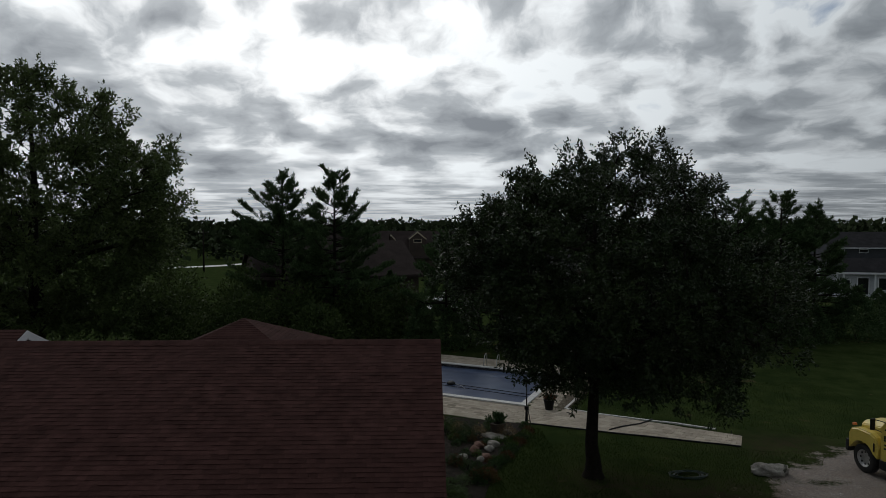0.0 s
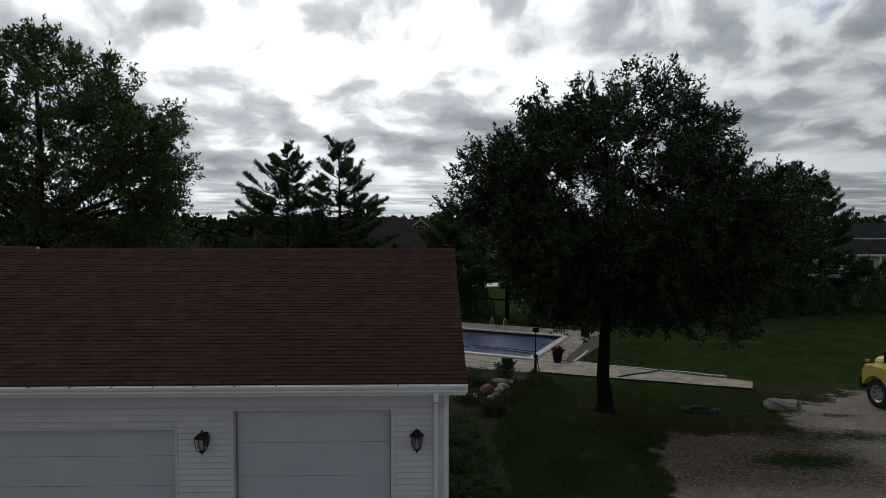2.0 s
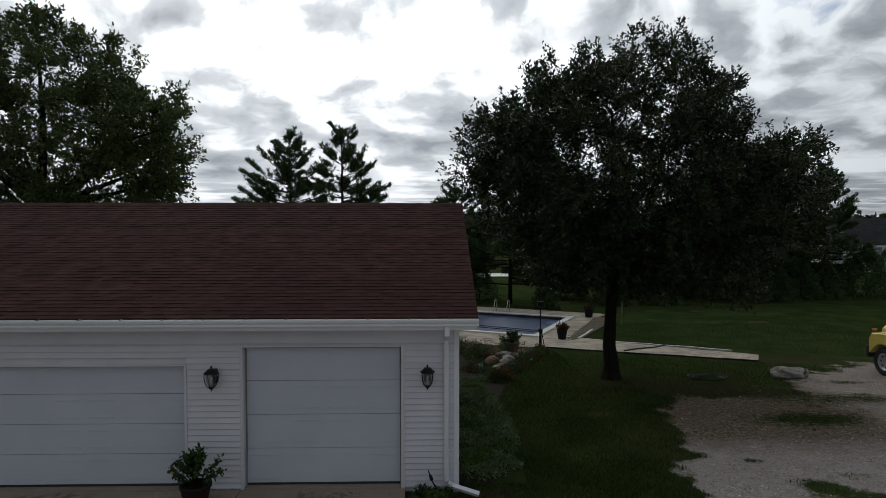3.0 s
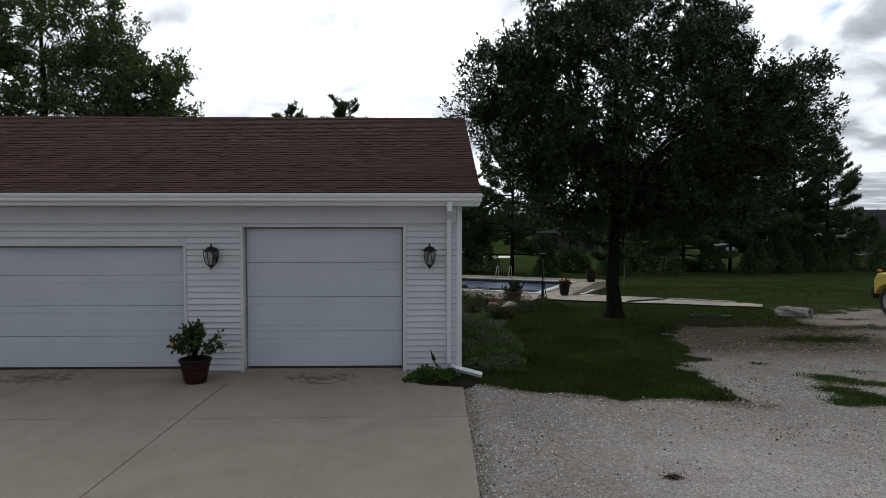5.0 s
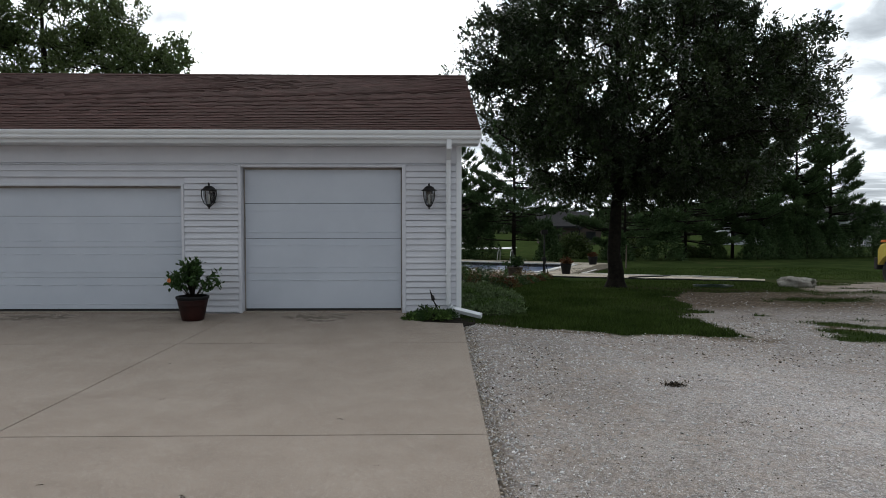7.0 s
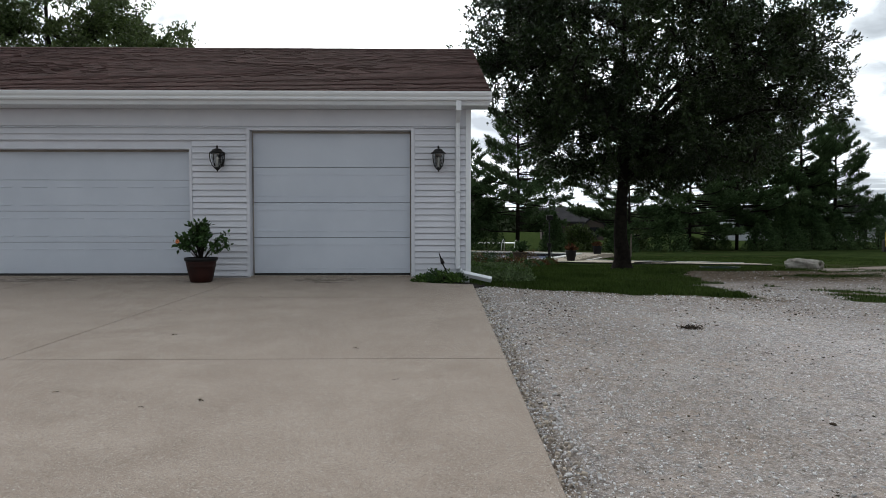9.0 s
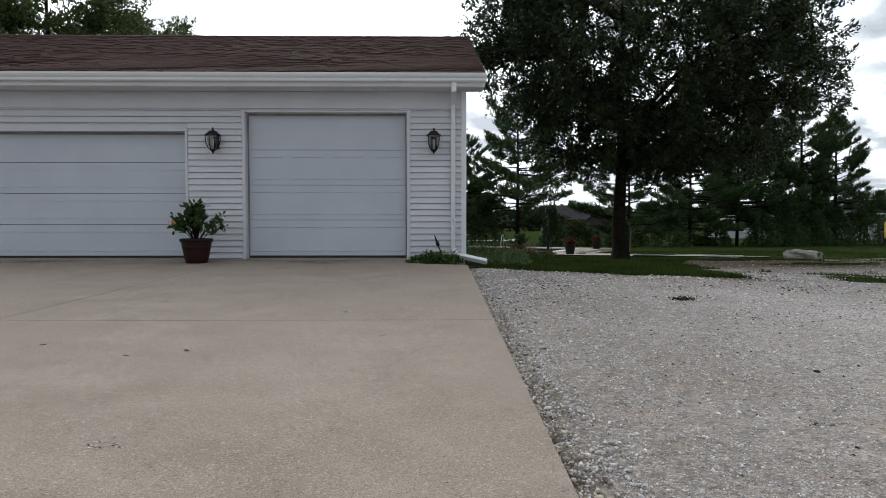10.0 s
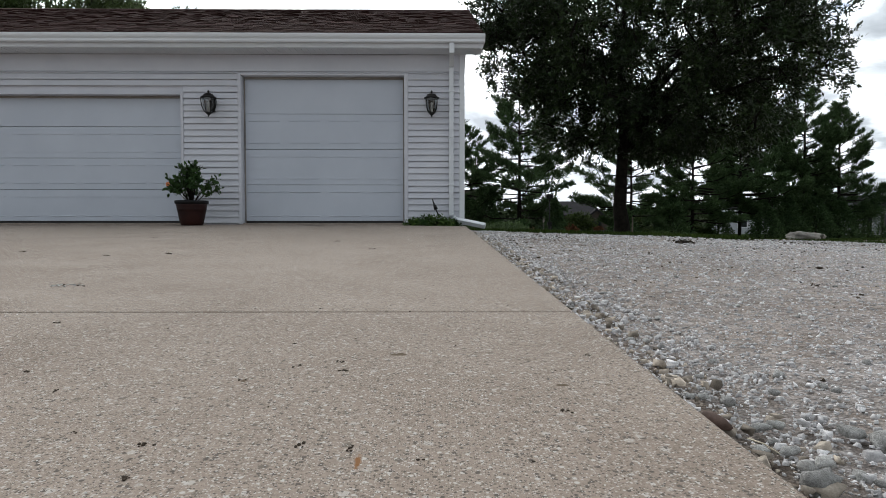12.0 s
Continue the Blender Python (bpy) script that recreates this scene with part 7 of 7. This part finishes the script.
    v, f = leaf_cloud(c, rng.normal(0, 1, (n, 3)) * np.array([1, 1, 0.2]), 0.035, 0.35, rng, 0.0)
    arrays("leaves", v, f, M["scrap"], ob)
    # scraps of bark, dead grass and dark stones strewn over the yard
    n = 9500
    x, y = rng.uniform(0.0, 11.0, n), -9.8 + 12.0 * rng.uniform(0, 1, n) ** 0.8
    keep = (stoniness(x, y) > 0.8) & (np.array([noise.noise(Vector((a * 0.9, b * 1.3, 4))) for a, b in zip(x, y)]) > -0.08)
    v, f = stones(rng, x[keep], y[keep], 0.003 + 0.013 * rng.uniform(0, 1, keep.sum()) ** 2 * np.clip((y[keep] + 11) / 6, 0.25, 1.3), 0.3, True)
    tagged(arrays("yard_scraps", v, f, M["scrap"]), "dark scraps of bark and stone on the yard", "debris", kind="stuff")
    k = 45
    cx, cy = rng.uniform(0.2, 9.0, k), rng.uniform(-8.5, 0.5, k)
    keep = stoniness(cx, cy) > 0.8
    cx, cy = cx[keep], cy[keep]
    m_ = 16
    px, py = np.repeat(cx, m_) + rng.normal(0, 0.035, len(cx) * m_), np.repeat(cy, m_) + rng.normal(0, 0.025, len(cx) * m_)
    c = np.stack([px, py, land(px, py) + 0.006], 1)
    v, f = leaf_cloud(c, rng.normal(0, 1, (len(c), 3)) * np.array([1, 1, 0.05]), 0.024, 0.3, rng, 0.0)
    tagged(arrays("leaf_litter", v, f, M["scrap"]), "small heaps of dead leaves and grass on the yard", "litter", kind="stuff")
    for x, y in ((5.3, -3.4), (1.7, -7.4), (4.4, -5.6), (7.4, -3.0), (3.1, -2.6), (0.9, -3.1)):
        ob = part("dead_leaf", blob(bmesh.new(), (0, 0, 0), (0.02, 0.014, 0.007), x, 0.6, 2), M["crumb"], None, "dead brown leaf on the stone yard", True)
        ob.matrix_basis = pose(x, y, SIDE(x, y) + 0.008, 0, 0, x * 70)
        tagged(ob, category="leaf", group="dead leaves")


build_litter()


def build_grass():
    rng = np.random.default_rng(88)
    xs, ys, hs = [], [], []
    for x0, x1, y0, y1, n, h in ((0.0, 5.2, -1.6, 2.0, 26000, 0.07), (0.0, 6.5, 2.0, 9.0, 26000, 0.07), (1.3, 5.0, 9.0, 16.0, 14000, 0.07), (5.0, 13.0, -2.0, 9.0, 30000, 0.06), (5.0, 16.0, 9.0, 14.0, 16000, 0.07), (6.0, 22.0, 14.0, 24.0, 20000, 0.08)):
        x, y = rng.uniform(x0, x1, n), rng.uniform(y0, y1, n)
        s = stoniness(x, y)
        wob = np.array([noise.noise(Vector((a * 1.7, b * 1.7, 0))) for a, b in zip(x, y)])
        keep = (s + 0.6 * wob < 0.40) & (rng.uniform(0, 1, n) > 0.75 * bareness(x, y))
        keep &= ~((x < np.interp(y, [0.5, 3, 7, 10.5, 12.6, 15.6, 16.8], [0.7, 1.3, 1.5, 2.3, 3.3, 4.6, 4.3])) & (y > 0.5))
        keep &= ~((x < 1.35) & (y > 0.5))
        keep &= ~((y > 12.8) & (y < 19.0 - 0.45 * (x - 6)) & (y > 16.6 - 0.46 * (x - 5.0)))
        xs.append(x[keep]), ys.append(y[keep])
        hs.append(h * rng.uniform(0.5, 1.25, keep.sum()))
    x, y, h = np.concatenate(xs), np.concatenate(ys), np.concatenate(hs)
    n = len(x)
    b = np.stack([x, y, land(x, y) - 0.005], 1)
    a = rng.uniform(0, 2 * math.pi, n)
    w = np.stack([np.cos(a), np.sin(a), np.zeros(n)], 1) * 0.009
    tip = b + np.stack([rng.normal(0, 0.35, n) * h, rng.normal(0, 0.35, n) * h, h], 1)
    v = np.stack([b - w, b + w, tip], 1).reshape(-1, 3)
    tagged(arrays("grass", v, np.arange(3 * n).reshape(-1, 3), M["grass"]), "short green lawn grass with ragged edges", "grass", kind="stuff")


build_grass()
